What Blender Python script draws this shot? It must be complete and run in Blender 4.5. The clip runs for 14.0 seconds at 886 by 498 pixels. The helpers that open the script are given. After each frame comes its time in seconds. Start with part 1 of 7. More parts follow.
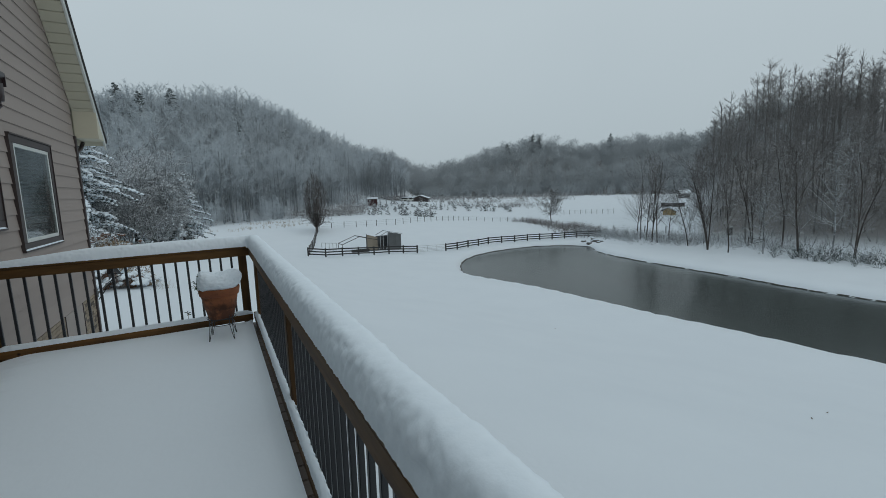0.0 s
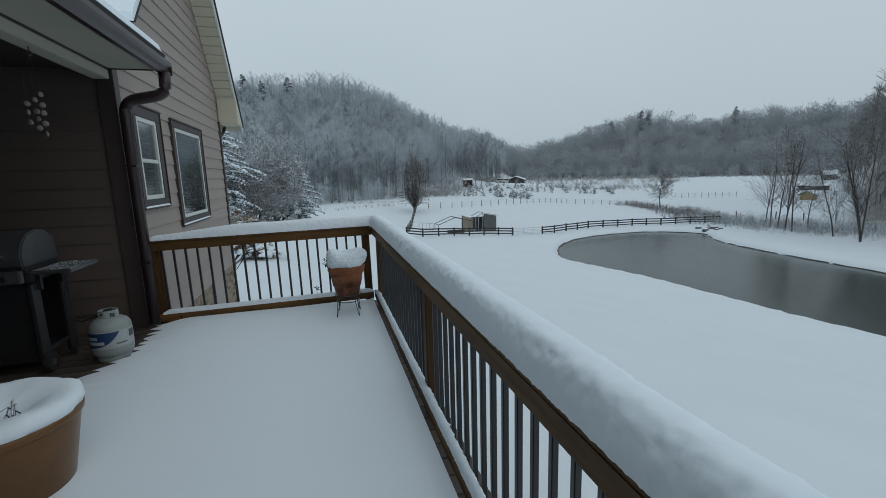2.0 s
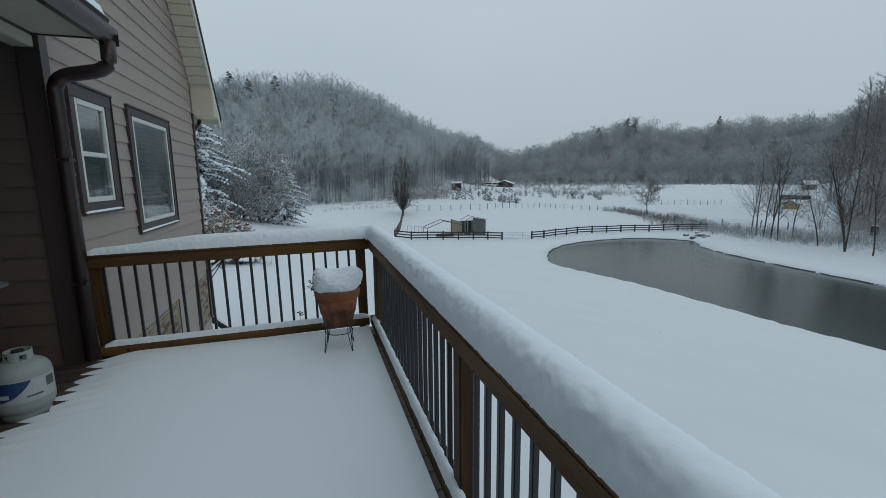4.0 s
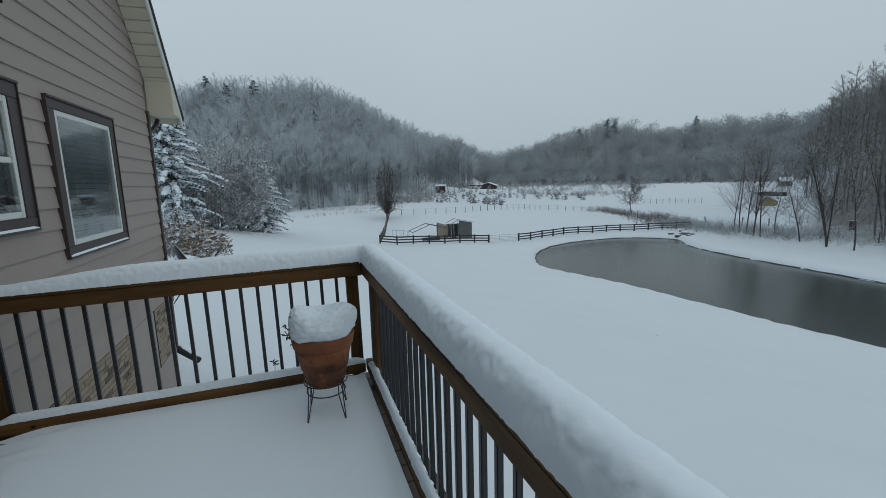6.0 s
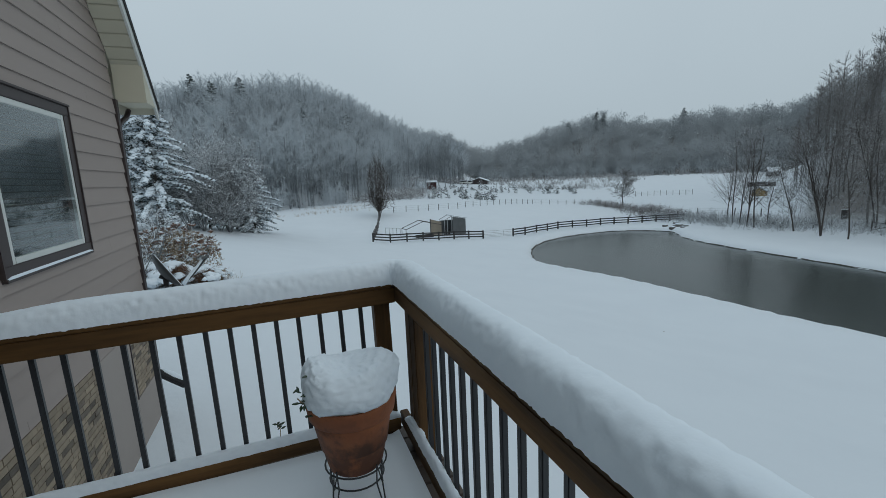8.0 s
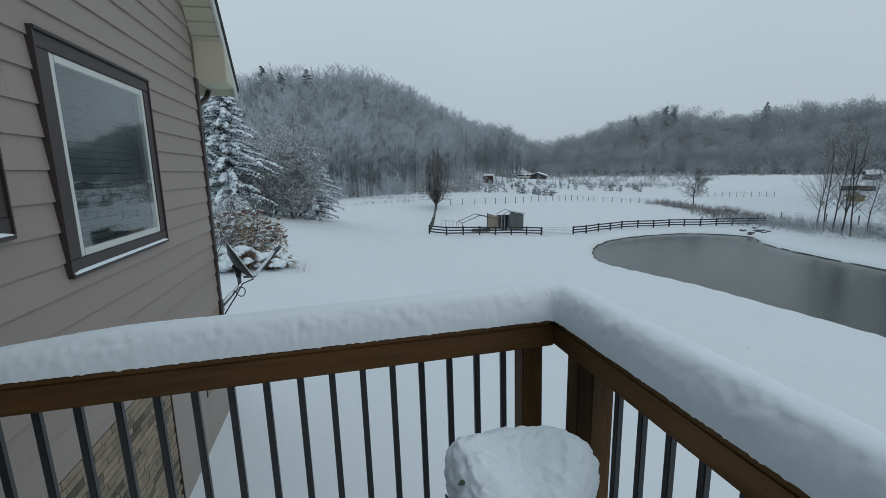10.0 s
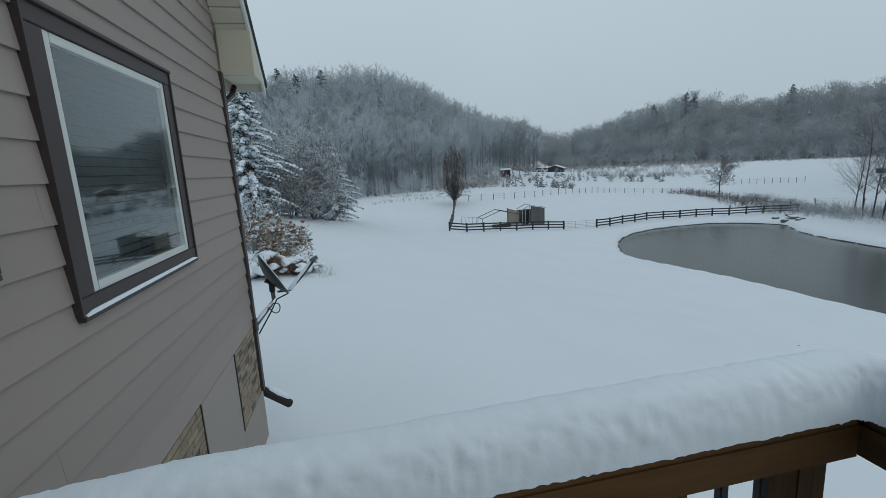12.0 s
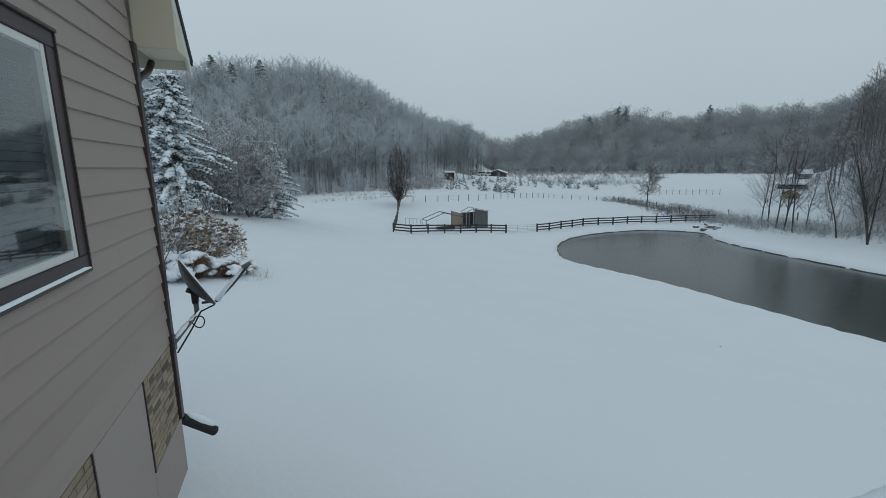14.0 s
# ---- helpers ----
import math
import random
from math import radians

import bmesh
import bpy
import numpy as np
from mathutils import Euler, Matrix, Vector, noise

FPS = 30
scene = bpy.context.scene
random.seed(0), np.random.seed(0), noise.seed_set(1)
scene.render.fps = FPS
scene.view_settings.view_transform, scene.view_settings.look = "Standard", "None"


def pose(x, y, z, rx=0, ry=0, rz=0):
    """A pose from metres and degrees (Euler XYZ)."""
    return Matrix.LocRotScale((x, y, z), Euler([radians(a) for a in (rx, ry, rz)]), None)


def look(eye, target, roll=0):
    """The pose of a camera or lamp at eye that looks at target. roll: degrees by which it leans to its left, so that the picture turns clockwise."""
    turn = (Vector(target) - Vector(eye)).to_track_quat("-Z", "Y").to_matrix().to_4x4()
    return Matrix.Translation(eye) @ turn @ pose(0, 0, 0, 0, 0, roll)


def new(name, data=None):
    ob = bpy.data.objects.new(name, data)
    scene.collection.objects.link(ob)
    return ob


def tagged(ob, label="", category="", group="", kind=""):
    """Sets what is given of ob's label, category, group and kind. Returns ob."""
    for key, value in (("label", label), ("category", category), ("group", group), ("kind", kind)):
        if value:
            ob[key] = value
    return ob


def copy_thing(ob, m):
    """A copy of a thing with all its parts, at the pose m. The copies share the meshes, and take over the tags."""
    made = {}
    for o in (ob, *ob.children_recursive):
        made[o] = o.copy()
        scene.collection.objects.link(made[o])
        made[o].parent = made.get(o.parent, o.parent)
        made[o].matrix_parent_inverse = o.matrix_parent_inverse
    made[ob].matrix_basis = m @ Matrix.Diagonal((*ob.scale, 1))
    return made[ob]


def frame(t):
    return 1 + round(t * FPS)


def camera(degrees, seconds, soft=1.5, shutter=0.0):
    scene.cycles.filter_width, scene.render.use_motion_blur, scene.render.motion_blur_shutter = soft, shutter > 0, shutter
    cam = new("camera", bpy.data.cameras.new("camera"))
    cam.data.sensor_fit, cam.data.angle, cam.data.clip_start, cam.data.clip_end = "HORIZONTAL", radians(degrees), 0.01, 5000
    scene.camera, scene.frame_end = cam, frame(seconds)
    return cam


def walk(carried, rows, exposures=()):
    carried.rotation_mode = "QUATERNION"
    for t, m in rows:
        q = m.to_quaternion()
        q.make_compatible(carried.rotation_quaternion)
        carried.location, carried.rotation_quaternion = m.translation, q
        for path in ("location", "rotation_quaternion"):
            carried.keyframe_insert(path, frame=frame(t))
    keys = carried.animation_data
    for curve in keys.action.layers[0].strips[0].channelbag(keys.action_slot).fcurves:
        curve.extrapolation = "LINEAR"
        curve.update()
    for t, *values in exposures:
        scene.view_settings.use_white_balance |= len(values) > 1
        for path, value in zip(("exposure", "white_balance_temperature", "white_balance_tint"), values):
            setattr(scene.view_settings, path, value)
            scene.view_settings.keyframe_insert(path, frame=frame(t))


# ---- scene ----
cam = camera(91.0, 14.0, soft=0.5)
PATH = [
    (0, (-0.299, -5.57, 1.54), (0.613, -3.809, 1.278), -1.6),
    (0.5, (-0.317, -5.545, 1.56), (0.521, -3.751, 1.283), -0.9),
    (1, (-0.413, -5.464, 1.55), (0.283, -3.612, 1.256), -1.0),
    (1.5, (-0.527, -5.348, 1.529), (0.053, -3.459, 1.216), -1.9),
    (2, (-0.517, -5.221, 1.535), (-0.005, -3.316, 1.201), -1.6),
    (4.3, (-0.515, -4.098, 1.555), (0.063, -2.211, 1.235), -0.6),
    (4.5, (-0.529, -3.967, 1.573), (0.06, -2.079, 1.272), -2.5),
    (5, (-0.534, -3.745, 1.559), (0.093, -1.87, 1.26), -2.7),
    (5.5, (-0.443, -3.513, 1.567), (0.192, -1.64, 1.271), -1.9),
    (6, (-0.456, -3.284, 1.557), (0.182, -1.414, 1.246), -1.5),
    (6.5, (-0.509, -3.059, 1.566), (0.149, -1.196, 1.251), -1.4),
    (7, (-0.449, -2.82, 1.548), (0.227, -0.964, 1.23), -1.0),
    (7.5, (-0.415, -2.616, 1.544), (0.275, -0.766, 1.223), -0.7),
    (8, (-0.542, -2.329, 1.548), (0.132, -0.475, 1.218), -2.5),
    (8.5, (-0.634, -2.142, 1.547), (-0.034, -0.265, 1.209), -1.6),
    (11, (-0.871, -1.056, 1.551), (-0.47, 0.869, 1.188), -1.5),
    (11.5, (-0.951, -0.881, 1.561), (-0.562, 1.045, 1.188), -1.5),
    (12, (-1.092, -0.709, 1.573), (-0.727, 1.222, 1.205), -2.9),
    (12.5, (-1.096, -0.544, 1.583), (-0.722, 1.385, 1.211), -1.5),
    (13, (-1.088, -0.339, 1.572), (-0.697, 1.588, 1.207), -1.5),
    (13.5, (-1.111, -0.244, 1.582), (-0.547, 1.639, 1.208), -0.7),
    (14, (-1.115, -0.236, 1.573), (-0.496, 1.629, 1.202), -0.5),
]
walk(cam, [(t, look(eye, aim, lean)) for t, eye, aim, lean in PATH],
     [(0.0, 0.02, 6690, 10), (0.5, -0.02, 6670, 10), (1.0, -0.01, 6620, 10), (2.0, 0.12, 6540, 10), (3.2, 0.09, 6520, 10), (4.5, 0.04, 6500, 10), (6.5, 0.02, 6500, 10), (7.5, 0.0, 6500, 10), (8.5, 0.07, 6500, 10), (11.0, 0.11, 6460, 10), (12.0, 0.08, 6440, 10), (13.0, 0.03, 6480, 10), (14.0, 0.03, 6520, 10)])

# ---- overcast winter sky ----
world = bpy.data.worlds.new("overcast_sky")
scene.world = world
world.use_nodes = True
wn, wl = world.node_tree.nodes, world.node_tree.links
sky = wn.new("ShaderNodeTexSky")
sky.sky_type, sky.sun_disc = "NISHITA", False
sky.sun_elevation, sky.sun_rotation = radians(32), radians(150)
sky.dust_density, sky.air_density = 6.0, 1.0
dim = wn.new("ShaderNodeMix")
dim.data_type, dim.blend_type = "RGBA", "MIX"
dim.inputs[0].default_value = 0.94
scale_sky = wn.new("ShaderNodeVectorMath")
scale_sky.operation = "SCALE"
scale_sky.inputs["Scale"].default_value = 0.10
wl.new(sky.outputs[0], scale_sky.inputs[0])
wl.new(scale_sky.outputs[0], dim.inputs[6])
coord = wn.new("ShaderNodeTexCoord")
split = wn.new("ShaderNodeSeparateXYZ")
wl.new(coord.outputs["Generated"], split.inputs[0])
cloud = wn.new("ShaderNodeTexNoise")
cloud.inputs["Scale"].default_value, cloud.inputs["Detail"].default_value = 2.2, 3
wl.new(coord.outputs["Generated"], cloud.inputs["Vector"])
lift = wn.new("ShaderNodeMath")
lift.operation, lift.inputs[1].default_value = "MULTIPLY_ADD", 0.22
wl.new(cloud.outputs["Fac"], lift.inputs[0])
wl.new(split.outputs["Z"], lift.inputs[2])
ramp = wn.new("ShaderNodeValToRGB")
ramp.color_ramp.elements[0].position, ramp.color_ramp.elements[0].color = 0.08, (0.385, 0.468, 0.525, 1)
ramp.color_ramp.elements[1].position, ramp.color_ramp.elements[1].color = 0.45, (0.47, 0.56, 0.615, 1)
wl.new(lift.outputs[0], ramp.inputs[0])
wl.new(ramp.outputs[0], dim.inputs[7])
wl.new(dim.outputs[2], wn["Background"].inputs["Color"])
wn["Background"].inputs["Strength"].default_value = 1.0

sun = new("sun", bpy.data.lights.new("sun", "SUN"))
sun.data.energy, sun.data.angle, sun.data.color = 0.15, radians(60), (1.0, 0.98, 0.95)
sun.matrix_world = look((30, -40, 50), (0, 0, 0))


# ---- materials ----
def material(name, base, rough=0.6, metal=0.0, vary=None, scale=4.0, fine=60.0, bump=0.15, depth=0.01, amount=0.5,
             stretch=(1, 1, 1), spec=0.5, per_object=0.0):
    """A surface with a second colour in soft patches, a fine grain, a relief, and a shift of tone from piece to piece."""
    m = bpy.data.materials.new(name)
    m.use_nodes = True
    n, l = m.node_tree.nodes, m.node_tree.links
    p = n["Principled BSDF"]
    p.inputs["Roughness"].default_value, p.inputs["Metallic"].default_value = rough, metal
    p.inputs["Specular IOR Level"].default_value = spec
    tc = n.new("ShaderNodeTexCoord")
    mp = n.new("ShaderNodeMapping")
    mp.inputs["Scale"].default_value = stretch
    l.new(tc.outputs["Object"], mp.inputs[0])
    big, small = n.new("ShaderNodeTexNoise"), n.new("ShaderNodeTexNoise")
    big.inputs["Scale"].default_value, big.inputs["Detail"].default_value = scale, 5
    small.inputs["Scale"].default_value, small.inputs["Detail"].default_value = fine, 4
    l.new(mp.outputs[0], big.inputs["Vector"])
    l.new(mp.outputs[0], small.inputs["Vector"])
    mix = n.new("ShaderNodeMix")
    mix.data_type = "RGBA"
    mix.inputs[6].default_value = (*base, 1)
    mix.inputs[7].default_value = (*(vary or [c * 0.7 for c in base]), 1)
    add = n.new("ShaderNodeMath")
    add.operation, add.use_clamp = "MULTIPLY_ADD", True
    l.new(big.outputs["Fac"], add.inputs[0])
    add.inputs[1].default_value, add.inputs[2].default_value = 2.4 * amount, -0.7 * amount
    grain = n.new("ShaderNodeMath")
    grain.operation, grain.use_clamp = "MULTIPLY_ADD", True
    l.new(small.outputs["Fac"], grain.inputs[0])
    grain.inputs[1].default_value = 0.5 * amount
    l.new(add.outputs[0], grain.inputs[2])
    l.new(grain.outputs[0], mix.inputs[0])
    colour = mix.outputs[2]
    if per_object:
        info, hsv, tone = n.new("ShaderNodeObjectInfo"), n.new("ShaderNodeHueSaturation"), n.new("ShaderNodeMapRange")
        tone.inputs["To Min"].default_value, tone.inputs["To Max"].default_value = 1 - per_object, 1 + per_object
        l.new(info.outputs["Random"], tone.inputs["Value"])
        l.new(tone.outputs[0], hsv.inputs["Value"])
        l.new(colour, hsv.inputs["Color"])
        colour = hsv.outputs[0]
    l.new(colour, p.inputs["Base Color"])
    if bump:
        b = n.new("ShaderNodeBump")
        b.inputs["Strength"].default_value, b.inputs["Distance"].default_value = bump, depth
        tot = n.new("ShaderNodeMath")
        tot.operation = "ADD"
        l.new(big.outputs["Fac"], tot.inputs[0])
        l.new(small.outputs["Fac"], tot.inputs[1])
        l.new(tot.outputs[0], b.inputs["Height"])
        l.new(b.outputs[0], p.inputs["Normal"])
    return m


def snowed(name, bark, snow_c, low, high, frost=0.0, scale=3.0, rough=0.85, deep=0.55):
    """Bark or leaf with snow lying on whatever faces upwards, and a thin frost all over it."""
    m = bpy.data.materials.new(name)
    m.use_nodes = True
    n, l = m.node_tree.nodes, m.node_tree.links
    p = n["Principled BSDF"]
    p.inputs["Roughness"].default_value = rough
    p.inputs["Specular IOR Level"].default_value = 0.2
    geo, sep, tc, noi = (n.new("ShaderNodeNewGeometry"), n.new("ShaderNodeSeparateXYZ"), n.new("ShaderNodeTexCoord"),
                         n.new("ShaderNodeTexNoise"))
    noi.inputs["Scale"].default_value, noi.inputs["Detail"].default_value = scale, 3
    l.new(tc.outputs["Object"], noi.inputs["Vector"])
    l.new(geo.outputs["Normal"], sep.inputs[0])
    up = n.new("ShaderNodeMath")
    up.operation = "MULTIPLY_ADD"
    up.inputs[1].default_value = 0.9
    l.new(noi.outputs["Fac"], up.inputs[0])
    l.new(sep.outputs["Z"], up.inputs[2])
    rng_ = n.new("ShaderNodeMapRange")
    rng_.inputs["From Min"].default_value, rng_.inputs["From Max"].default_value = low + 0.45, high + 0.45
    rng_.inputs["To Min"].default_value = frost
    l.new(up.outputs[0], rng_.inputs["Value"])
    tint = n.new("ShaderNodeMix")
    tint.data_type = "RGBA"
    tint.inputs[6].default_value = (*bark, 1)
    tint.inputs[7].default_value = (*[c * deep for c in bark], 1)
    l.new(geo.outputs["Random Per Island"], tint.inputs[0])
    mix = n.new("ShaderNodeMix")
    mix.data_type = "RGBA"
    mix.inputs[7].default_value = (*snow_c, 1)
    l.new(tint.outputs[2], mix.inputs[6])
    l.new(rng_.outputs[0], mix.inputs[0])
    l.new(mix.outputs[2], p.inputs["Base Color"])
    return m


def far_wood(name, c0, c1, snow_c, snow_k, scale=0.16):
    """Distant bare branches: two greys that drift from crown to crown, with a trace of snow on top."""
    m = bpy.data.materials.new(name)
    m.use_nodes = True
    n, l = m.node_tree.nodes, m.node_tree.links
    p = n["Principled BSDF"]
    geo, sep, tc, noi = (n.new("ShaderNodeNewGeometry"), n.new("ShaderNodeSeparateXYZ"), n.new("ShaderNodeTexCoord"), n.new("ShaderNodeTexNoise"))
    noi.inputs["Scale"].default_value, noi.inputs["Detail"].default_value = scale, 2
    l.new(tc.outputs["Object"], noi.inputs["Vector"])
    l.new(geo.outputs["Normal"], sep.inputs[0])
    wide = n.new("ShaderNodeMapRange")
    wide.inputs["From Min"].default_value, wide.inputs["From Max"].default_value = 0.3, 0.7
    l.new(noi.outputs["Fac"], wide.inputs["Value"])
    jit = n.new("ShaderNodeMath")
    jit.operation = "MULTIPLY_ADD"
    jit.inputs[1].default_value = 0.35
    l.new(geo.outputs["Random Per Island"], jit.inputs[0])
    l.new(wide.outputs[0], jit.inputs[2])
    tint = n.new("ShaderNodeMix")
    tint.data_type = "RGBA"
    tint.inputs[6].default_value, tint.inputs[7].default_value = (*c0, 1), (*c1, 1)
    l.new(jit.outputs[0], tint.inputs[0])
    top = n.new("ShaderNodeMapRange")
    top.inputs["From Min"].default_value, top.inputs["From Max"].default_value = 0.2, 1.0
    top.inputs["To Max"].default_value = snow_k
    l.new(sep.outputs["Z"], top.inputs["Value"])
    mix = n.new("ShaderNodeMix")
    mix.data_type = "RGBA"
    mix.inputs[7].default_value = (*snow_c, 1)
    l.new(tint.outputs[2], mix.inputs[6])
    l.new(top.outputs[0], mix.inputs[0])
    front, back, both = n.new("ShaderNodeBsdfDiffuse"), n.new("ShaderNodeBsdfTranslucent"), n.new("ShaderNodeMixShader")
    l.new(mix.outputs[2], front.inputs["Color"])
    l.new(mix.outputs[2], back.inputs["Color"])
    both.inputs[0].default_value = 0.45
    l.new(front.outputs[0], both.inputs[1])
    l.new(back.outputs[0], both.inputs[2])
    l.new(both.outputs[0], n["Material Output"].inputs["Surface"])
    n.remove(p)
    return m


WHITE = (0.78, 0.83, 0.87)
M_SNOW = material("snow", (0.86, 0.915, 0.96), 0.75, vary=(0.82, 0.88, 0.93), scale=0.35, fine=9, bump=0.12, depth=0.02, amount=0.45, spec=0.15)
M_SNOW_SOFT = material("clumped_snow", (0.83, 0.895, 0.945), 0.8, vary=(0.78, 0.855, 0.915), scale=22, fine=75, bump=0.14, depth=0.006, amount=0.5, spec=0.12)
M_WOOD_X, M_WOOD_Y, M_WOOD_Z = (material("wet_treated_wood_" + ax, (0.185, 0.092, 0.028), 0.6, vary=(0.052, 0.027, 0.010), scale=6, fine=42, stretch=st, bump=0.35, depth=0.004, amount=1.0, spec=0.22, per_object=0.2)
                                for ax, st in (("x", (0.16, 1.6, 1.6)), ("y", (1.6, 0.16, 1.6)), ("z", (1.6, 1.6, 0.16))))
for m_ in (M_WOOD_X, M_WOOD_Y, M_WOOD_Z):
    # scattered dark knots
    n, l = m_.node_tree.nodes, m_.node_tree.links
    spot, tight, stain = n.new("ShaderNodeTexVoronoi"), n.new("ShaderNodeMapRange"), n.new("ShaderNodeMix")
    spot.inputs["Scale"].default_value = 4.5
    tight.inputs["From Min"].default_value, tight.inputs["From Max"].default_value = 0.045, 0.09
    stain.data_type = "RGBA"
    stain.inputs[6].default_value = (0.02, 0.010, 0.006, 1)
    l.new(n["Texture Coordinate"].outputs["Object"], spot.inputs["Vector"])
    l.new(spot.outputs["Distance"], tight.inputs["Value"])
    l.new(tight.outputs[0], stain.inputs[0])
    l.new(n["Principled BSDF"].inputs["Base Color"].links[0].from_socket, stain.inputs[7])
    l.new(stain.outputs[2], n["Principled BSDF"].inputs["Base Color"])
M_BOARD = material("weathered_deck_board", (0.10, 0.075, 0.06), 0.6, vary=(0.045, 0.035, 0.03), scale=3, fine=40, stretch=(0.3, 3, 1), bump=0.25, depth=0.004, amount=0.7, per_object=0.25)
M_BLACK = material("black_painted_metal", (0.018, 0.019, 0.022), 0.4, vary=(0.03, 0.032, 0.036), scale=8, bump=0.05, depth=0.001)
M_SIDING = material("taupe_siding", (0.34, 0.285, 0.255), 0.65, vary=(0.295, 0.245, 0.22), scale=1.3, fine=45, stretch=(1, 0.25, 2), bump=0.12, depth=0.004, amount=0.55, per_object=0.035)
# Darker copy of the taupe siding, with the porch shade put in its colour.
M_SIDING_SHADED = material("shaded_porch_siding", (0.118, 0.09, 0.077), 0.65, vary=(0.085, 0.066, 0.056), scale=1.3, fine=45, stretch=(0.25, 1, 2), bump=0.12, depth=0.004, amount=0.55, per_object=0.05)
M_BROWN = material("dark_brown_trim", (0.054, 0.039, 0.037), 0.5, vary=(0.038, 0.028, 0.027), scale=3, fine=50, bump=0.06, depth=0.002, per_object=0.05)
M_GUTTER = material("brown_gutter_metal", (0.034, 0.021, 0.022), 0.3, vary=(0.024, 0.015, 0.016), scale=4, fine=60, bump=0.04, depth=0.001)
M_CREAM = material("cream_soffit", (0.55, 0.52, 0.41), 0.6, vary=(0.49, 0.46, 0.36), scale=2, fine=40, bump=0.06, depth=0.002, amount=0.5)
M_CEIL = material("pale_porch_ceiling", (0.42, 0.41, 0.34), 0.65, vary=(0.36, 0.35, 0.29), scale=2, fine=40, bump=0.06, depth=0.002, amount=0.5)
M_WHITE = material("white_vinyl", (0.66, 0.68, 0.65), 0.4, vary=(0.58, 0.60, 0.57), scale=3, fine=40, bump=0.03, depth=0.001, amount=0.5)
M_BRICK = material("tan_stone_brick", (0.34, 0.275, 0.20), 0.8, vary=(0.22, 0.175, 0.125), scale=9, fine=70, bump=0.35, depth=0.006, amount=0.7, per_object=0.18)
M_BRICK_DARK = material("dark_stone_brick", (0.17, 0.14, 0.108), 0.8, vary=(0.09, 0.072, 0.058), scale=9, fine=70, bump=0.35, depth=0.006, amount=0.7, per_object=0.3)
M_MORTAR = material("pale_mortar", (0.36, 0.32, 0.26), 0.9, scale=6, fine=90, bump=0.3, depth=0.004)
M_RENDER = material("smooth_taupe_render", (0.36, 0.315, 0.285), 0.75, vary=(0.30, 0.26, 0.235), scale=0.9, fine=30, bump=0.15, depth=0.004, amount=0.6)
M_SHINGLE = material("dark_shingle", (0.05, 0.048, 0.047), 0.9, scale=5, fine=60, bump=0.4, depth=0.006)
M_TERRA = material("terracotta", (0.36, 0.115, 0.036), 0.7, vary=(0.20, 0.062, 0.024), scale=7, fine=50, bump=0.3, depth=0.005, amount=0.8)
n, l = M_TERRA.node_tree.nodes, M_TERRA.node_tree.links
# damp dark blotches
blot, low_, edge_, soak = n.new("ShaderNodeTexNoise"), n.new("ShaderNodeSeparateXYZ"), n.new("ShaderNodeMapRange"), n.new("ShaderNodeMix")
blot.inputs["Scale"].default_value, blot.inputs["Detail"].default_value, blot.inputs["Roughness"].default_value = 11, 6, 0.65
l.new(n["Texture Coordinate"].outputs["Object"], blot.inputs["Vector"])
l.new(n["Texture Coordinate"].outputs["Object"], low_.inputs[0])
fall = n.new("ShaderNodeMath")
fall.operation, fall.inputs[1].default_value = "MULTIPLY_ADD", -0.9
l.new(low_.outputs["Z"], fall.inputs[0])
l.new(blot.outputs["Fac"], fall.inputs[2])
edge_.inputs["From Min"].default_value, edge_.inputs["From Max"].default_value = 0.29, 0.47
l.new(fall.outputs[0], edge_.inputs["Value"])
soak.data_type = "RGBA"
soak.inputs[7].default_value = (0.10, 0.034, 0.014, 1)
l.new(edge_.outputs[0], soak.inputs[0])
l.new(n["Principled BSDF"].inputs["Base Color"].links[0].from_socket, soak.inputs[6])
l.new(soak.outputs[2], n["Principled BSDF"].inputs["Base Color"])
M_RESIN = material("ochre_resin", (0.175, 0.075, 0.014), 0.3, vary=(0.08, 0.032, 0.007), scale=4, fine=40, bump=0.1, depth=0.003, amount=0.6)
M_TANK = material("pale_grey_enamel", (0.34, 0.375, 0.365), 0.4, vary=(0.22, 0.25, 0.24), scale=8, fine=60, bump=0.05, depth=0.001)
M_BLUE = material("blue_label_print", (0.014, 0.045, 0.13), 0.4, vary=(0.01, 0.035, 0.10), scale=8, bump=0)
M_LABEL = material("white_label_print", (0.44, 0.475, 0.48), 0.45, vary=(0.33, 0.36, 0.37), scale=8, bump=0)
M_STEEL = material("dull_grill_steel", (0.16, 0.165, 0.17), 0.4, 0.7, vary=(0.10, 0.10, 0.105), scale=6, fine=60, bump=0.06, depth=0.001)
M_DISH = material("dark_grey_dish_paint", (0.055, 0.058, 0.06), 0.5, vary=(0.04, 0.042, 0.044), scale=6, fine=60, bump=0.04, depth=0.001)
M_CHAR = material("black_grill_enamel", (0.02, 0.02, 0.022), 0.4, scale=6, fine=60, bump=0.05, depth=0.001)
M_RUBBER = material("black_rubber", (0.015, 0.015, 0.016), 0.7, scale=20, bump=0.1, depth=0.001)
M_FENCE = material("black_fence_paint", (0.022, 0.022, 0.024), 0.7, vary=(0.04, 0.038, 0.036), scale=3, fine=30, bump=0.1, depth=0.003)
M_SOIL = material("wet_dark_bank_soil", (0.05, 0.045, 0.038), 0.7, vary=(0.10, 0.09, 0.08), scale=1.5, fine=14, bump=0.3, depth=0.02)
M_GALV = material("galvanised_tube", (0.42, 0.44, 0.45), 0.4, 0.5, vary=(0.30, 0.31, 0.32), scale=5, fine=40, bump=0.04, depth=0.001)
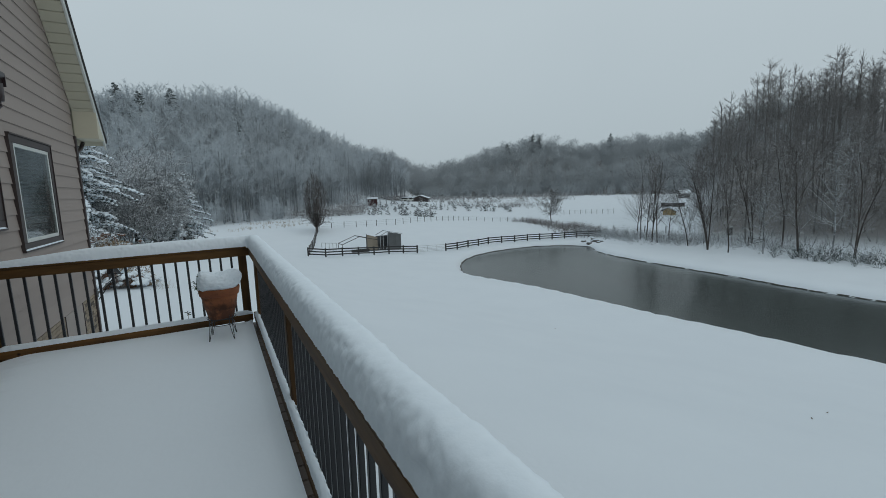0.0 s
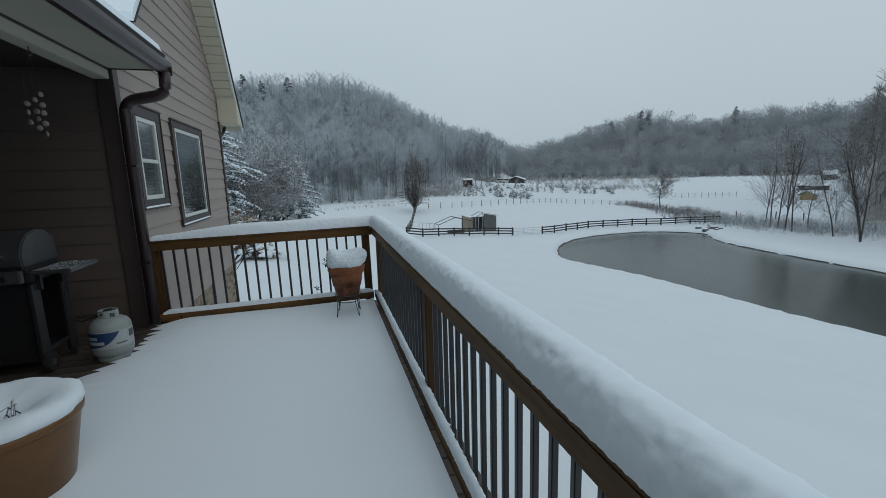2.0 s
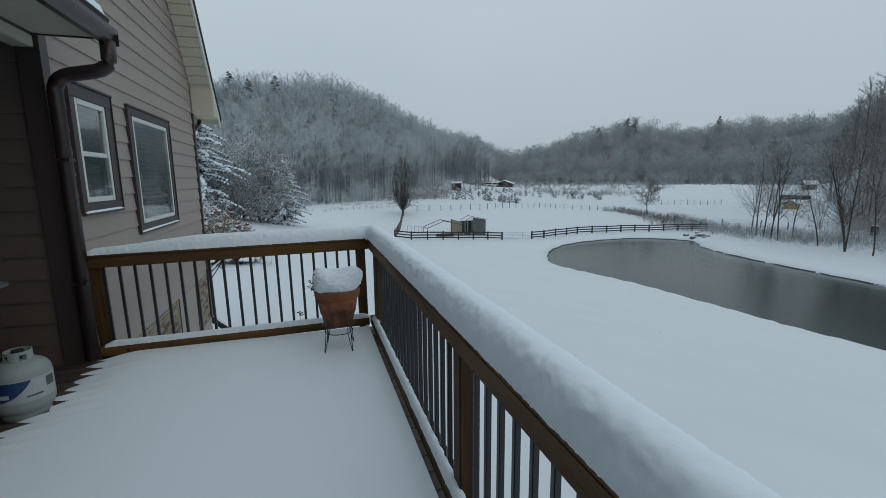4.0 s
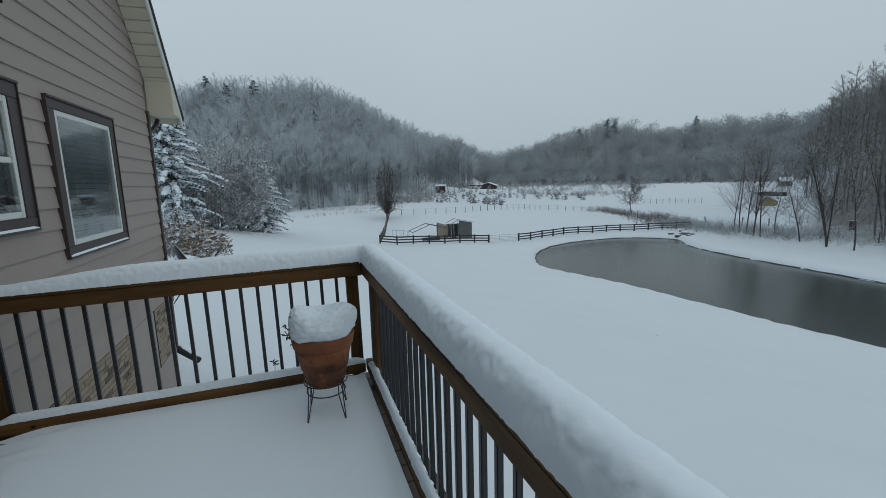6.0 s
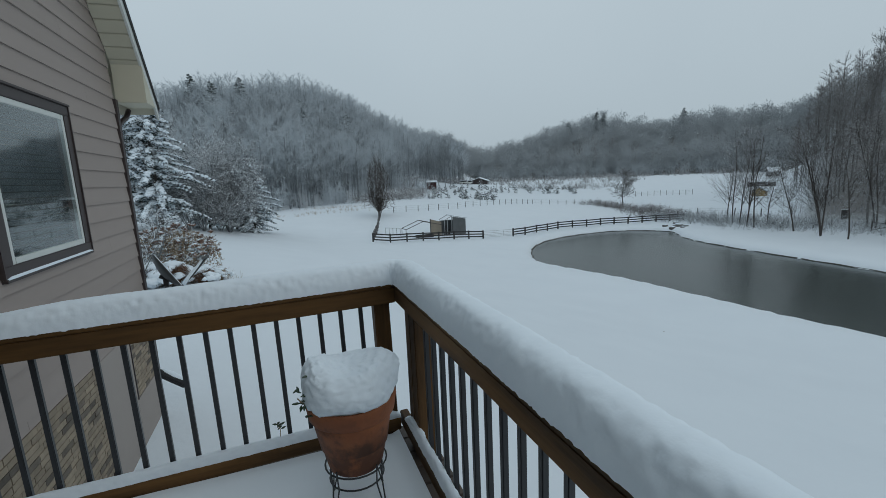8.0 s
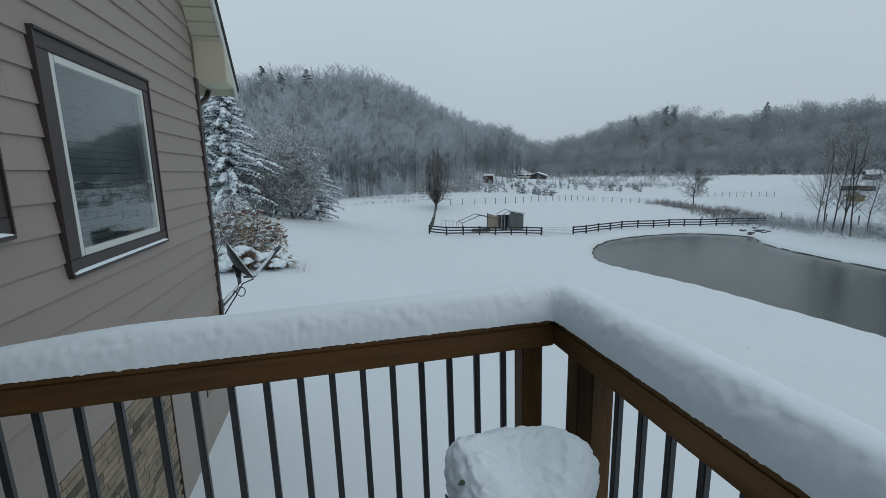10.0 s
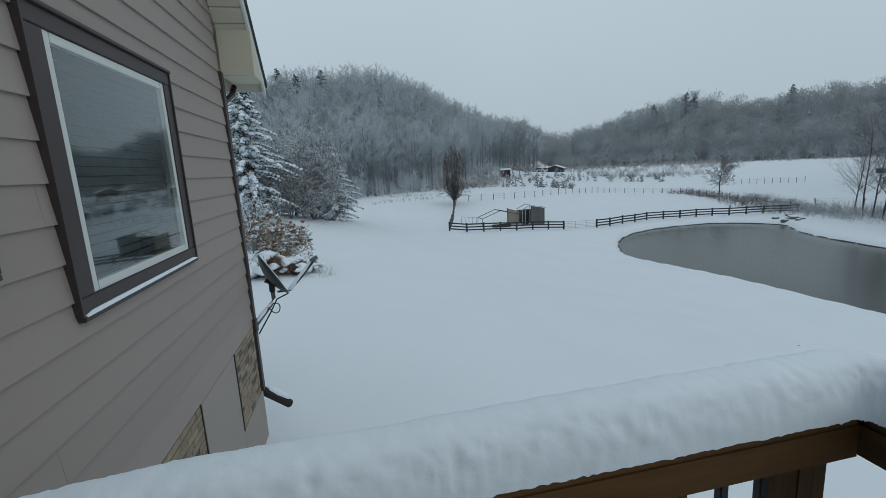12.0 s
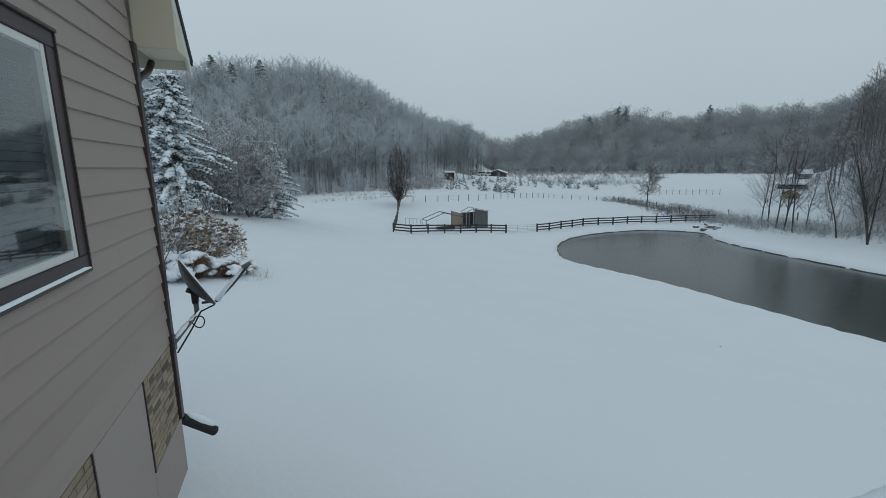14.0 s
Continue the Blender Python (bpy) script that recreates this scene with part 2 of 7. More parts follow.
M_TARP = material("faded_tan_panel", (0.31, 0.27, 0.215), 0.8, vary=(0.24, 0.205, 0.165), scale=1.5, fine=20, bump=0.15, depth=0.01)
M_SHED = material("grey_sheet_metal", (0.13, 0.14, 0.145), 0.5, 0.3, vary=(0.085, 0.09, 0.092), scale=1.5, fine=25, bump=0.08, depth=0.004)
M_POST = material("weathered_post", (0.095, 0.09, 0.088), 0.85, scale=3, fine=30, bump=0.2, depth=0.004, per_object=0.2)
M_HAY = material("ochre_boards", (0.46, 0.33, 0.15), 0.85, vary=(0.34, 0.24, 0.11), scale=2, fine=30, bump=0.2, depth=0.01)
M_LEAF = material("dark_green_leaf", (0.022, 0.05, 0.022), 0.5, vary=(0.035, 0.06, 0.03), scale=40, bump=0)
M_RED = material("faded_red_boards", (0.075, 0.03, 0.028), 0.8, scale=2, fine=20, bump=0.1, depth=0.01)
M_BLIND = material("grey_blind_slat", (0.045, 0.052, 0.055), 0.7, scale=4, bump=0)
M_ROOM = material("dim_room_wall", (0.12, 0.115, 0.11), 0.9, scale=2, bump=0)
M_SHELL = material("pale_shell", (0.20, 0.17, 0.15), 0.5, scale=20, fine=80, bump=0.1, depth=0.002)
M_ROCK = material("dark_wet_rock", (0.09, 0.085, 0.08), 0.7, vary=(0.16, 0.15, 0.14), scale=2, fine=14, bump=0.5, depth=0.03)
M_BARK = snowed("dark_bark", (0.085, 0.068, 0.058), WHITE, 0.35, 0.75, 0.03, 4)
# Next three greys are paled with painted distance haze, the twigs also with frost.
M_BARK_FAR = far_wood("frosted_hazed_twigs", (0.50, 0.54, 0.565), (0.59, 0.63, 0.66), (0.74, 0.78, 0.81), 0.35)
M_BOLE_FAR = far_wood("hazed_hardwood_bark", (0.27, 0.29, 0.305), (0.40, 0.43, 0.45), (0.72, 0.76, 0.79), 0.7)
M_BARK_DIM = far_wood("hazed_ridge_bark", (0.40, 0.43, 0.45), (0.46, 0.49, 0.51), (0.48, 0.51, 0.53), 0.15, 0.05)
M_FROST_DIM = far_wood("frosted_saplings", (0.24, 0.24, 0.245), (0.38, 0.39, 0.40), (0.72, 0.76, 0.79), 0.6, 0.4)
M_FROST = far_wood("frosted_underbrush", (0.48, 0.52, 0.55), (0.60, 0.64, 0.67), (0.76, 0.80, 0.83), 0.5)
M_BARK_RIGHT = far_wood("grey_brown_wood_bark", (0.18, 0.17, 0.165), (0.28, 0.27, 0.265), (0.64, 0.68, 0.71), 0.6, 0.25)
M_TWIG_SNOW = snowed("snow_laden_twig", (0.075, 0.075, 0.07), WHITE, -0.05, 0.38, 0.12, 5)
M_NEEDLE = snowed("dark_green_needles", (0.03, 0.05, 0.042), WHITE, 0.2, 0.75, 0.05, 4)
# Needle green paled and greyed to paint distance haze into the far pines.
M_NEEDLE_FAR = snowed("hazed_pine_needles", (0.13, 0.155, 0.15), (0.6, 0.65, 0.68), 0.2, 0.8, 0.10, 0.6, deep=0.8)
M_DRY = snowed("dry_tan_stems", (0.42, 0.315, 0.20), WHITE, 0.5, 0.95, 0.0, 6)
M_BLOOM = snowed("dried_brown_flowers", (0.235, 0.145, 0.11), WHITE, 0.5, 0.95, 0.02, 12)
M_GRASS = snowed("dead_russet_grass", (0.19, 0.095, 0.05), WHITE, 0.55, 0.95, 0.02, 8)
M_DITCH = snowed("russet_ditch_brush", (0.115, 0.08, 0.068), WHITE, 0.3, 0.8, 0.05, 2)
M_BRUSH = snowed("frosty_brush", (0.14, 0.11, 0.095), WHITE, 0.05, 0.5, 0.12, 2)

M_GROUND = material("snow_over_ground", (0.755, 0.805, 0.845), 0.75, vary=(0.70, 0.75, 0.795), scale=0.35, fine=9, bump=0.25, depth=0.03, amount=0.45, spec=0.15)
n, l = M_GROUND.node_tree.nodes, M_GROUND.node_tree.links
p = n["Principled BSDF"]
# Mask that mixes a darker grey into the ground under the woods.
under, patch, floor_mix = n.new("ShaderNodeAttribute"), n.new("ShaderNodeTexNoise"), n.new("ShaderNodeMix")
under.attribute_name = "woods_tone"
patch.inputs["Scale"].default_value, patch.inputs["Detail"].default_value = 0.6, 6
gain = n.new("ShaderNodeMath")
gain.operation, gain.use_clamp = "MULTIPLY", True
keep = n.new("ShaderNodeMapRange")
keep.inputs["From Min"].default_value, keep.inputs["From Max"].default_value = 0.12, 0.40
l.new(n["Texture Coordinate"].outputs["Object"], patch.inputs["Vector"])
l.new(patch.outputs["Fac"], keep.inputs["Value"])
l.new(under.outputs["Fac"], gain.inputs[0])
l.new(keep.outputs[0], gain.inputs[1])
floor_mix.data_type = "RGBA"
floor_mix.inputs[7].default_value = (0.22, 0.215, 0.21, 1)
l.new(p.inputs["Base Color"].links[0].from_socket, floor_mix.inputs[6])
l.new(gain.outputs[0], floor_mix.inputs[0])
l.new(floor_mix.outputs[2], p.inputs["Base Color"])

glass = bpy.data.materials.new("window_glass")
glass.use_nodes = True
gp = glass.node_tree.nodes["Principled BSDF"]
gp.inputs["Base Color"].default_value = (0.84, 0.94, 0.95, 1)
gp.inputs["Roughness"].default_value, gp.inputs["Transmission Weight"].default_value, gp.inputs["IOR"].default_value = 0.02, 1.0, 1.58

water = bpy.data.materials.new("dark_still_water")
water.use_nodes = True
n, l = water.node_tree.nodes, water.node_tree.links
p = n["Principled BSDF"]
p.inputs["Base Color"].default_value = (0.05, 0.062, 0.059, 1)
p.inputs["Roughness"].default_value, p.inputs["IOR"].default_value = 0.2, 1.33
rip, rc, rm, rb = n.new("ShaderNodeTexNoise"), n.new("ShaderNodeTexCoord"), n.new("ShaderNodeMapping"), n.new("ShaderNodeBump")
rm.inputs["Scale"].default_value = (0.8, 2.0, 1)
rip.inputs["Scale"].default_value, rip.inputs["Detail"].default_value = 1.2, 4
rb.inputs["Strength"].default_value, rb.inputs["Distance"].default_value = 0.2, 0.05
l.new(rc.outputs["Object"], rm.inputs[0])
l.new(rm.outputs[0], rip.inputs["Vector"])
l.new(rip.outputs["Fac"], rb.inputs["Height"])
l.new(rb.outputs[0], p.inputs["Normal"])


# ---- building blocks ----
def finish(bm, name, mat, smooth=False, bevel=0.0):
    if bevel:
        bmesh.ops.bevel(bm, geom=bm.edges[:], offset=bevel, segments=2, affect="EDGES", clamp_overlap=True)
    me = bpy.data.meshes.new(name)
    bm.to_mesh(me)
    bm.free()
    me.materials.append(mat)
    if smooth:
        me.shade_smooth()
    return me


def block(a, b, bm=None):
    """A box from corner a to corner b."""
    bm = bm or bmesh.new()
    vs = bmesh.ops.create_cube(bm, size=1)["verts"]
    for v in vs:
        v.co = [(p + q) / 2 + c * (q - p) for p, q, c in zip(a, b, v.co)]
    return bm


def tube(points, radius, sides=8, bm=None, closed=False):
    """A round bar along points; radius is one number or one for each point."""
    bm = bm or bmesh.new()
    pts = [Vector(p) for p in points]
    rad = radius if isinstance(radius, (list, tuple)) else [radius] * len(pts)
    rings, k = [], len(pts)
    for i, p in enumerate(pts):
        d = (pts[(i + 1) % k] - pts[i - 1]) if closed else (pts[min(i + 1, k - 1)] - pts[max(i - 1, 0)])
        d.normalize()
        a = d.cross(Vector((0, 0, 1)) if abs(d.z) < 0.9 else Vector((0, 1, 0))).normalized()
        b = d.cross(a)
        rings.append([bm.verts.new(p + rad[i] * (math.cos(2 * math.pi * s / sides) * a + math.sin(2 * math.pi * s / sides) * b)) for s in range(sides)])
    for i in range(k if closed else k - 1):
        r0, r1 = rings[i], rings[(i + 1) % k]
        for s in range(sides):
            bm.faces.new((r0[s], r0[(s + 1) % sides], r1[(s + 1) % sides], r1[s]))
    if not closed:
        bm.faces.new(rings[0][::-1])
        bm.faces.new(rings[-1])
    bmesh.ops.recalc_face_normals(bm, faces=bm.faces[:])
    return bm


def lathe(profile, segments=32, bm=None, wobble=0.0, seed=0):
    """A body turned round the z axis from (radius, height) pairs."""
    bm = bm or bmesh.new()
    rings = []
    for r, z in profile:
        if r <= 1e-5:
            rings.append([bm.verts.new((0, 0, z))])
            continue
        ring = []
        for s in range(segments):
            a = 2 * math.pi * s / segments
            w = 1 + wobble * noise.noise(Vector((math.cos(a) * 1.7 + seed, math.sin(a) * 1.7, z * 6)))
            ring.append(bm.verts.new((r * w * math.cos(a), r * w * math.sin(a), z)))
        rings.append(ring)
    for r0, r1 in zip(rings, rings[1:]):
        for s in range(segments):
            t = (s + 1) % segments
            f = [r0[s % len(r0)], r0[t % len(r0)], r1[t % len(r1)], r1[s % len(r1)]]
            bm.faces.new(list(dict.fromkeys(f)))
    bmesh.ops.recalc_face_normals(bm, faces=bm.faces[:])
    return bm


def part(name, bm, mat, parent, label="", smooth=False, bevel=0.0):
    """One mesh under a thing or under a part, given in the world's place."""
    me = bm if isinstance(bm, bpy.types.Mesh) else finish(bm, name, mat, smooth, bevel)
    ob = new(name, me)
    if parent:
        base = Vector((0, 0, 0))
        up = parent
        while up:
            base += up.location
            up = up.parent
        me_shared = me.users > 1
        if not me_shared:
            me.transform(Matrix.Translation(-base))
        ob.parent = parent
    return tagged(ob, label)


def thing(name, place, label, category, group="", kind=""):
    """The Empty at a thing's base that carries its parts."""
    ob = new(name)
    ob.location = place
    ob.empty_display_size = 0.1
    return tagged(ob, label, category, group, kind)


def solid(name, bm, mat, label, category, kind="", group="", smooth=False, bevel=0.0):
    """A thing or piece of the setting of one mesh."""
    return tagged(new(name, bm if isinstance(bm, bpy.types.Mesh) else finish(bm, name, mat, smooth, bevel)), label, category, group, kind)


def quads(name, verts, faces, mat, smooth=False, tris=None):
    """A mesh from arrays of corners, four-sided faces and, if given, triangles."""
    me = bpy.data.meshes.new(name)
    me.vertices.add(len(verts))
    me.vertices.foreach_set("co", np.asarray(verts, np.float32).ravel())
    f = np.asarray(faces, np.int32)
    t = np.zeros((0, 3), np.int32) if tris is None else np.asarray(tris, np.int32)
    me.loops.add(f.size + t.size)
    me.loops.foreach_set("vertex_index", np.concatenate([f.ravel(), t.ravel()]))
    me.polygons.add(len(f) + len(t))
    me.polygons.foreach_set("loop_start", np.concatenate([np.arange(0, f.size, f.shape[1]), f.size + np.arange(0, t.size, 3)]).astype(np.int32))
    me.update(calc_edges=True)
    me.materials.append(mat)
    if smooth:
        me.shade_smooth()
    return me


def bars(segs, sides=3):
    """Corners and faces of many tapering bars: rows of start, end and both radii."""
    s = np.array(segs, float)
    p0, p1, r0, r1 = s[:, 0:3], s[:, 3:6], s[:, 6], s[:, 7]
    d = p1 - p0
    d /= np.linalg.norm(d, axis=1, keepdims=True) + 1e-9
    ref = np.where(np.abs(d[:, 2:3]) < 0.92, np.array([[0, 0, 1.0]]), np.array([[1.0, 0, 0]]))
    a = np.cross(ref, d)
    a /= np.linalg.norm(a, axis=1, keepdims=True) + 1e-9
    b = np.cross(d, a)
    out = []
    for ring, r in ((p0, r0), (p1, r1)):
        for k in range(sides):
            w = 2 * math.pi * k / sides + math.pi / 2
            out.append(ring + r[:, None] * (math.cos(w) * a + math.sin(w) * b))
    v = np.stack(out, 1)
    base = np.arange(len(s))[:, None] * (2 * sides)
    f = np.stack([np.concatenate([base + k, base + (k + 1) % sides, base + sides + (k + 1) % sides, base + sides + k], 1) for k in range(sides)], 1)
    return v.reshape(-1, 3), f.reshape(-1, 4)


# ---- the lie of the land ----
POND = -8.25


def sm(t):
    t = np.clip(t, 0, 1)
    return t * t * (3 - 2 * t)


SHORE = np.array([(26.1, 40.5), (29.5, 46.3), (35.2, 50.6), (42.5, 52.9), (49.3, 52.2), (54.3, 47.6), (50.6, 41.4), (49.1, 36), (48.2, 27),
                  (47.5, 20.3), (46.8, 14.8), (46.8, 8.5), (46.5, -2), (41, -11), (34, -11), (30.7, -4), (30, 3.2), (29.3, 9.5), (28.5, 13.8),
                  (28.4, 17.2), (27.7, 22), (27.2, 26.9), (26.2, 31.5), (25.0, 36.5)])


def smooth_ring(pts, k):
    """A closed soft line through pts, k steps between each two."""
    out = []
    m = len(pts)
    for i in range(m):
        a, b, c, d = (pts[(i + j) % m] for j in (-1, 0, 1, 2))
        for t in np.arange(k) / k:
            out.append(0.5 * (2 * b + (c - a) * t + (2 * a - 5 * b + 4 * c - d) * t * t + (3 * b - a - 3 * c + d) * t ** 3))
    return np.array(out)


RING = smooth_ring(SHORE, 6)
RING = RING + 0.10 * np.stack([np.sin(np.arange(len(RING)) * 2.1) + np.sin(np.arange(len(RING)) * 0.37), np.cos(np.arange(len(RING)) * 1.7) + np.cos(np.arange(len(RING)) * 0.53)], 1)


def shore_gap(x, y):
    """Metres from the pond's edge, negative on the water."""
    x, y = np.asarray(x, float), np.asarray(y, float)
    best = np.full(x.shape, 1e9)
    inside = np.zeros(x.shape, bool)
    for a, b in zip(RING, np.roll(RING, -1, 0)):
        ex, ey = b - a
        t = np.clip(((x - a[0]) * ex + (y - a[1]) * ey) / (ex * ex + ey * ey), 0, 1)
        best = np.minimum(best, np.hypot(x - a[0] - t * ex, y - a[1] - t * ey))
        cross = ((a[1] > y) != (b[1] > y)) & (x < ex * (y - a[1]) / (ey + 1e-12) + a[0])
        inside ^= cross
    return np.where(inside, -best, best)


def edge_gap(x, y):
    """Metres behind the edge of the wood on the hill across the valley."""
    return np.minimum((x - 10) * -0.664 + (y - 112) * 0.7475, y - 100)


def hills(x, y):
    """Height that the wooded hills add to the valley."""
    r, az = np.hypot(x, y), np.degrees(np.arctan2(x, y))
    brow = np.interp(az, [-25, -16, -10, -5, 0.5, 3.8, 5.7, 8.4, 11, 14, 16.7, 19, 22, 23, 24, 27], [12, 17, 21.5, 29, 32, 34, 34, 32, 26.5, 23, 20, 19, 17, 12, 6, 0])
    left = brow * sm(edge_gap(x, y) / 80) * sm((y - 60) / 40)
    crest = np.interp(az, [10, 15, 24, 30, 33.6, 37, 40, 43, 46, 49, 53, 60], [0, 2, 6, 18, 27, 31, 36, 31, 26.5, 29, 31, 31])
    far = crest * sm((r - 285) / 130)
    near = 18 * sm((az - 58) / 7) * sm((r - 72) / 55)
    knoll = 3.3 * np.exp(-((x - 61) ** 2 + (y - 159) ** 2) / 900)
    return left + far + near + knoll


def rise(x, y):
    """The lawn falling from the house, the paddock and the far fields."""
    r = np.hypot(x, y)
    edge = 28 - 0.28 * np.clip(y, -20, 110)
    bank = 5.95 * sm((edge - x) / 31)
    bank = bank + 0.0625 * np.clip(26 - x, 0, 16) * sm((y - 18) / 25) * (1 - sm((bank - 1) / 4))
    pad = 3.1 * sm((y - 55) / 33) * (1 - sm((x - 25) / 60))
    far = 4.4 * sm((r - 95) / 150)
    return -7.6 + np.maximum(np.maximum(bank, pad), far)


def land(x, y):
    """Height of the ground at x, y."""
    x, y = np.asarray(x, float), np.asarray(y, float)
    z = rise(x, y) + hills(x, y)
    z = z + 0.05 * np.sin(x * 0.31 + 1) * np.sin(y * 0.27) + 0.03 * np.sin(x * 0.9 + y * 0.7)
    near = (x > 20) & (x < 62) & (y > -18) & (y < 60)
    if near.any():
        g = np.where(near, 0.0, 50.0)
        g[near] = shore_gap(x[near], y[near])
        out = np.maximum(np.minimum(z, POND + 0.12 + 0.30 * sm(g / 0.8) + 0.10 * np.clip(g, 0, 60)), POND + 0.06)
        out = np.where(g > 14, z, out)
        mixd = sm((g - 6) / 8)
        z = np.where(g < 0, POND - 0.15 - np.minimum(1.2, 0.6 * -g), out * (1 - mixd) + z * mixd)
    return z


def at(x, y):
    return float(land(np.array([x]), np.array([y]))[0])


def spread(parts):
    return np.unique(np.round(np.concatenate([np.arange(*p) for p in parts]), 4))


gx = spread([(-420, -120, 20), (-120, -30, 6), (-30, 22, 1.0), (22, 58, 0.45), (58, 130, 3), (130, 300, 8), (300, 560, 20)])
gy = spread([(-160, -30, 10), (-30, -12, 2), (-12, 56, 0.5), (56, 130, 2), (130, 320, 6), (320, 660, 18)])
X, Y = np.meshgrid(gx, gy)
Z = land(X, Y)
idx = np.arange(X.size).reshape(X.shape)
R_, AZ = np.hypot(X, Y), np.degrees(np.arctan2(X, Y))
woods_tone = np.maximum.reduce([0.3 * sm((edge_gap(X, Y) + 2) / 10) * (AZ < 23.5) * sm((np.hypot(X - 61, Y - 159) - 16) / 8), sm((R_ - 278 + 40 * sm((AZ - 52) / 12)) / 14) * (AZ > 15), sm((AZ - 60) / 3) * sm((R_ - 75) / 8)]) * (Y > 5)
ground_me = quads("ground", np.stack([X.ravel(), Y.ravel(), Z.ravel()], 1),
                  np.stack([idx[:-1, :-1], idx[:-1, 1:], idx[1:, 1:], idx[1:, :-1]], -1).reshape(-1, 4), M_GROUND, True)
ground_me.attributes.new("woods_tone", "FLOAT", "POINT").data.foreach_set("value", woods_tone.ravel().astype(np.float32))
solid("ground", ground_me, M_GROUND, "rolling lawn and fields under fresh unbroken snow", "ground", "structure")
bm = bmesh.new()
c = [bm.verts.new((px, py, POND)) for px, py in RING + (RING - np.array([38, 20])) / 25]
bmesh.ops.triangulate(bm, faces=[bm.faces.new(c)])
solid("water", bm, water, "dark still pond water thinly skinned with slush", "pond", "structure")

lip_in, lip_out = RING + (np.array([38, 22]) - RING) * 0.004, RING + (RING - np.array([38, 22])) * 0.003
m_ = len(RING)
lip_z = POND + 0.05 + 0.02 * np.sin(np.arange(m_) * 1.9) * np.sin(np.arange(m_) * 0.7 + 1)
k_ = np.arange(m_)
solid("pond_bank", quads("pond_bank", np.concatenate([np.c_[lip_in, np.full(m_, POND - 0.1)], np.c_[lip_in, lip_z], np.c_[lip_out, lip_z + 0.03]]),
                         np.concatenate([np.stack([k_, (k_ + 1) % m_, (k_ + 1) % m_ + m_, k_ + m_], 1), np.stack([k_ + m_, (k_ + 1) % m_ + m_, (k_ + 1) % m_ + 2 * m_, k_ + 2 * m_], 1)]), M_SOIL),
      M_SOIL, "thin dark wet soil edge round the pond", "bank", "structure")


# ---- trees ----
def limb(segs, p, d, length, r, level, top, rng, steps, kids, angle, lift, curl=0.10, tip=0.2, least=0.0):
    """One limb of a tree and all that grows from it, as rows for bars()."""
    n_ = steps[min(level, len(steps) - 1)]
    for i in range(n_):
        d = Vector((d.x + rng.gauss(0, curl), d.y + rng.gauss(0, curl), d.z + rng.gauss(0, curl) + lift[min(level, len(lift) - 1)])).normalized()
        q = p + d * (length / n_)
        ra, rb = r * (1 - (1 - tip) * i / n_), r * (1 - (1 - tip) * (i + 1) / n_)
        segs.append((*p, *q, ra, rb))
        t = (i + 1) / n_
        if level < top and (t > 0.28 or level > 0):
            for _ in range(kids[min(level, len(kids) - 1)]):
                side = Vector((rng.gauss(0, 1), rng.gauss(0, 1), rng.gauss(0, 0.4)))
                side = (side - d * side.dot(d)).normalized()
                w = radians(rng.uniform(*angle))
                limb(segs, p.lerp(q, rng.random()), (d * math.cos(w) + side * math.sin(w)).normalized(),
                     length * rng.uniform(0.3, 0.55) * (1.15 - 0.55 * t), max(least, rb * rng.uniform(0.4, 0.6)), level + 1, top, rng, steps, kids, angle, lift, curl, tip, least)
        p = q
    return segs


def bare_tree(seed, height, r, top=3, steps=(9, 4, 3, 2), kids=(3, 2, 2), angle=(35, 65), lift=(0.02, 0.05, 0.05), curl=0.08, lean=0.05, stems=1, least=0.0, splay=0.22):
    rng = random.Random(seed)
    segs = []
    for s in range(stems):
        out = 0.0 if stems == 1 else splay
        a = rng.uniform(0, 6.3)
        d = Vector((rng.gauss(0, lean) + out * math.cos(a), rng.gauss(0, lean) + out * math.sin(a), 1)).normalized()
        limb(segs, Vector((0.055 * (stems > 1) * math.cos(a), 0.055 * (stems > 1) * math.sin(a), -0.15)), d, height * rng.uniform(0.85, 1.05), r, 0, top, rng, steps, kids, angle, lift, curl, 0.2, least)
    return segs


def slivers(segs, seed):
    """The finest twigs as slim flat slivers that run out to a point."""
    s = np.array(segs, float)
    p0, p1, r0 = s[:, 0:3], s[:, 3:6], s[:, 6:7]
    a = np.cross(p1 - p0, np.random.default_rng(seed).normal(size=p0.shape))
    a /= np.linalg.norm(a, axis=1, keepdims=True) + 1e-9
    return np.stack([p0 - a * r0, p0 + a * r0, p1], 1).reshape(-1, 3), np.arange(len(s) * 3).reshape(-1, 3)


def far_tree(segs, fine):
    """Bars for the wood thicker than fine, slivers for the twigs: corners, four-sided faces, triangles."""
    rows = np.array(segs, float)
    thick = rows[:, 6] > fine
    v0, f0 = bars(rows[thick], 3) if thick.any() else (np.zeros((0, 3)), np.zeros((0, 4), int))
    if thick.all():
        return v0, f0, np.zeros((0, 3), int)
    v1, f1 = slivers(rows[~thick], len(rows))
    return np.concatenate([v0, v1]), f0, f1 + len(v0)


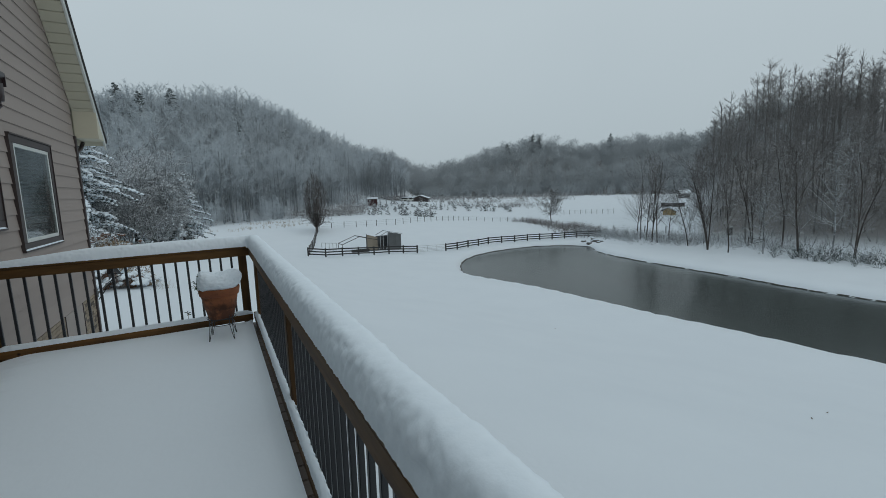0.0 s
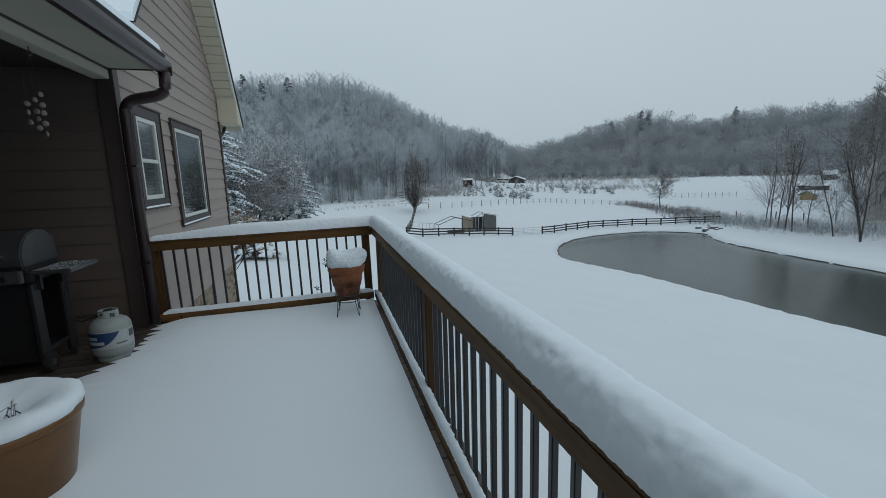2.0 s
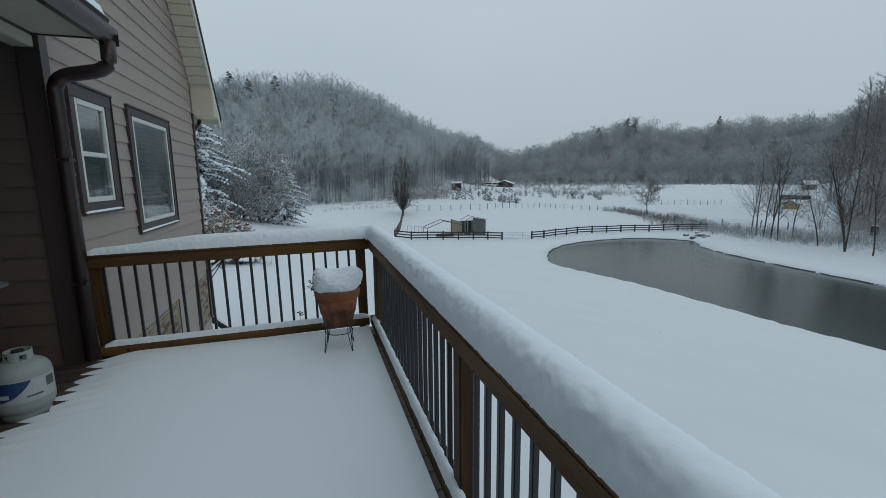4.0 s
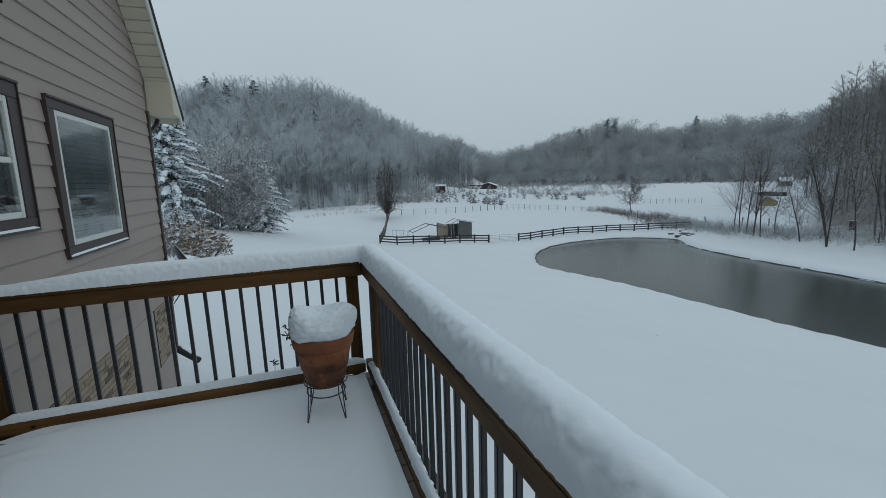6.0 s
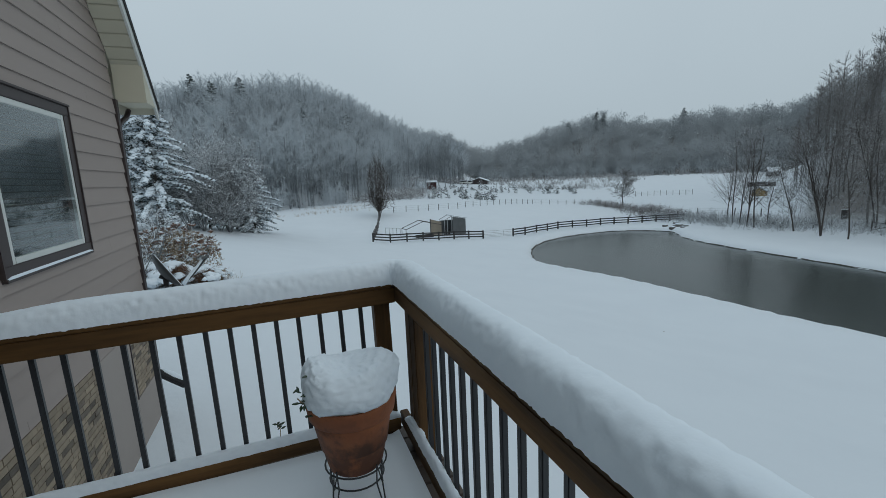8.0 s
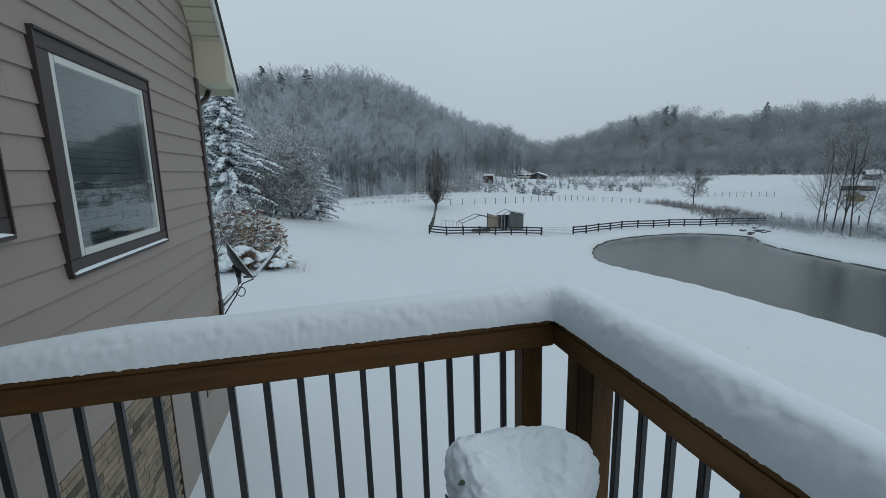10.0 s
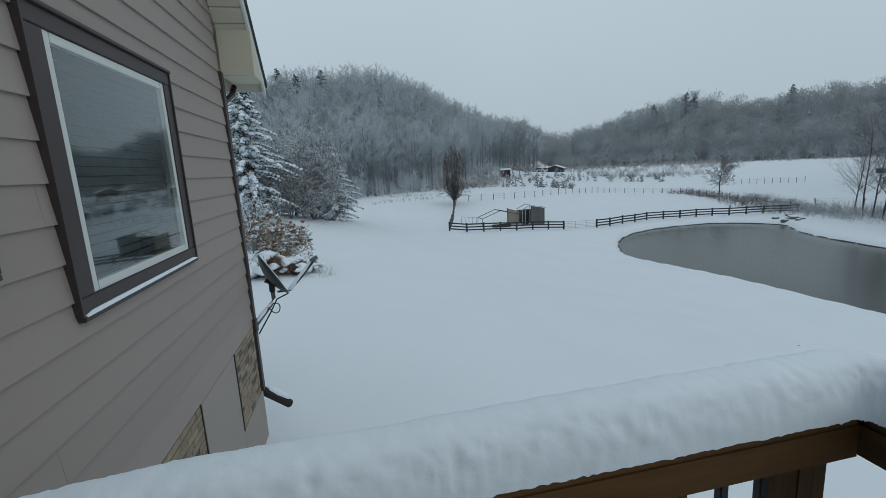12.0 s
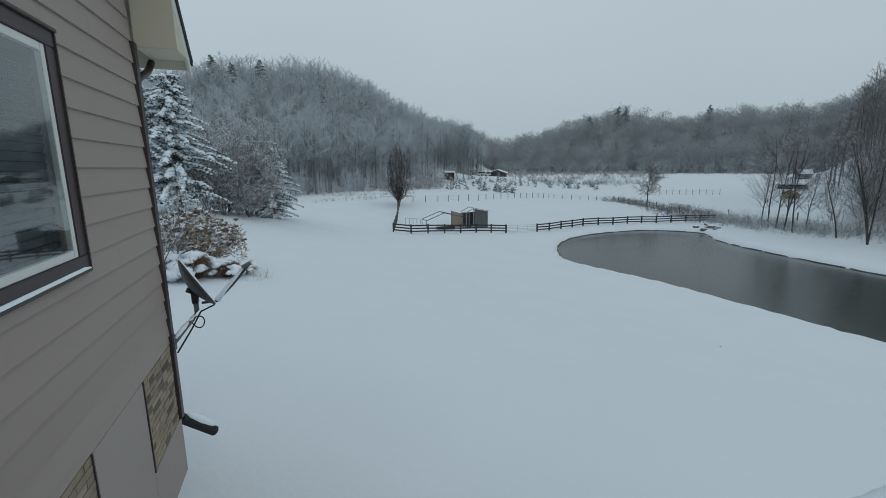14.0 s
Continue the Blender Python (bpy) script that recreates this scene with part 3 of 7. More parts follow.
def plant_tree(name, x, y, segs, mat, label, category="tree", sink=0.0, group=""):
    """A tree of two parts: trunk with limbs, and the crown of twigs."""
    z = at(x, y) - sink
    t = thing(name, (x, y, z), label, category, group)
    arr = np.array(segs)
    thick = arr[:, 6] > 0.42 * arr[:, 6].max()
    for nm, rows, k in (("trunk", arr[thick], 6), ("crown", arr[~thick], 3)):
        if len(rows):
            v, f, t3 = (*bars(rows, k), None) if nm == "trunk" else far_tree(rows, max(0.012, 0.12 * arr[:, 6].max()))
            ob = new(nm, quads(nm, v, f, mat, k > 3, t3))
            ob.parent = t
            if category == "shrub":
                tagged(ob, kind="stuff")
    return t


def wood(name, spots, kinds, mat, label, seed, size=(0.8, 1.15), category="woods", fine=0.03, twig_mat=None):
    """A far wood of many trees in one mesh, the twigs in a material of their own if one is given."""
    rng = np.random.default_rng(seed)
    vs, fs, ts, off = [], [], [], 0
    built = [far_tree(k, fine) for k in kinds]
    for (x, y), z in zip(spots, land(spots[:, 0], spots[:, 1])):
        v, f, t3 = built[rng.integers(len(built))]
        a, k = rng.uniform(0, 6.283), rng.uniform(*size)
        c_, s_ = math.cos(a) * k, math.sin(a) * k
        w = np.stack([v[:, 0] * c_ - v[:, 1] * s_ + x, v[:, 0] * s_ + v[:, 1] * c_ + y, v[:, 2] * k * rng.uniform(0.9, 1.1) + z], 1)
        vs.append(w)
        fs.append(f + off)
        ts.append(t3 + off)
        off += len(w)
    me = quads(name, np.concatenate(vs), np.concatenate(fs), mat, False, np.concatenate(ts))
    if twig_mat:
        me.materials.append(twig_mat)
        count, total = sum(len(f) for f in fs), len(me.polygons)
        me.polygons.foreach_set("material_index", (np.arange(total) >= count).astype(np.int32))
    return solid(name, me, mat, label, category, "stuff")


def scatter(seed, count, az, r, keep):
    """Spots strewn over a sector of the land, where keep(x, y) holds."""
    rng = np.random.default_rng(seed)
    a, d = np.radians(rng.uniform(*az, count)), np.sqrt(rng.uniform(r[0] ** 2, r[1] ** 2, count))
    x, y = d * np.sin(a), d * np.cos(a)
    k = keep(x, y)
    return np.stack([x[k], y[k]], 1)


def hill_tree(seed, height, twigs, twig_r, wide=0.34, limbs=13, low=0.36, bole=0.23, lift=0.16, spread=(28, 62), twig=0.06, leader=0.6):
    """A tall hardwood: a bare bole, limbs that rise and spread like a vase, and fine twigs along their outer parts."""
    rng_ = random.Random(seed)
    rows, spine = [], [Vector((0, 0, -0.4))]
    for i in range(5):
        spine.append(Vector((rng_.gauss(0, 0.09) + spine[-1].x, rng_.gauss(0, 0.09) + spine[-1].y, height * 0.17 * (i + 1))))
    for i, (a_, b_) in enumerate(zip(spine, spine[1:])):
        rows.append((*a_, *b_, bole * (1 - 0.15 * i), bole * (1 - 0.15 * (i + 1))))
    arms = []
    for i in range(limbs):
        t = rng_.uniform(low, 0.86)
        k = min(4, int(t / 0.17))
        p = spine[k].lerp(spine[min(5, k + 1)], (t - 0.17 * k) / 0.17)
        a, w = rng_.uniform(0, 6.283), radians(rng_.uniform(*spread))
        d = Vector((math.cos(a) * math.sin(w), math.sin(a) * math.sin(w), math.cos(w)))
        reach = height * wide * rng_.uniform(0.65, 1.1) * (1.27 - 0.92 * t)
        for j in range(3):
            d = (d + Vector((rng_.gauss(0, 0.10), rng_.gauss(0, 0.10), lift))).normalized()
            q = p + d * reach / 3
            rows.append((*p, *q, bole * (1.2 - t) * (0.55 - 0.15 * j), bole * (1.2 - t) * (0.55 - 0.15 * (j + 1))))
            arms.append((p, q, d))
            if j:
                arms.append((p, q, d))
            p = q
    top = spine[5]
    for i in range(5):
        d = Vector((rng_.gauss(0, leader), rng_.gauss(0, leader), 1)).normalized()
        q = top + d * height * rng_.uniform(0.07, 0.12)
        rows.append((*top, *q, 0.22 * bole, 0.08 * bole))
        arms.append((top, q, d))
    for i in range(twigs):
        p, q, d = rng_.choice(arms)
        s_ = p.lerp(q, rng_.random())
        e = (d * 0.5 + Vector((rng_.gauss(0, 0.62), rng_.gauss(0, 0.62), rng_.gauss(0.1, 0.42)))).normalized()
        rows.append((*s_, *(s_ + e * height * twig * rng_.uniform(0.6, 1.4)), twig_r * rng_.uniform(0.6, 1.3), 0.0))
    return rows


def round_tree(seed, height, twigs, twig_r, wide):
    """A far tree whose fine twigs fill a lumpy rounded crown nearly to the ground."""
    rng_ = random.Random(seed)
    rows = [(0, 0, -0.3, rng_.gauss(0, 0.3), rng_.gauss(0, 0.3), height * 0.75, 0.27, 0.08)]
    lobes = [(Vector((rng_.gauss(0, 0.45) * wide, rng_.gauss(0, 0.45) * wide, height * rng_.uniform(0.12, 0.86))), rng_.uniform(0.5, 0.85) * wide) for _ in range(9)]
    for i in range(twigs):
        c_, r_ = rng_.choice(lobes)
        d = Vector((rng_.gauss(0, 1), rng_.gauss(0, 1), rng_.gauss(0, 1))).normalized()
        p = c_ + d * r_ * rng_.uniform(0.45, 0.95)
        e = (d * 0.6 + Vector((rng_.gauss(0, 0.5), rng_.gauss(0, 0.5), rng_.gauss(0.25, 0.5)))).normalized()
        rows.append((*p, *(p + e * rng_.uniform(0.6, 1.7)), twig_r * rng_.uniform(0.6, 1.3), 0.0))
    return rows


tall = [hill_tree(100 + i, 17.5, 370, 0.043, 0.40, 16, 0.30, 0.22, 0.06, (35, 72), 0.055, 0.4) for i in range(12)]
low = [bare_tree(150 + i, 4.5, 0.05, 2, (3, 2, 2), (4, 3), (30, 70), (0.0, 0.04, 0.0), 0.14, 0.25, 3, 0.04) for i in range(6)]
sapling = [bare_tree(150 + i, 4.5, 0.05, 2, (3, 2, 1), (3, 3), (30, 60), (0.0, 0.08, 0.05), 0.1, 0.25, 2) for i in range(5)]
HILL = scatter(1, 2700, (-16, 30), (100, 265), lambda x, y: (np.hypot(x - 61, y - 159) > 21) & (np.degrees(np.arctan2(x, y)) < 23.2) & (edge_gap(x, y) > 0) & (edge_gap(x, y) < 100))
wood("hillside_woods", HILL, tall, M_BOLE_FAR, "bare frosted hardwood forest covering the hillside, paled for haze", 1, (0.65, 1.15), fine=0.06, twig_mat=M_BARK_FAR)
wood("woods_undergrowth", scatter(2, 1500, (-14, 30), (96, 260), lambda x, y: (np.hypot(x - 61, y - 159) > 18) & (np.degrees(np.arctan2(x, y)) < 22) & (edge_gap(x, y) > -5) & (edge_gap(x, y) < 60)), low, M_FROST,
     "snow-dusted bare brush along the foot of the woods", 2, (0.7, 1.8), fine=0.06)
ridge = [round_tree(200 + i, 16, 270, 0.125, 3.7) for i in range(9)]
RIDGE = scatter(3, 2300, (14, 72), (270, 450), lambda x, y: np.hypot(x, y) > 285 - 40 * sm((np.degrees(np.arctan2(x, y)) - 52) / 12))
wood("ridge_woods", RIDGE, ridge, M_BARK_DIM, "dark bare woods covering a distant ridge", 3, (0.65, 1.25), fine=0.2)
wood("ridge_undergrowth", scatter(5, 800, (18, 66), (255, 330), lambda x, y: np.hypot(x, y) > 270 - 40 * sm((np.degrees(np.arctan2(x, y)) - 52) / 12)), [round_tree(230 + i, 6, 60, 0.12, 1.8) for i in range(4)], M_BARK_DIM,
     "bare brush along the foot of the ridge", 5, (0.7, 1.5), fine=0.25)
grove = [hill_tree(300 + i, 16.0, 950, 0.016, 0.24, 30, 0.26, 0.13, 0.05, (35, 75), 0.033, 0.25) for i in range(8)]
GROVE = scatter(4, 480, (59.5, 98), (76, 150), lambda x, y: np.hypot(x, y) > 76 + 9 * np.clip(64 - np.degrees(np.arctan2(x, y)), 0, 5))
wood("pondside_woods", GROVE, grove, M_BARK_RIGHT, "grey-brown bare woods with snow on the limbs", 4, (0.7, 1.2), fine=0.022)
wood("pondside_undergrowth", scatter(6, 1100, (59.5, 95), (74, 130), lambda x, y: x > 0), sapling, M_FROST_DIM, "snowy saplings under the pondside woods", 6, (0.5, 1.5), fine=0.06)


# ---- deck ----
deck = thing("floor", (0, 0, 0), "weathered wooden deck boards mostly under snow", "deck", kind="structure")
plank_me = finish(block((-5.2, 0.003, -0.032), (0.17, 0.139, 0.0)), "deck_plank", M_BOARD, bevel=0.004)
for i in range(63):
    ob = part("deck_plank", plank_me, M_BOARD, deck)
    ob.location = (0, 0.05 - 0.143 * (i + 1) + 0.12, 0)
part("rim_joist", block((0.13, -8.88, -0.26), (0.168, 0.17, -0.034)), M_WOOD_Y, deck, bevel=0.004)
part("rim_joist", block((-2.42, 0.132, -0.26), (0.128, 0.168, -0.034)), M_WOOD_X, deck, bevel=0.004)
for py in (-0.3, -3.2, -6.1, -8.6):
    part("deck_support_post", block((-0.12, py - 0.07, -7.0), (0.02, py + 0.07, -0.034)), M_WOOD_Z, deck, bevel=0.006)


def snow_sheet():
    """Windblown snow on the deck, thinning out to nothing under the porch roof."""
    xs, ys = np.arange(-3.8, 0.021, 0.045), np.arange(-8.88, 0.011, 0.022)
    gx_, gy_ = np.meshgrid(xs, ys)
    edge = -2.36 - 0.25 * sm((-gy_ - 0.9) / 0.7)
    rag = np.array([[noise.noise(Vector((x * 1.2, y * 5.5, 0))) * 0.13 + noise.noise(Vector((x * 5, y * 17, 3))) * 0.05 for x in xs] for y in ys])
    dune = np.array([[noise.noise(Vector((x * 0.9, y * 0.7, 7))) * 0.012 for x in xs] for y in ys])
    deep = np.random.default_rng(6).uniform(0.02, 0.13, 80)[np.floor((gy_ - 0.027) / 0.143).astype(int) % 80]
    rag = rag + deep * (1 - 2 * np.abs(np.sin(math.pi * (gy_ - 0.027) / 0.143)) ** 3)
    lay = sm((gx_ - edge + 0.05 + 1.0 * rag) / 0.45) ** 0.8
    z = -0.014 + 0.074 * lay + dune * lay
    pile = 0.035 * np.exp(-((gx_ - 0.02) / 0.05) ** 2)
    z = z + pile * lay
    i_ = np.arange(gx_.size).reshape(gx_.shape)
    return quads("deck_snow", np.stack([gx_.ravel(), gy_.ravel(), z.ravel()], 1),
                 np.stack([i_[:-1, :-1], i_[:-1, 1:], i_[1:, 1:], i_[1:, :-1]], -1).reshape(-1, 4), M_SNOW, True)


solid("deck_snow", snow_sheet(), M_SNOW, "smooth sheet of fresh snow lying on the deck", "snow", "structure")


TURN_ = Matrix.Rotation(0.7, 3, 'X') @ Matrix.Rotation(0.6, 3, 'Z') @ Matrix.Rotation(0.5, 3, 'Y')


def snow_ridge(name, path, low, half, high, label, seed, taper=0.0, step=0.0095, rough=0.0115, across=33):
    """A long rounded cap of snow along a line, half as wide to each side, over the height low."""
    pts = [Vector((x, y, low)) for x, y in path]
    runs = [0.0]
    for a, b in zip(pts, pts[1:]):
        runs.append(runs[-1] + (b - a).length)
    count, seg, vs = int(runs[-1] / step), 0, []
    dirs = [(pts[min(i + 1, len(pts) - 1)] - pts[max(i - 1, 0)]).normalized() for i in range(len(pts))]
    for i in range(count + 1):
        run = min(runs[-1] * i / count, runs[-1] - 1e-6)
        while run > runs[seg + 1]:
            seg += 1
        t = (run - runs[seg]) / (runs[seg + 1] - runs[seg])
        p = pts[seg].lerp(pts[seg + 1], t)
        d = dirs[seg].lerp(dirs[seg + 1], t).normalized()
        side = Vector((-d.y, d.x, 0))
        h = high * (1 + 0.10 * noise.noise(Vector((run * 1.3, seed, 0))))
        if taper:
            h *= 0.38 + 0.62 * float(sm(run / taper))
        end = min(1.0, 0.35 + 10 * min(run, runs[-1] - run))
        for j in range(across):
            w = math.pi * j / (across - 1)
            c_, s_ = math.cos(w), math.sin(w)
            at_ = Vector((p.x + side.x * half * c_, p.y + side.y * half * c_, h * s_))
            at_ = TURN_ @ at_
            lump = rough * (0.8 if p.y > 0.03 else 1.0) * (0.6 * noise.noise(Vector((run * 7, w * 2.0, seed))) + 0.5 * noise.noise(at_ * 24) + 0.45 * noise.noise(at_ * 50 + Vector((3, 0, 0))) + 0.6 * noise.noise(Vector((run * 42, w * 2.6, seed + 4))) + 0.45 * noise.noise(at_ * 95))
            k = (half + lump * (0.3 + 0.9 * s_ * (1 - s_ ** 6))) * math.copysign(abs(c_) ** 0.70, c_)
            vs.append(p + side * k + Vector((0, 0, 0.015 * min(0.0, p.x) * (-0.1 < p.y < 0.2) + 0.001 * max(0.0, -p.y) + h * s_ ** 0.82 * end + lump * 0.25 * s_ - rough * (0.2 + 0.6 * max(0.0, noise.noise(Vector((run * 115, seed, c_))))) * abs(c_) ** 6)))
    idx_ = np.arange((count + 1) * across).reshape(count + 1, across)
    f = np.stack([idx_[:-1, :-1], idx_[1:, :-1], idx_[1:, 1:], idx_[:-1, 1:]], -1).reshape(-1, 4)
    return solid(name, quads(name, [tuple(v) for v in vs], f, M_SNOW_SOFT, True), M_SNOW_SOFT, label, "snow", smooth=True)


RAIL_TILT, RISE = 0.016, 0.001
baluster_me = finish(block((-0.0115, -0.0115, 0.09), (0.0115, 0.0115, 0.90)), "baluster", M_BLACK, bevel=0.003)


def railing(name, ends, posts, first, spacing, count, axis, label):
    """A deck railing along x or y: cap board, upper and lower rail, posts and metal balusters."""
    lo, hi = ends
    def bar(u0, u1, v0, v1, z0, z1):
        return block((u0, v0, z0), (u1, v1, z1)) if axis == "x" else block((v0, u0, z0), (v1, u1, z1))
    t = thing(name, (lo, 0.07, 0) if axis == "x" else (0.07, lo, 0), label, "railing")
    m_, foot = (M_WOOD_X, 0.856) if axis == "x" else (M_WOOD_Y, 0.862)
    part("cap_board", bar(lo, hi + (0.005 if axis == "x" else 0.0), 0.0, 0.14, 0.947, 0.972), m_, t, bevel=0.004)
    part("upper_rail", bar(lo, hi + (0.02 if axis == "x" else -0.05), 0.004, 0.042, foot, 0.944), m_, t, bevel=0.004)
    part("lower_rail", bar(lo, hi - (0.0 if axis == "x" else 0.05), 0.012, 0.060, 0.072, 0.152), m_, t, bevel=0.004)
    for u, w in posts:
        part("post", bar(u - w / 2, u + w / 2, 0.044, 0.134, -0.25, 0.945), M_WOOD_Z, t, bevel=0.005)
    for i in range(count):
        u = first - i * spacing - (0.005 * max(0, i - 7) if axis == "x" else 0.0)
        if min(abs(u - q) for q, w in posts) < 0.055:
            continue
        ob = new("baluster", baluster_me)
        ob.parent = t
        ob.location = (u - lo, 0.002, 0) if axis == "x" else (0.002, u - lo, 0)
    if axis == "x":
        # the short rail is tilted a little towards the house to fit the camera's view
        t.location.z, t.rotation_euler.y = RAIL_TILT * lo, -math.atan(RAIL_TILT)
    else:
        t.location.z, t.rotation_euler.x = -RISE * lo, -math.atan(RISE)
    return t


railing("deck_railing", (-2.36, 0.0), ((-2.30, 0.09), (-0.052, 0.088)), -0.170, 0.112, 19, "x", "brown wooden deck railing with black metal balusters across the deck end")
railing("deck_railing", (-8.88, 0.14), ((-0.082, 0.088), (-0.172, 0.088), (-2.625, 0.09), (-5.2, 0.09), (-7.8, 0.09), (-8.8, 0.09)), -0.330, 0.1172, 73, "y", "long brown wooden deck railing with black metal balusters")
bend = [(-0.037 + 0.11 * math.cos(radians(q)), -0.038 + 0.11 * math.sin(radians(q))) for q in range(90, -1, -10)]
snow_ridge("rail_snow", [(-2.37, 0.072)] + bend + [(0.073, -8.89)], 0.969, 0.0775, 0.122, "thick rounded snow lying along both deck rails", 3.3, taper=1.1)
snow_ridge("lower_rail_snow", [(-2.3, 0.037), (0.0, 0.037)], 0.150, 0.024, 0.045, "narrow snow strip on the bottom rail", 5.7, step=0.014, rough=0.010, across=15)
snow_ridge("lower_rail_snow", [(0.037, -8.88), (0.037, -0.02)], 0.150, 0.024, 0.045, "narrow snow strip on the long bottom rail", 2.9, step=0.014, rough=0.012, across=15)

# ---- house ----
WX = -2.455
WIN_A, WIN_B = (1.600, 3.140, 0.922, 2.40), (0.315, 1.165, 1.238, 2.41)
OPEN_A, OPEN_B = (1.735, 3.035, 1.036, 2.288), (0.42, 1.03, 1.352, 2.275)
EAVE_Y, EAVE_Z, RIDGE_Y, PITCH = 5.32, 2.77, 2.40, 1.1


def roof_z(y):
    return EAVE_Z + PITCH * (EAVE_Y - RIDGE_Y - abs(y - RIDGE_Y))


def wall_cells(bm, x0, x1, ys, zs, holes):
    for ya, yb in zip(ys, ys[1:]):
        for za, zb in zip(zs, zs[1:]):
            cy, cz = (ya + yb) / 2, (za + zb) / 2
            if not any(h[0] < cy < h[1] and h[2] < cz < h[3] for h in holes):
                block((x0, ya, za), (x1, yb, zb), bm)
    return bm


wall = thing("wall_east", (WX, 0, 0), "taupe lap-sided gable wall over tan stone panels", "wall", kind="structure")
bm = wall_cells(bmesh.new(), WX - 0.2, WX - 0.02, (0.03, OPEN_B[0], OPEN_B[1], OPEN_A[0], OPEN_A[1], 4.74), (-0.19, OPEN_A[2], OPEN_B[2], OPEN_A[3], OPEN_B[3], 2.9), (OPEN_A, OPEN_B))
top = [bm.verts.new((x, y, z)) for x in (WX - 0.2, WX - 0.02) for y, z in ((0.03, 2.9), (4.74, 2.9), (RIDGE_Y, roof_z(RIDGE_Y) - 0.3))]
for f in ((0, 1, 2), (5, 4, 3), (0, 3, 4, 1), (1, 4, 5, 2), (2, 5, 3, 0)):
    bm.faces.new([top[i] for i in f])
part("wall_core", bm, M_RENDER, wall)
part("foundation", wall_cells(bmesh.new(), WX - 0.3, WX - 0.045, (0.0, 2.79, 3.81, 4.72), (-3.2, -0.192), ()), M_RENDER, wall, "smooth taupe rendered foundation")
part("pilaster", block((WX - 0.044, 2.812, -3.2), (WX - 0.004, 3.79, -0.195)), M_RENDER, wall, bevel=0.004)
part("plinth", block((WX - 0.044, 3.792, -3.2), (WX - 0.006, 4.73, -1.055)), M_RENDER, wall, bevel=0.004)


def board(y0, y1, z0, z1, share):
    """A lapped board: thick at its foot, thin at its head."""
    bm = bmesh.new()
    v = [bm.verts.new((x, y, z)) for y in (y0, y1) for x, z in ((WX - 0.019, z0), (WX + 0.004 - 0.016 * share[0], z0), (WX + 0.004 - 0.016 * share[1], z1), (WX - 0.019, z1))]
    for f in ((0, 1, 2, 3), (7, 6, 5, 4), (0, 4, 5, 1), (1, 5, 6, 2), (2, 6, 7, 3), (3, 7, 4, 0)):
        bm.faces.new([v[i] for i in f])
    bmesh.ops.recalc_face_normals(bm, faces=bm.faces[:])
    return bm


LAP = 0.188
FIRST_LAP = -0.290
rng = random.Random(4)
for i in range(32):
    z0, z1 = FIRST_LAP + LAP * i, FIRST_LAP + LAP * (i + 1)
    reach = EAVE_Y - RIDGE_Y - (z0 + 0.06 - EAVE_Z) / PITCH
    y0, y1 = max(0.0, RIDGE_Y - reach + 0.04), min(4.66, RIDGE_Y + reach - 0.04)
    if y1 - y0 < 0.2:
        break
    joint = rng.uniform(0.8, 4.0)
    cuts = sorted({y0, y1, *[q for q in (OPEN_A[0], OPEN_A[1], OPEN_B[0], OPEN_B[1]) if y0 < q < y1], *([joint] if y0 < joint < y1 and i % 3 == 0 else [])})
    merged = []
    for ya, yb in zip(cuts, cuts[1:]):
        mid = (ya + yb) / 2
        hole = next((h for h in (OPEN_A, OPEN_B) if h[0] < mid < h[1] and h[2] < z1 and h[3] > z0), None)
        spans = [(max(z0, -0.19), z1)] if not hole else [s for s in ((z0, min(z1, hole[2])), (max(z0, hole[3]), z1)) if s[1] - s[0] > 0.004]
        if not hole and merged and merged[-1][1] == ya and merged[-1][2:] == (max(z0, -0.19), z1) and abs(ya - joint) > 1e-6:
            merged[-1] = (merged[-1][0], yb, max(z0, -0.19), z1)
        else:
            merged += [(ya, yb, *s) for s in spans]
    for ya, yb, za, zb in merged:
        part("siding_board", board(ya + 0.001, yb - 0.001, za, zb, ((za - z0) / LAP, (zb - z0) / LAP)), M_SIDING, wall)

# stone panels between the smooth piers
for y0, y1, z0, z1 in ((3.80, 4.64, -1.05, -0.20), (0.05, 2.80, -2.0, -0.20)):
    part("mortar_bed", block((WX - 0.044, y0, z0), (WX - 0.022, y1, z1)), M_MORTAR, wall)
    course, row = 0.056, 0
    while z1 - (row + 1) * course > z0:
        zb = z1 - row * course
        y = y1 - (0.0 if row % 2 else 0.1)
        if row % 2 == 0:
            part("brick", block((WX - 0.03, y + 0.006, zb - course + 0.007), (WX - 0.004, y1 - 0.002, zb)), M_BRICK, wall)
        while y > y0 + 0.04:
            w = min(rng.choice((0.14, 0.17, 0.20, 0.22)), y - y0)
            if zb > -1.35 and y > 0.6:
                out = rng.uniform(-0.008, -0.002)
                part("brick", block((WX - 0.03, y - w + 0.006, zb - course + 0.007), (WX + out, y, zb)), M_BRICK_DARK if rng.random() < 0.24 else M_BRICK, wall)
            y -= w
        row += 1
part("panel_edge_trim", block((WX - 0.02, 3.792, -1.05), (WX + 0.006, 3.805, -0.19)), M_BROWN, wall)
part("panel_edge_trim", block((WX - 0.02, 2.80, -1.9), (WX + 0.006, 2.813, -0.19)), M_BROWN, wall)
part("corner_board", block((WX - 0.16, 4.662, -1.05), (WX + 0.022, 4.752, 2.72)), M_BROWN, wall, bevel=0.004)
part("corner_board", block((WX - 0.13, -0.03, -0.25), (WX + 0.022, 0.09, 2.70)), M_BROWN, wall, bevel=0.004)

# the other walls that close the house
bm = block((-9.0, 4.55, -3.2), (WX - 0.21, 4.73, 2.9))
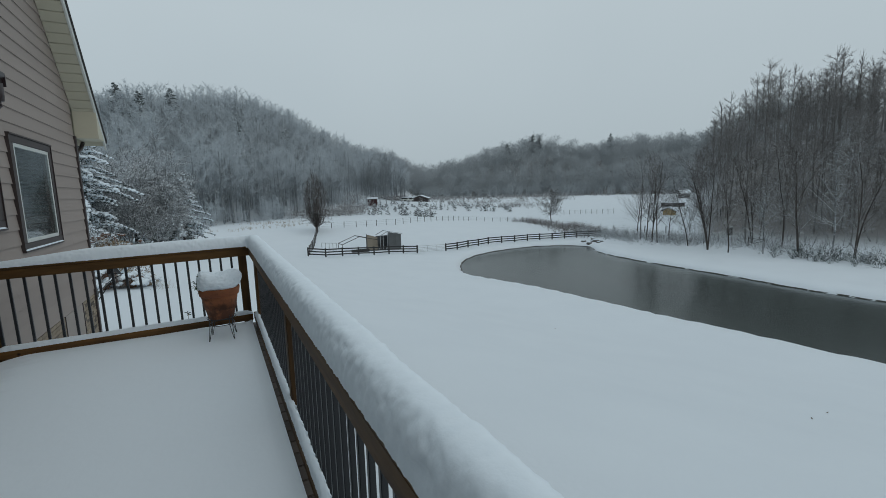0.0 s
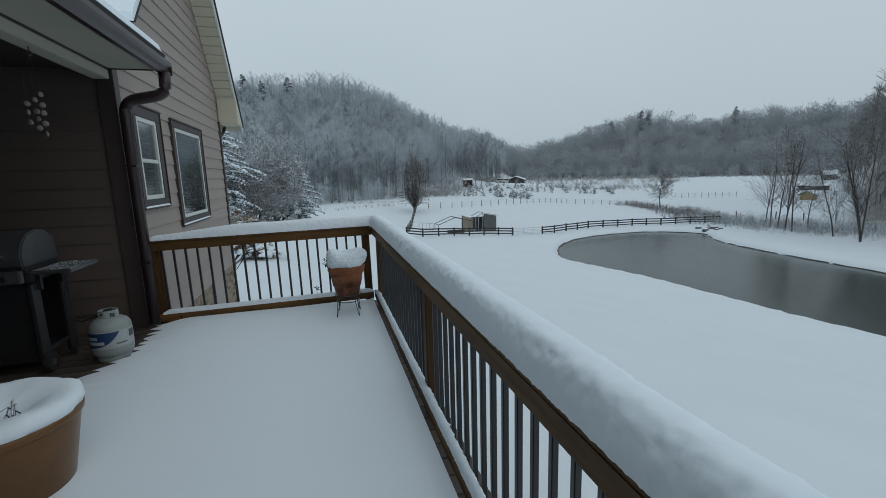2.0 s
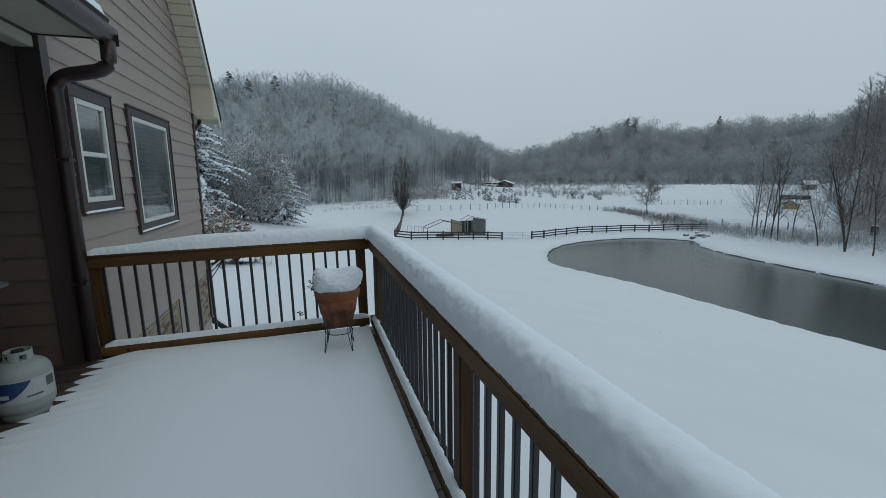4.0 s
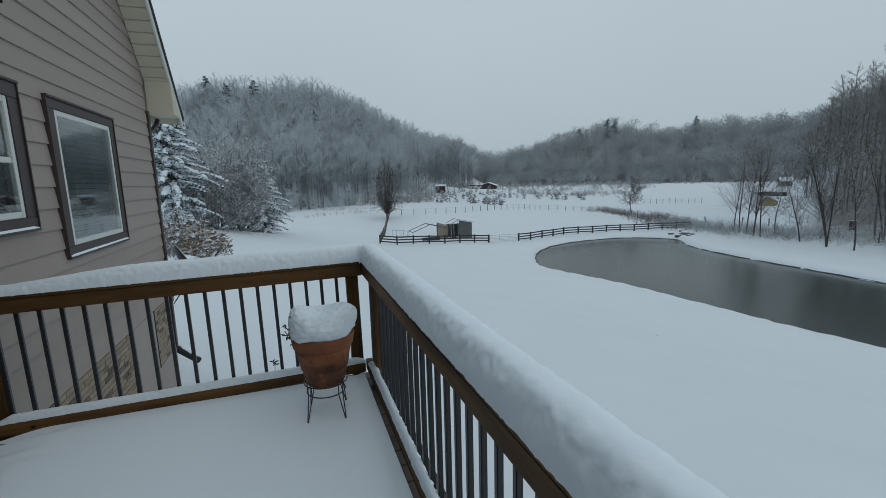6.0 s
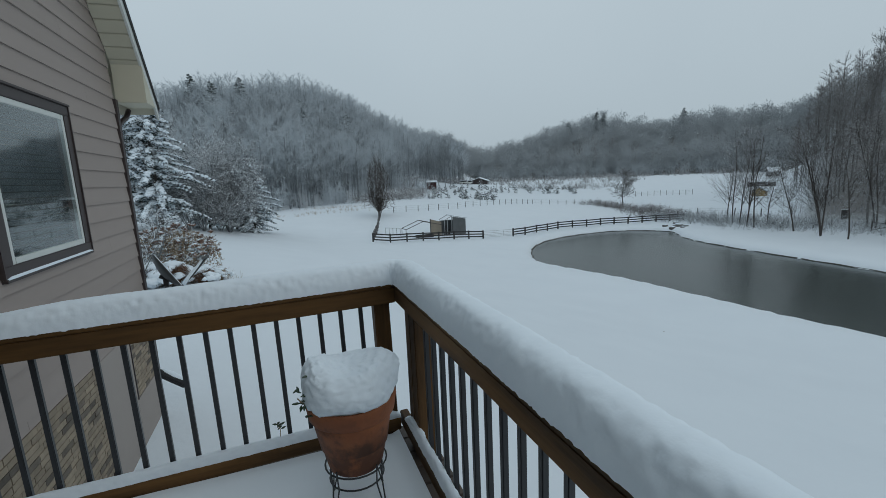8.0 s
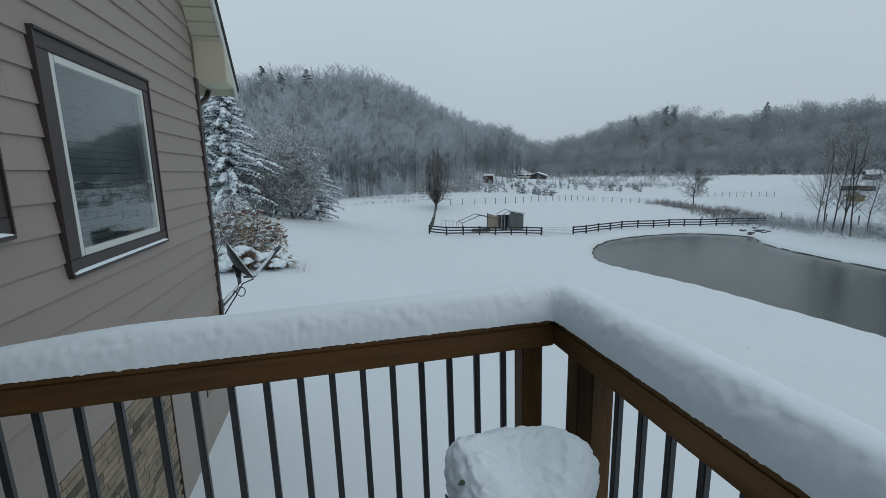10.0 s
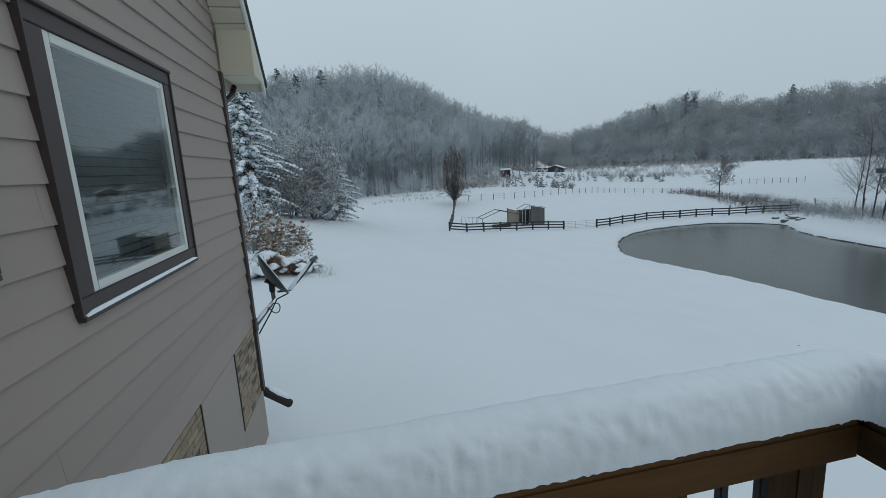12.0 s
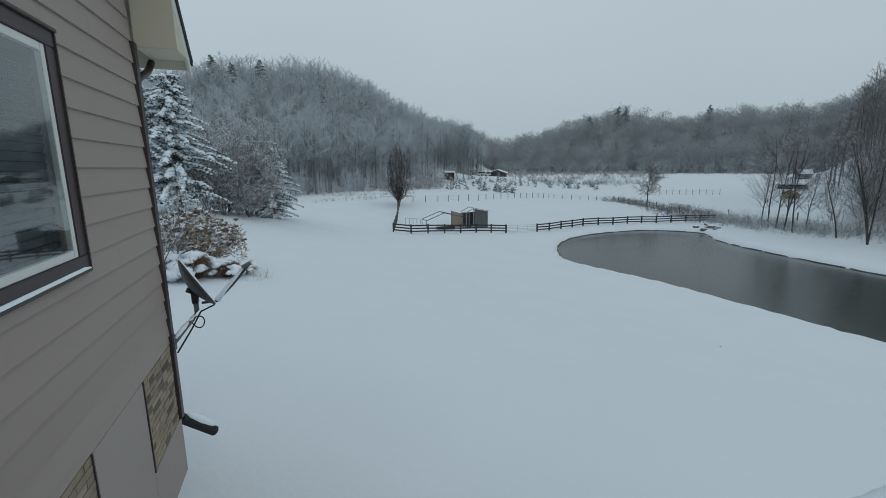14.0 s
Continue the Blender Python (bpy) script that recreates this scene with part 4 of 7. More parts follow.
solid("wall_north", bm, M_SIDING, "plain taupe sided wall of the house", "wall", "structure")
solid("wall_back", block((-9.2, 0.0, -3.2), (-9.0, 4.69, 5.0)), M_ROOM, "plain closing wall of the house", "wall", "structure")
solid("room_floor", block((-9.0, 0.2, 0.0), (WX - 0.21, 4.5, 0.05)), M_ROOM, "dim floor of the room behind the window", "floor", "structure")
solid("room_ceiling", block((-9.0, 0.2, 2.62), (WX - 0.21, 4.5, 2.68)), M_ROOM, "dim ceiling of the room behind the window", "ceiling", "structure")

# Siding here takes the darker copy that carries the porch shade.
porch_wall = thing("wall_south", (-2.6, 0, 0), "taupe lap-sided porch end wall with shade in its colour", "wall", kind="structure")
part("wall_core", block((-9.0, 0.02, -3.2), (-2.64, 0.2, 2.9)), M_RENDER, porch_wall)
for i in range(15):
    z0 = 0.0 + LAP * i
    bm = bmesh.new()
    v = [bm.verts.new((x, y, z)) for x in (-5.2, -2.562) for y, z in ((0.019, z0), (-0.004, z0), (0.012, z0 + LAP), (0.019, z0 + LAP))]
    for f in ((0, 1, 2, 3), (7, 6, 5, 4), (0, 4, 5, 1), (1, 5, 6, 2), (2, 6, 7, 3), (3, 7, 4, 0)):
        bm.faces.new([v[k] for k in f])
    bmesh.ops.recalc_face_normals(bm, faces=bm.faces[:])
    part("siding_board", bm, M_SIDING_SHADED, porch_wall)
# Unseen walls added to close the porch, dark to cut light bounced inside.
solid("wall_porch", block((-5.4, -9.1, -3.2), (-5.2, 0.0, 3.7)), M_BROWN, "unseen plain porch back wall, dark brown to cut bounced light", "wall", "structure")
solid("wall_behind", block((-5.2, -9.1, -3.2), (0.5, -8.91, 3.7)), M_BROWN, "unseen plain wall closing the deck, dark brown to cut bounced light", "wall", "structure")


def window(name, cas, opn, label, double):
    """Dark casing, white vinyl frame, real panes, sill and its line of snow."""
    y0, y1, z0, z1 = cas
    a0, a1, b0, b1 = opn
    w = thing(name, (WX, (y0 + y1) / 2, z0), label, "window", kind="structure")
    o = WX + 0.018
    for nm, a, b in (("casing", (y0, b0 - 0.0), (a0, b1)), ("casing", (a1, b0), (y1, b1))):
        part(nm, block((WX - 0.02, a[0], a[1]), (o, b[0], b[1])), M_BROWN, w, bevel=0.004)
    part("casing", block((WX - 0.02, y0, b1 + 0.001), (o + 0.003, y1, z1 - 0.022)), M_BROWN, w, bevel=0.004)
    part("drip_cap", block((WX - 0.02, y0 - 0.012, z1 - 0.021), (o + 0.022, y1 + 0.012, z1)), M_BROWN, w, bevel=0.003)
    part("casing", block((WX - 0.02, y0, z0 + 0.026), (o + 0.003, y1, b0 - 0.001)), M_BROWN, w, bevel=0.004)
    part("window_sill", block((WX - 0.02, y0 - 0.008, z0), (o + 0.016, y1 + 0.008, z0 + 0.025)), M_BROWN, w, bevel=0.003)
    # thin band along the outer edge of the casing
    for ya, yb in ((y0 - 0.013, y0 - 0.001), (y1 + 0.001, y1 + 0.013)):
        part("edge_band", block((WX - 0.02, ya, z0 + 0.026), (o + 0.012, yb, z1 - 0.022)), M_BROWN, w)
    e, fr, bk = 0.050, WX + 0.012, WX - 0.022
    frame_ = part("window_frame", block((bk, a0, b0), (fr, a0 + e, b1)), M_WHITE, w, bevel=0.004)
    for lo_, hi_ in (((a1 - e, b0), (a1, b1)), ((a0 + e + 0.001, b0), (a1 - e - 0.001, b0 + e)), ((a0 + e + 0.001, b1 - e), (a1 - e - 0.001, b1))):
        part("window_frame", block((bk, *lo_), (fr, *hi_)), M_WHITE, w, bevel=0.004)
    panes = [(b0 + e, b1 - e)]
    if double:
        mid = (b0 + b1) / 2 - 0.02
        part("meeting_rail", block((bk - 0.02, a0 + e + 0.001, mid - 0.022), (fr - 0.008, a1 - e - 0.001, mid + 0.022)), M_WHITE, w, bevel=0.004)
        panes = [(b0 + e, mid - 0.023), (mid + 0.023, b1 - e)]
    for k, (pa, pb) in enumerate(panes):
        x_ = WX + 0.010 - 0.018 * k
        ob = part("pane", block((x_ - 0.004, a0 + e + 0.002, pa), (x_, a1 - e - 0.002, pb)), glass, w)
        ob.visible_shadow = False
    return w


window("window_1", WIN_A, OPEN_A, "large fixed window with dark brown casing and white frame", False)
window("window_2", WIN_B, OPEN_B, "double-hung window with dark brown casing and white frame", True)
snow_ridge("sill_snow", [(WX + 0.020, 1.61), (WX + 0.020, 3.13)], 0.945, 0.014, 0.018, "thin line of snow on the window sill", 1.2, step=0.02, rough=0.004, across=11)
snow_ridge("sill_snow", [(WX + 0.020, 0.33), (WX + 0.020, 1.15)], 1.261, 0.014, 0.018, "thin line of snow on the smaller window sill", 1.9, step=0.02, rough=0.004, across=11)
for opn, wide in ((OPEN_A, 0), (OPEN_B, 0)):
    blind = thing("window_blind", (WX - 0.16, (opn[0] + opn[1]) / 2, opn[3]), "lowered grey slatted blind behind the glass", "blind", "blinds in the windows")
    part("head_rail", block((WX - 0.085, opn[0] + 0.004, opn[3] - 0.09), (WX - 0.06, opn[1] - 0.004, opn[3] - 0.0)), M_BLIND, blind)
    z = opn[3] - 0.11
    while z > opn[2] + 0.02:
        bm = bmesh.new()
        v = [bm.verts.new((WX + x, y, z + h)) for y in (opn[0] + 0.004, opn[1] - 0.004) for x, h in ((-0.080, -0.023), (-0.078, -0.023), (-0.066, 0.023), (-0.068, 0.023))]
        for f in ((0, 1, 2, 3), (7, 6, 5, 4), (0, 4, 5, 1), (1, 5, 6, 2), (2, 6, 7, 3), (3, 7, 4, 0)):
            bm.faces.new([v[k] for k in f])
        bmesh.ops.recalc_face_normals(bm, faces=bm.faces[:])
        part("slat", bm, M_BLIND, blind)
        z -= 0.053

# ---- roofs ----
roof = thing("roof", (-2.1, RIDGE_Y, 2.8), "steep shingled gable roof under snow", "roof", kind="structure")


def slope(y_in, y_out, lift0, lift1, x0, x1):
    """A slab of one roof slope between two heights over the roof line."""
    bm = bmesh.new()
    v = [bm.verts.new((x, y, roof_z(y) + h)) for x in (x0, x1) for y, h in ((y_in, lift0), (y_out, lift0), (y_out, lift1), (y_in, lift1))]
    for f in ((0, 1, 2, 3), (7, 6, 5, 4), (0, 4, 5, 1), (1, 5, 6, 2), (2, 6, 7, 3), (3, 7, 4, 0)):
        bm.faces.new([v[k] for k in f])
    bmesh.ops.recalc_face_normals(bm, faces=bm.faces[:])
    return bm


# the near slope dies into the porch roof and has a plain thin edge
part("roof_deck", slope(RIDGE_Y, -0.24, -0.065, -0.045, -9.0, -2.12), M_SIDING, roof)
part("shingles", slope(RIDGE_Y, -0.25, -0.042, -0.022, -9.0, -2.10), M_SHINGLE, roof)
part("roof_snow", slope(RIDGE_Y, -0.26, -0.020, 0.06, -9.0, -2.112), M_SNOW_SOFT, roof, "thick snow")
for out in (EAVE_Y,):
    part("roof_deck", slope(RIDGE_Y, out, -0.16, -0.045, -9.0, -2.135), M_CREAM, roof)
    part("shingles", slope(RIDGE_Y, out + math.copysign(0.03, out - RIDGE_Y), -0.042, -0.012, -9.0, -2.085), M_SHINGLE, roof)
    part("rake_board", slope(RIDGE_Y, out, -0.235, -0.044, -2.133, -2.105), M_WHITE, roof)
    part("drip_edge", slope(RIDGE_Y, out + math.copysign(0.02, out - RIDGE_Y), -0.085, -0.043, -2.103, -2.088), M_SHINGLE, roof)
    part("roof_snow", slope(RIDGE_Y, out + math.copysign(0.04, out - RIDGE_Y), -0.010, 0.10, -9.0, -2.10), M_SNOW_SOFT, roof, "thick snow")
    reach, step_ = abs(out - RIDGE_Y), 0.115
    part("soffit_backing", slope(RIDGE_Y, out - math.copysign(0.4, out - RIDGE_Y), -0.174, -0.162, WX + 0.004, -2.137), M_BROWN, roof)
    y = 0.12
    while y + step_ < reach - 0.42:
        s_ = math.copysign(1, out - RIDGE_Y)
        part("soffit_panel", slope(RIDGE_Y + s_ * (y + 0.016), RIDGE_Y + s_ * (y + step_), -0.225, -0.175, WX + 0.004, -2.136), M_CREAM, roof)
        y += step_
for y_in, y_out in ((4.754, 5.28),):
    bm = bmesh.new()
    v = [bm.verts.new((x, y, z)) for x in (WX - 0.0, -2.106) for y, z in ((y_in, 2.69), (y_out, 2.69), (y_out, roof_z(y_out) - 0.05), (y_in, roof_z(y_in) - 0.17))]
    for f in ((0, 1, 2, 3), (7, 6, 5, 4), (0, 4, 5, 1), (1, 5, 6, 2), (2, 6, 7, 3), (3, 7, 4, 0)):
        bm.faces.new([v[k] for k in f])
    bmesh.ops.recalc_face_normals(bm, faces=bm.faces[:])
    part("eave_box", bm, M_CREAM, roof, "boxed cream eave return", bevel=0.004)
part("eave_gutter", block((-9.0, 5.285, 2.66), (-2.10, 5.39, 2.77)), M_GUTTER, roof, bevel=0.01)

porch = thing("porch_roof", (-2.0, -5, 2.7), "low porch roof with pale ceiling and brown gutter", "roof", kind="structure")
# Ceiling boards coloured dark in place of the shade under the roof.
part("ceiling_board", block((-5.2, -8.9, 2.64), (-2.465, -0.04, 2.68)), M_BROWN, porch, "boards coloured dark for the shade under the roof")
part("soffit", block((-2.462, -8.9, 2.66), (-2.02, -0.02, 2.685)), M_CEIL, porch)
part("soffit_end", block((-2.458, -0.018, 2.650), (-2.022, -0.004, 2.70)), M_BROWN, porch)
part("beam", block((-2.60, -8.9, 2.55), (-2.46, -0.04, 2.638)), M_CEIL, porch, bevel=0.006)
bm = bmesh.new()
v = [bm.verts.new((x, y, z)) for y in (-8.9, -0.02) for x, z in ((-2.0, 2.69), (-5.4, 3.75), (-5.4, 3.9), (-1.95, 2.80))]
for f in ((0, 1, 2, 3), (7, 6, 5, 4), (0, 4, 5, 1), (1, 5, 6, 2), (2, 6, 7, 3), (3, 7, 4, 0)):
    bm.faces.new([v[k] for k in f])
bmesh.ops.recalc_face_normals(bm, faces=bm.faces[:])
part("roof_slab", bm, M_SHINGLE, porch)
bm = bmesh.new()
v = [bm.verts.new((x, y, z)) for y in (-8.9, -0.03) for x, z in ((-1.96, 2.802), (-5.4, 3.905), (-5.4, 4.0), (-2.0, 2.91))]
for f in ((0, 1, 2, 3), (7, 6, 5, 4), (0, 4, 5, 1), (1, 5, 6, 2), (2, 6, 7, 3), (3, 7, 4, 0)):
    bm.faces.new([v[k] for k in f])
bmesh.ops.recalc_face_normals(bm, faces=bm.faces[:])
part("roof_snow", bm, M_SNOW_SOFT, porch, "thick snow", bevel=0.02)
# K-shaped gutter with rolled lip
prof = [(-2.02, 2.615), (-1.975, 2.615), (-1.955, 2.64), (-1.945, 2.68), (-1.925, 2.70), (-1.92, 2.735), (-1.93, 2.74), (-1.94, 2.735), (-1.955, 2.69), (-1.97, 2.645), (-1.985, 2.63), (-2.02, 2.63)]
bm = bmesh.new()
ra = [bm.verts.new((x, -8.89, z)) for x, z in prof]
rb = [bm.verts.new((x, 0.03, z)) for x, z in prof]
for k in range(len(prof)):
    bm.faces.new((ra[k], ra[(k + 1) % len(prof)], rb[(k + 1) % len(prof)], rb[k]))
bmesh.ops.recalc_face_normals(bm, faces=bm.faces[:])
gut = part("gutter", bm, M_GUTTER, porch)
part("end_cap", block((-2.02, 0.030, 2.615), (-1.922, 0.036, 2.738)), M_GUTTER, gut, bevel=0.002)
part("fascia", block((-2.02, -8.89, 2.685), (-2.0, -0.01, 2.79)), M_BROWN, porch)


def downspout(name, path, label, w=0.04):
    """A squarish metal pipe with bent elbows and two straps."""
    t = thing(name, path[-1], label, "downspout")
    soft = []
    pts = [Vector(q) for q in path]
    soft.append(pts[0])
    for a, b, c in zip(pts, pts[1:], pts[2:]):
        k = min(0.13, (b - a).length / 2.1, (c - b).length / 2.1)
        p, q = b + (a - b).normalized() * k, b + (c - b).normalized() * k
        soft += [p.lerp(b, u).lerp(b.lerp(q, u), u) for u in (0.0, 0.2, 0.4, 0.6, 0.8, 1.0)]
    soft.append(pts[-1])
    part("pipe", tube(soft, w, 8), M_GUTTER, t, smooth=True)
    return t


ds = downspout("downspout", [(-1.975, -0.05, 2.63), (-1.978, -0.05, 2.42), (-2.365, -0.045, 2.345), (-2.365, -0.05, 0.05)], "dark brown downspout bent back to the porch corner", 0.056)
for z in (0.7, 1.7):
    part("strap", block((-2.415, -0.1, z), (-2.315, 0.0, z + 0.025)), M_GUTTER, ds)
ds = downspout("downspout", [(-2.45, 5.24, 2.66), (-2.47, 5.16, 2.55), (-2.50, 4.81, 2.40), (-2.50, 4.81, -1.13)], "dark brown downspout at the far house corner", 0.034)
rings = []
bm = bmesh.new()
pts, rad = [], []
for i in range(33):
    t = i / 32
    pts.append((-2.49 + 0.27 * t, 4.84 + 0.20 * t, -1.13 - 0.34 * t))
    rad.append(0.052 + 0.006 * (i % 2))
part("drain_extension", tube(pts, rad, 10, bm), M_RUBBER, ds, "black corrugated drain pipe")
cover = tube([(-2.47 + 0.25 * t, 4.855 + 0.185 * t, -1.085 - 0.315 * t) for t in np.linspace(0.1, 0.97, 12)], [0.02 + 0.03 * math.sin(math.pi * q / 11) ** 0.5 for q in range(12)], 10)
for v in cover.verts:
    v.co += noise.noise_vector(v.co * 25) * 0.008
solid("pipe_snow", cover, M_SNOW_SOFT, "crumbly snow along the top of the drain pipe", "snow", smooth=True)


# ---- things on the deck ----
def lumpy(bm, amp, freq, seed):
    for v in bm.verts:
        n_ = noise.noise_vector(v.co * freq + Vector((seed, seed * 2, 0)))
        v.co += n_ * amp
    return bm


def moved(bm, x, y, z, turn=0.0):
    bm.transform(pose(x, y, z, 0, 0, turn))
    return bm


POT = (-0.335, -0.47)
stand = thing("plant_stand", (*POT, 0.06), "thin black wire plant stand on the snowy deck", "plant stand")
for r_, z in ((0.138, 0.285), (0.122, 0.215)):
    ring = [(POT[0] + r_ * math.cos(a), POT[1] + r_ * math.sin(a), z) for a in np.linspace(0, 2 * math.pi, 28)[:-1]]
    part("ring", tube(ring, 0.004, 6, closed=True), M_BLACK, stand)
for k in range(4):
    a = radians(38 + 90 * k)
    c_, s_ = math.cos(a), math.sin(a)
    for turn in (-0.13, 0.13):
        ct, st = math.cos(a + turn), math.sin(a + turn)
        part("leg", tube([(POT[0] + 0.141 * ct, POT[1] + 0.141 * st, 0.315), (POT[0] + 0.134 * ct, POT[1] + 0.134 * st, 0.22), (POT[0] + 0.172 * c_, POT[1] + 0.172 * s_, 0.03)], 0.0035, 6), M_BLACK, stand)
pot = thing("flower_pot", (*POT, 0.28), "weathered terracotta pot heaped with snow on a wire stand", "flower pot")
part("body", moved(lathe([(0, 0.276), (0.112, 0.274), (0.121, 0.282), (0.134, 0.335), (0.144, 0.385), (0.148, 0.391), (0.150, 0.386), (0.176, 0.525), (0.174, 0.532)], 40, wobble=0.012, seed=3), *POT, 0), M_TERRA, pot, smooth=True)
part("rim", moved(lathe([(0.172, 0.530), (0.184, 0.528), (0.189, 0.535), (0.200, 0.598), (0.197, 0.610), (0.188, 0.608), (0.18, 0.57)], 40, wobble=0.008, seed=5), *POT, 0), M_TERRA, pot, smooth=True)
outline = [(0.174, 0.592), (0.190, 0.612), (0.207, 0.636), (0.215, 0.675), (0.212, 0.72), (0.196, 0.76), (0.172, 0.788), (0.14, 0.80), (0.115, 0.793), (0.06, 0.778), (0, 0.77)]
fine_ = [(a[0] + (b[0] - a[0]) * k / 5, a[1] + (b[1] - a[1]) * k / 5) for a, b in zip(outline, outline[1:]) for k in range(5)] + [outline[-1]]
heap = lathe(fine_, 120)
for v in heap.verts:
    k = float(sm((v.co.z - 0.60) / 0.14))
    a = math.atan2(v.co.y, v.co.x)
    bulge = 1 + 0.05 * math.sin(3 * a + 0.6) * k + 0.03 * math.sin(5 * a + 1) * k
    v.co.x, v.co.y = v.co.x * bulge, v.co.y * bulge
    v.co.z = 0.60 + (v.co.z - 0.60) * (0.84 if v.co.z > 0.60 else 1) + k * 0.020 * math.cos(2 * a) * min(1, math.hypot(v.co.x, v.co.y) / 0.15)
lumpy(heap, 0.014, 8, 2)
lumpy(heap, 0.008, 26, 7)
lumpy(heap, 0.006, 60, 3)
solid("pot_snow", moved(heap, *POT, 0), M_SNOW_SOFT, "tall dome of snow heaped on the flower pot", "snow", smooth=True)
sprig = thing("plant_sprig", (POT[0] - 0.2, POT[1] - 0.02, 0.62), "small green sprig poking from the potted snow", "plant")
rng = random.Random(12)
bm = bmesh.new()
for k in range(26):
    c = Vector((POT[0] - 0.195 + rng.gauss(0, 0.016), POT[1] - 0.05 + rng.gauss(0, 0.026), 0.64 + rng.gauss(0, 0.03)))
    d = Vector((rng.gauss(-0.6, 0.5), rng.gauss(-0.3, 0.6), rng.gauss(0, 0.6))).normalized()
    s_ = d.cross(Vector((0, 0, 1))).normalized() * 0.008
    u_ = d.cross(s_).normalized() * 0.002
    q = [c, c + d * 0.012 + s_, c + d * 0.028, c + d * 0.012 - s_]
    a = [bm.verts.new(w + u_) for w in q]
    b = [bm.verts.new(w - u_) for w in q]
    bm.faces.new(a)
    bm.faces.new(b[::-1])
    for i in range(4):
        bm.faces.new((a[i], b[i], b[(i + 1) % 4], a[(i + 1) % 4]))
part("leaves", bm, M_LEAF, sprig)
part("stem", tube([(POT[0] - 0.17, POT[1] - 0.03, 0.605), (POT[0] - 0.212, POT[1] - 0.05, 0.64), (POT[0] - 0.225, POT[1] - 0.06, 0.665)], 0.003, 5), M_DRY, sprig)

weed = thing("plant_sprig", (-0.672, 0.04, 0.19), "tiny dry sprig standing in the bottom rail snow", "plant")
part("stem", tube([(-0.672, 0.04, 0.185), (-0.668, 0.042, 0.225), (-0.680, 0.04, 0.262)], 0.0022, 5), M_DRY, weed)
for k in range(7):
    c = Vector((-0.675 + rng.gauss(0, 0.012), 0.04 + rng.gauss(0, 0.006), 0.225 + 0.006 * k))
    d = Vector((rng.choice((-1, 1)) * rng.uniform(0.5, 1), rng.gauss(0, 0.4), rng.uniform(0.1, 0.8))).normalized()
    q = tube([c, c + d * 0.014, c + d * 0.03], [0.002, 0.0065, 0.0008], 5)
    part("leaf", q, M_LEAF, weed)

PL = (-2.112, -2.78)
tub = thing("planter_tub", (*PL, 0.0), "large ochre resin planter tub standing in deck snow", "planter")
part("body", moved(lathe([(0, 0.0), (0.225, 0.0), (0.24, 0.015), (0.25, 0.05), (0.303, 0.335), (0.312, 0.392), (0.311, 0.402)], 48, wobble=0.006, seed=9), *PL, 0), M_RESIN, tub, smooth=True)
part("rim", moved(lathe([(0.310, 0.392), (0.320, 0.394), (0.327, 0.403), (0.330, 0.430), (0.324, 0.437), (0.312, 0.432), (0.300, 0.405)], 48), *PL, 0), M_RESIN, tub, smooth=True)
part("foot_ring", moved(lathe([(0.238, 0.002), (0.252, 0.004), (0.258, 0.04), (0.252, 0.055)], 48), *PL, 0), M_RESIN, tub, smooth=True)
cap = lathe([(0.300, 0.408), (0.326, 0.438), (0.335, 0.458), (0.330, 0.486), (0.305, 0.505), (0.27, 0.509), (0.235, 0.506), (0.19, 0.501), (0.14, 0.496), (0.10, 0.491), (0.066, 0.486), (0.03, 0.483), (0, 0.481)], 72)
for v in cap.verts:
    d = (Vector((v.co.x, v.co.y)) - Vector((0.06, 0.0))).length
    v.co.z -= 0.06 * math.exp(-(d / 0.10) ** 2)
lumpy(cap, 0.012, 7, 4)
lumpy(cap, 0.006, 24, 1)
solid("planter_snow", moved(cap, *PL, 0), M_SNOW_SOFT, "rounded snow cap filling the planter tub", "snow", smooth=True)
twigs = thing("dead_plant", (PL[0] + 0.05, PL[1], 0.43), "few dark dead stems lying in the planter snow", "plant")
for k in range(7):
    a = rng.uniform(0, 6.3)
    p0 = Vector((PL[0] + 0.05 + rng.gauss(0, 0.03), PL[1] + rng.gauss(0, 0.03), 0.43))
    p1 = p0 + Vector((math.cos(a) * 0.05, math.sin(a) * 0.05, 0.06))
    part("stem", tube([p0, p1, p1 + Vector((math.cos(a) * 0.05, math.sin(a) * 0.05, -0.012))], 0.0032, 5), M_BARK, twigs)

# gas bottle
TK = (-2.43, -0.85)
tank = thing("gas_cylinder", (*TK, 0.0), "grey-white propane cylinder with a blue label band", "gas cylinder")
part("body", moved(lathe([(0, 0.03), (0.11, 0.033), (0.142, 0.05), (0.153, 0.085), (0.154, 0.12), (0.154, 0.26), (0.148, 0.30), (0.128, 0.335), (0.09, 0.358), (0.04, 0.366), (0, 0.367)], 40), *TK, 0), M_TANK, tank, smooth=True)
part("foot_ring", moved(lathe([(0.118, 0.05), (0.123, 0.045), (0.126, 0.0), (0.12, 0.0), (0.115, 0.045)], 32), *TK, 0), M_TANK, tank, smooth=True)


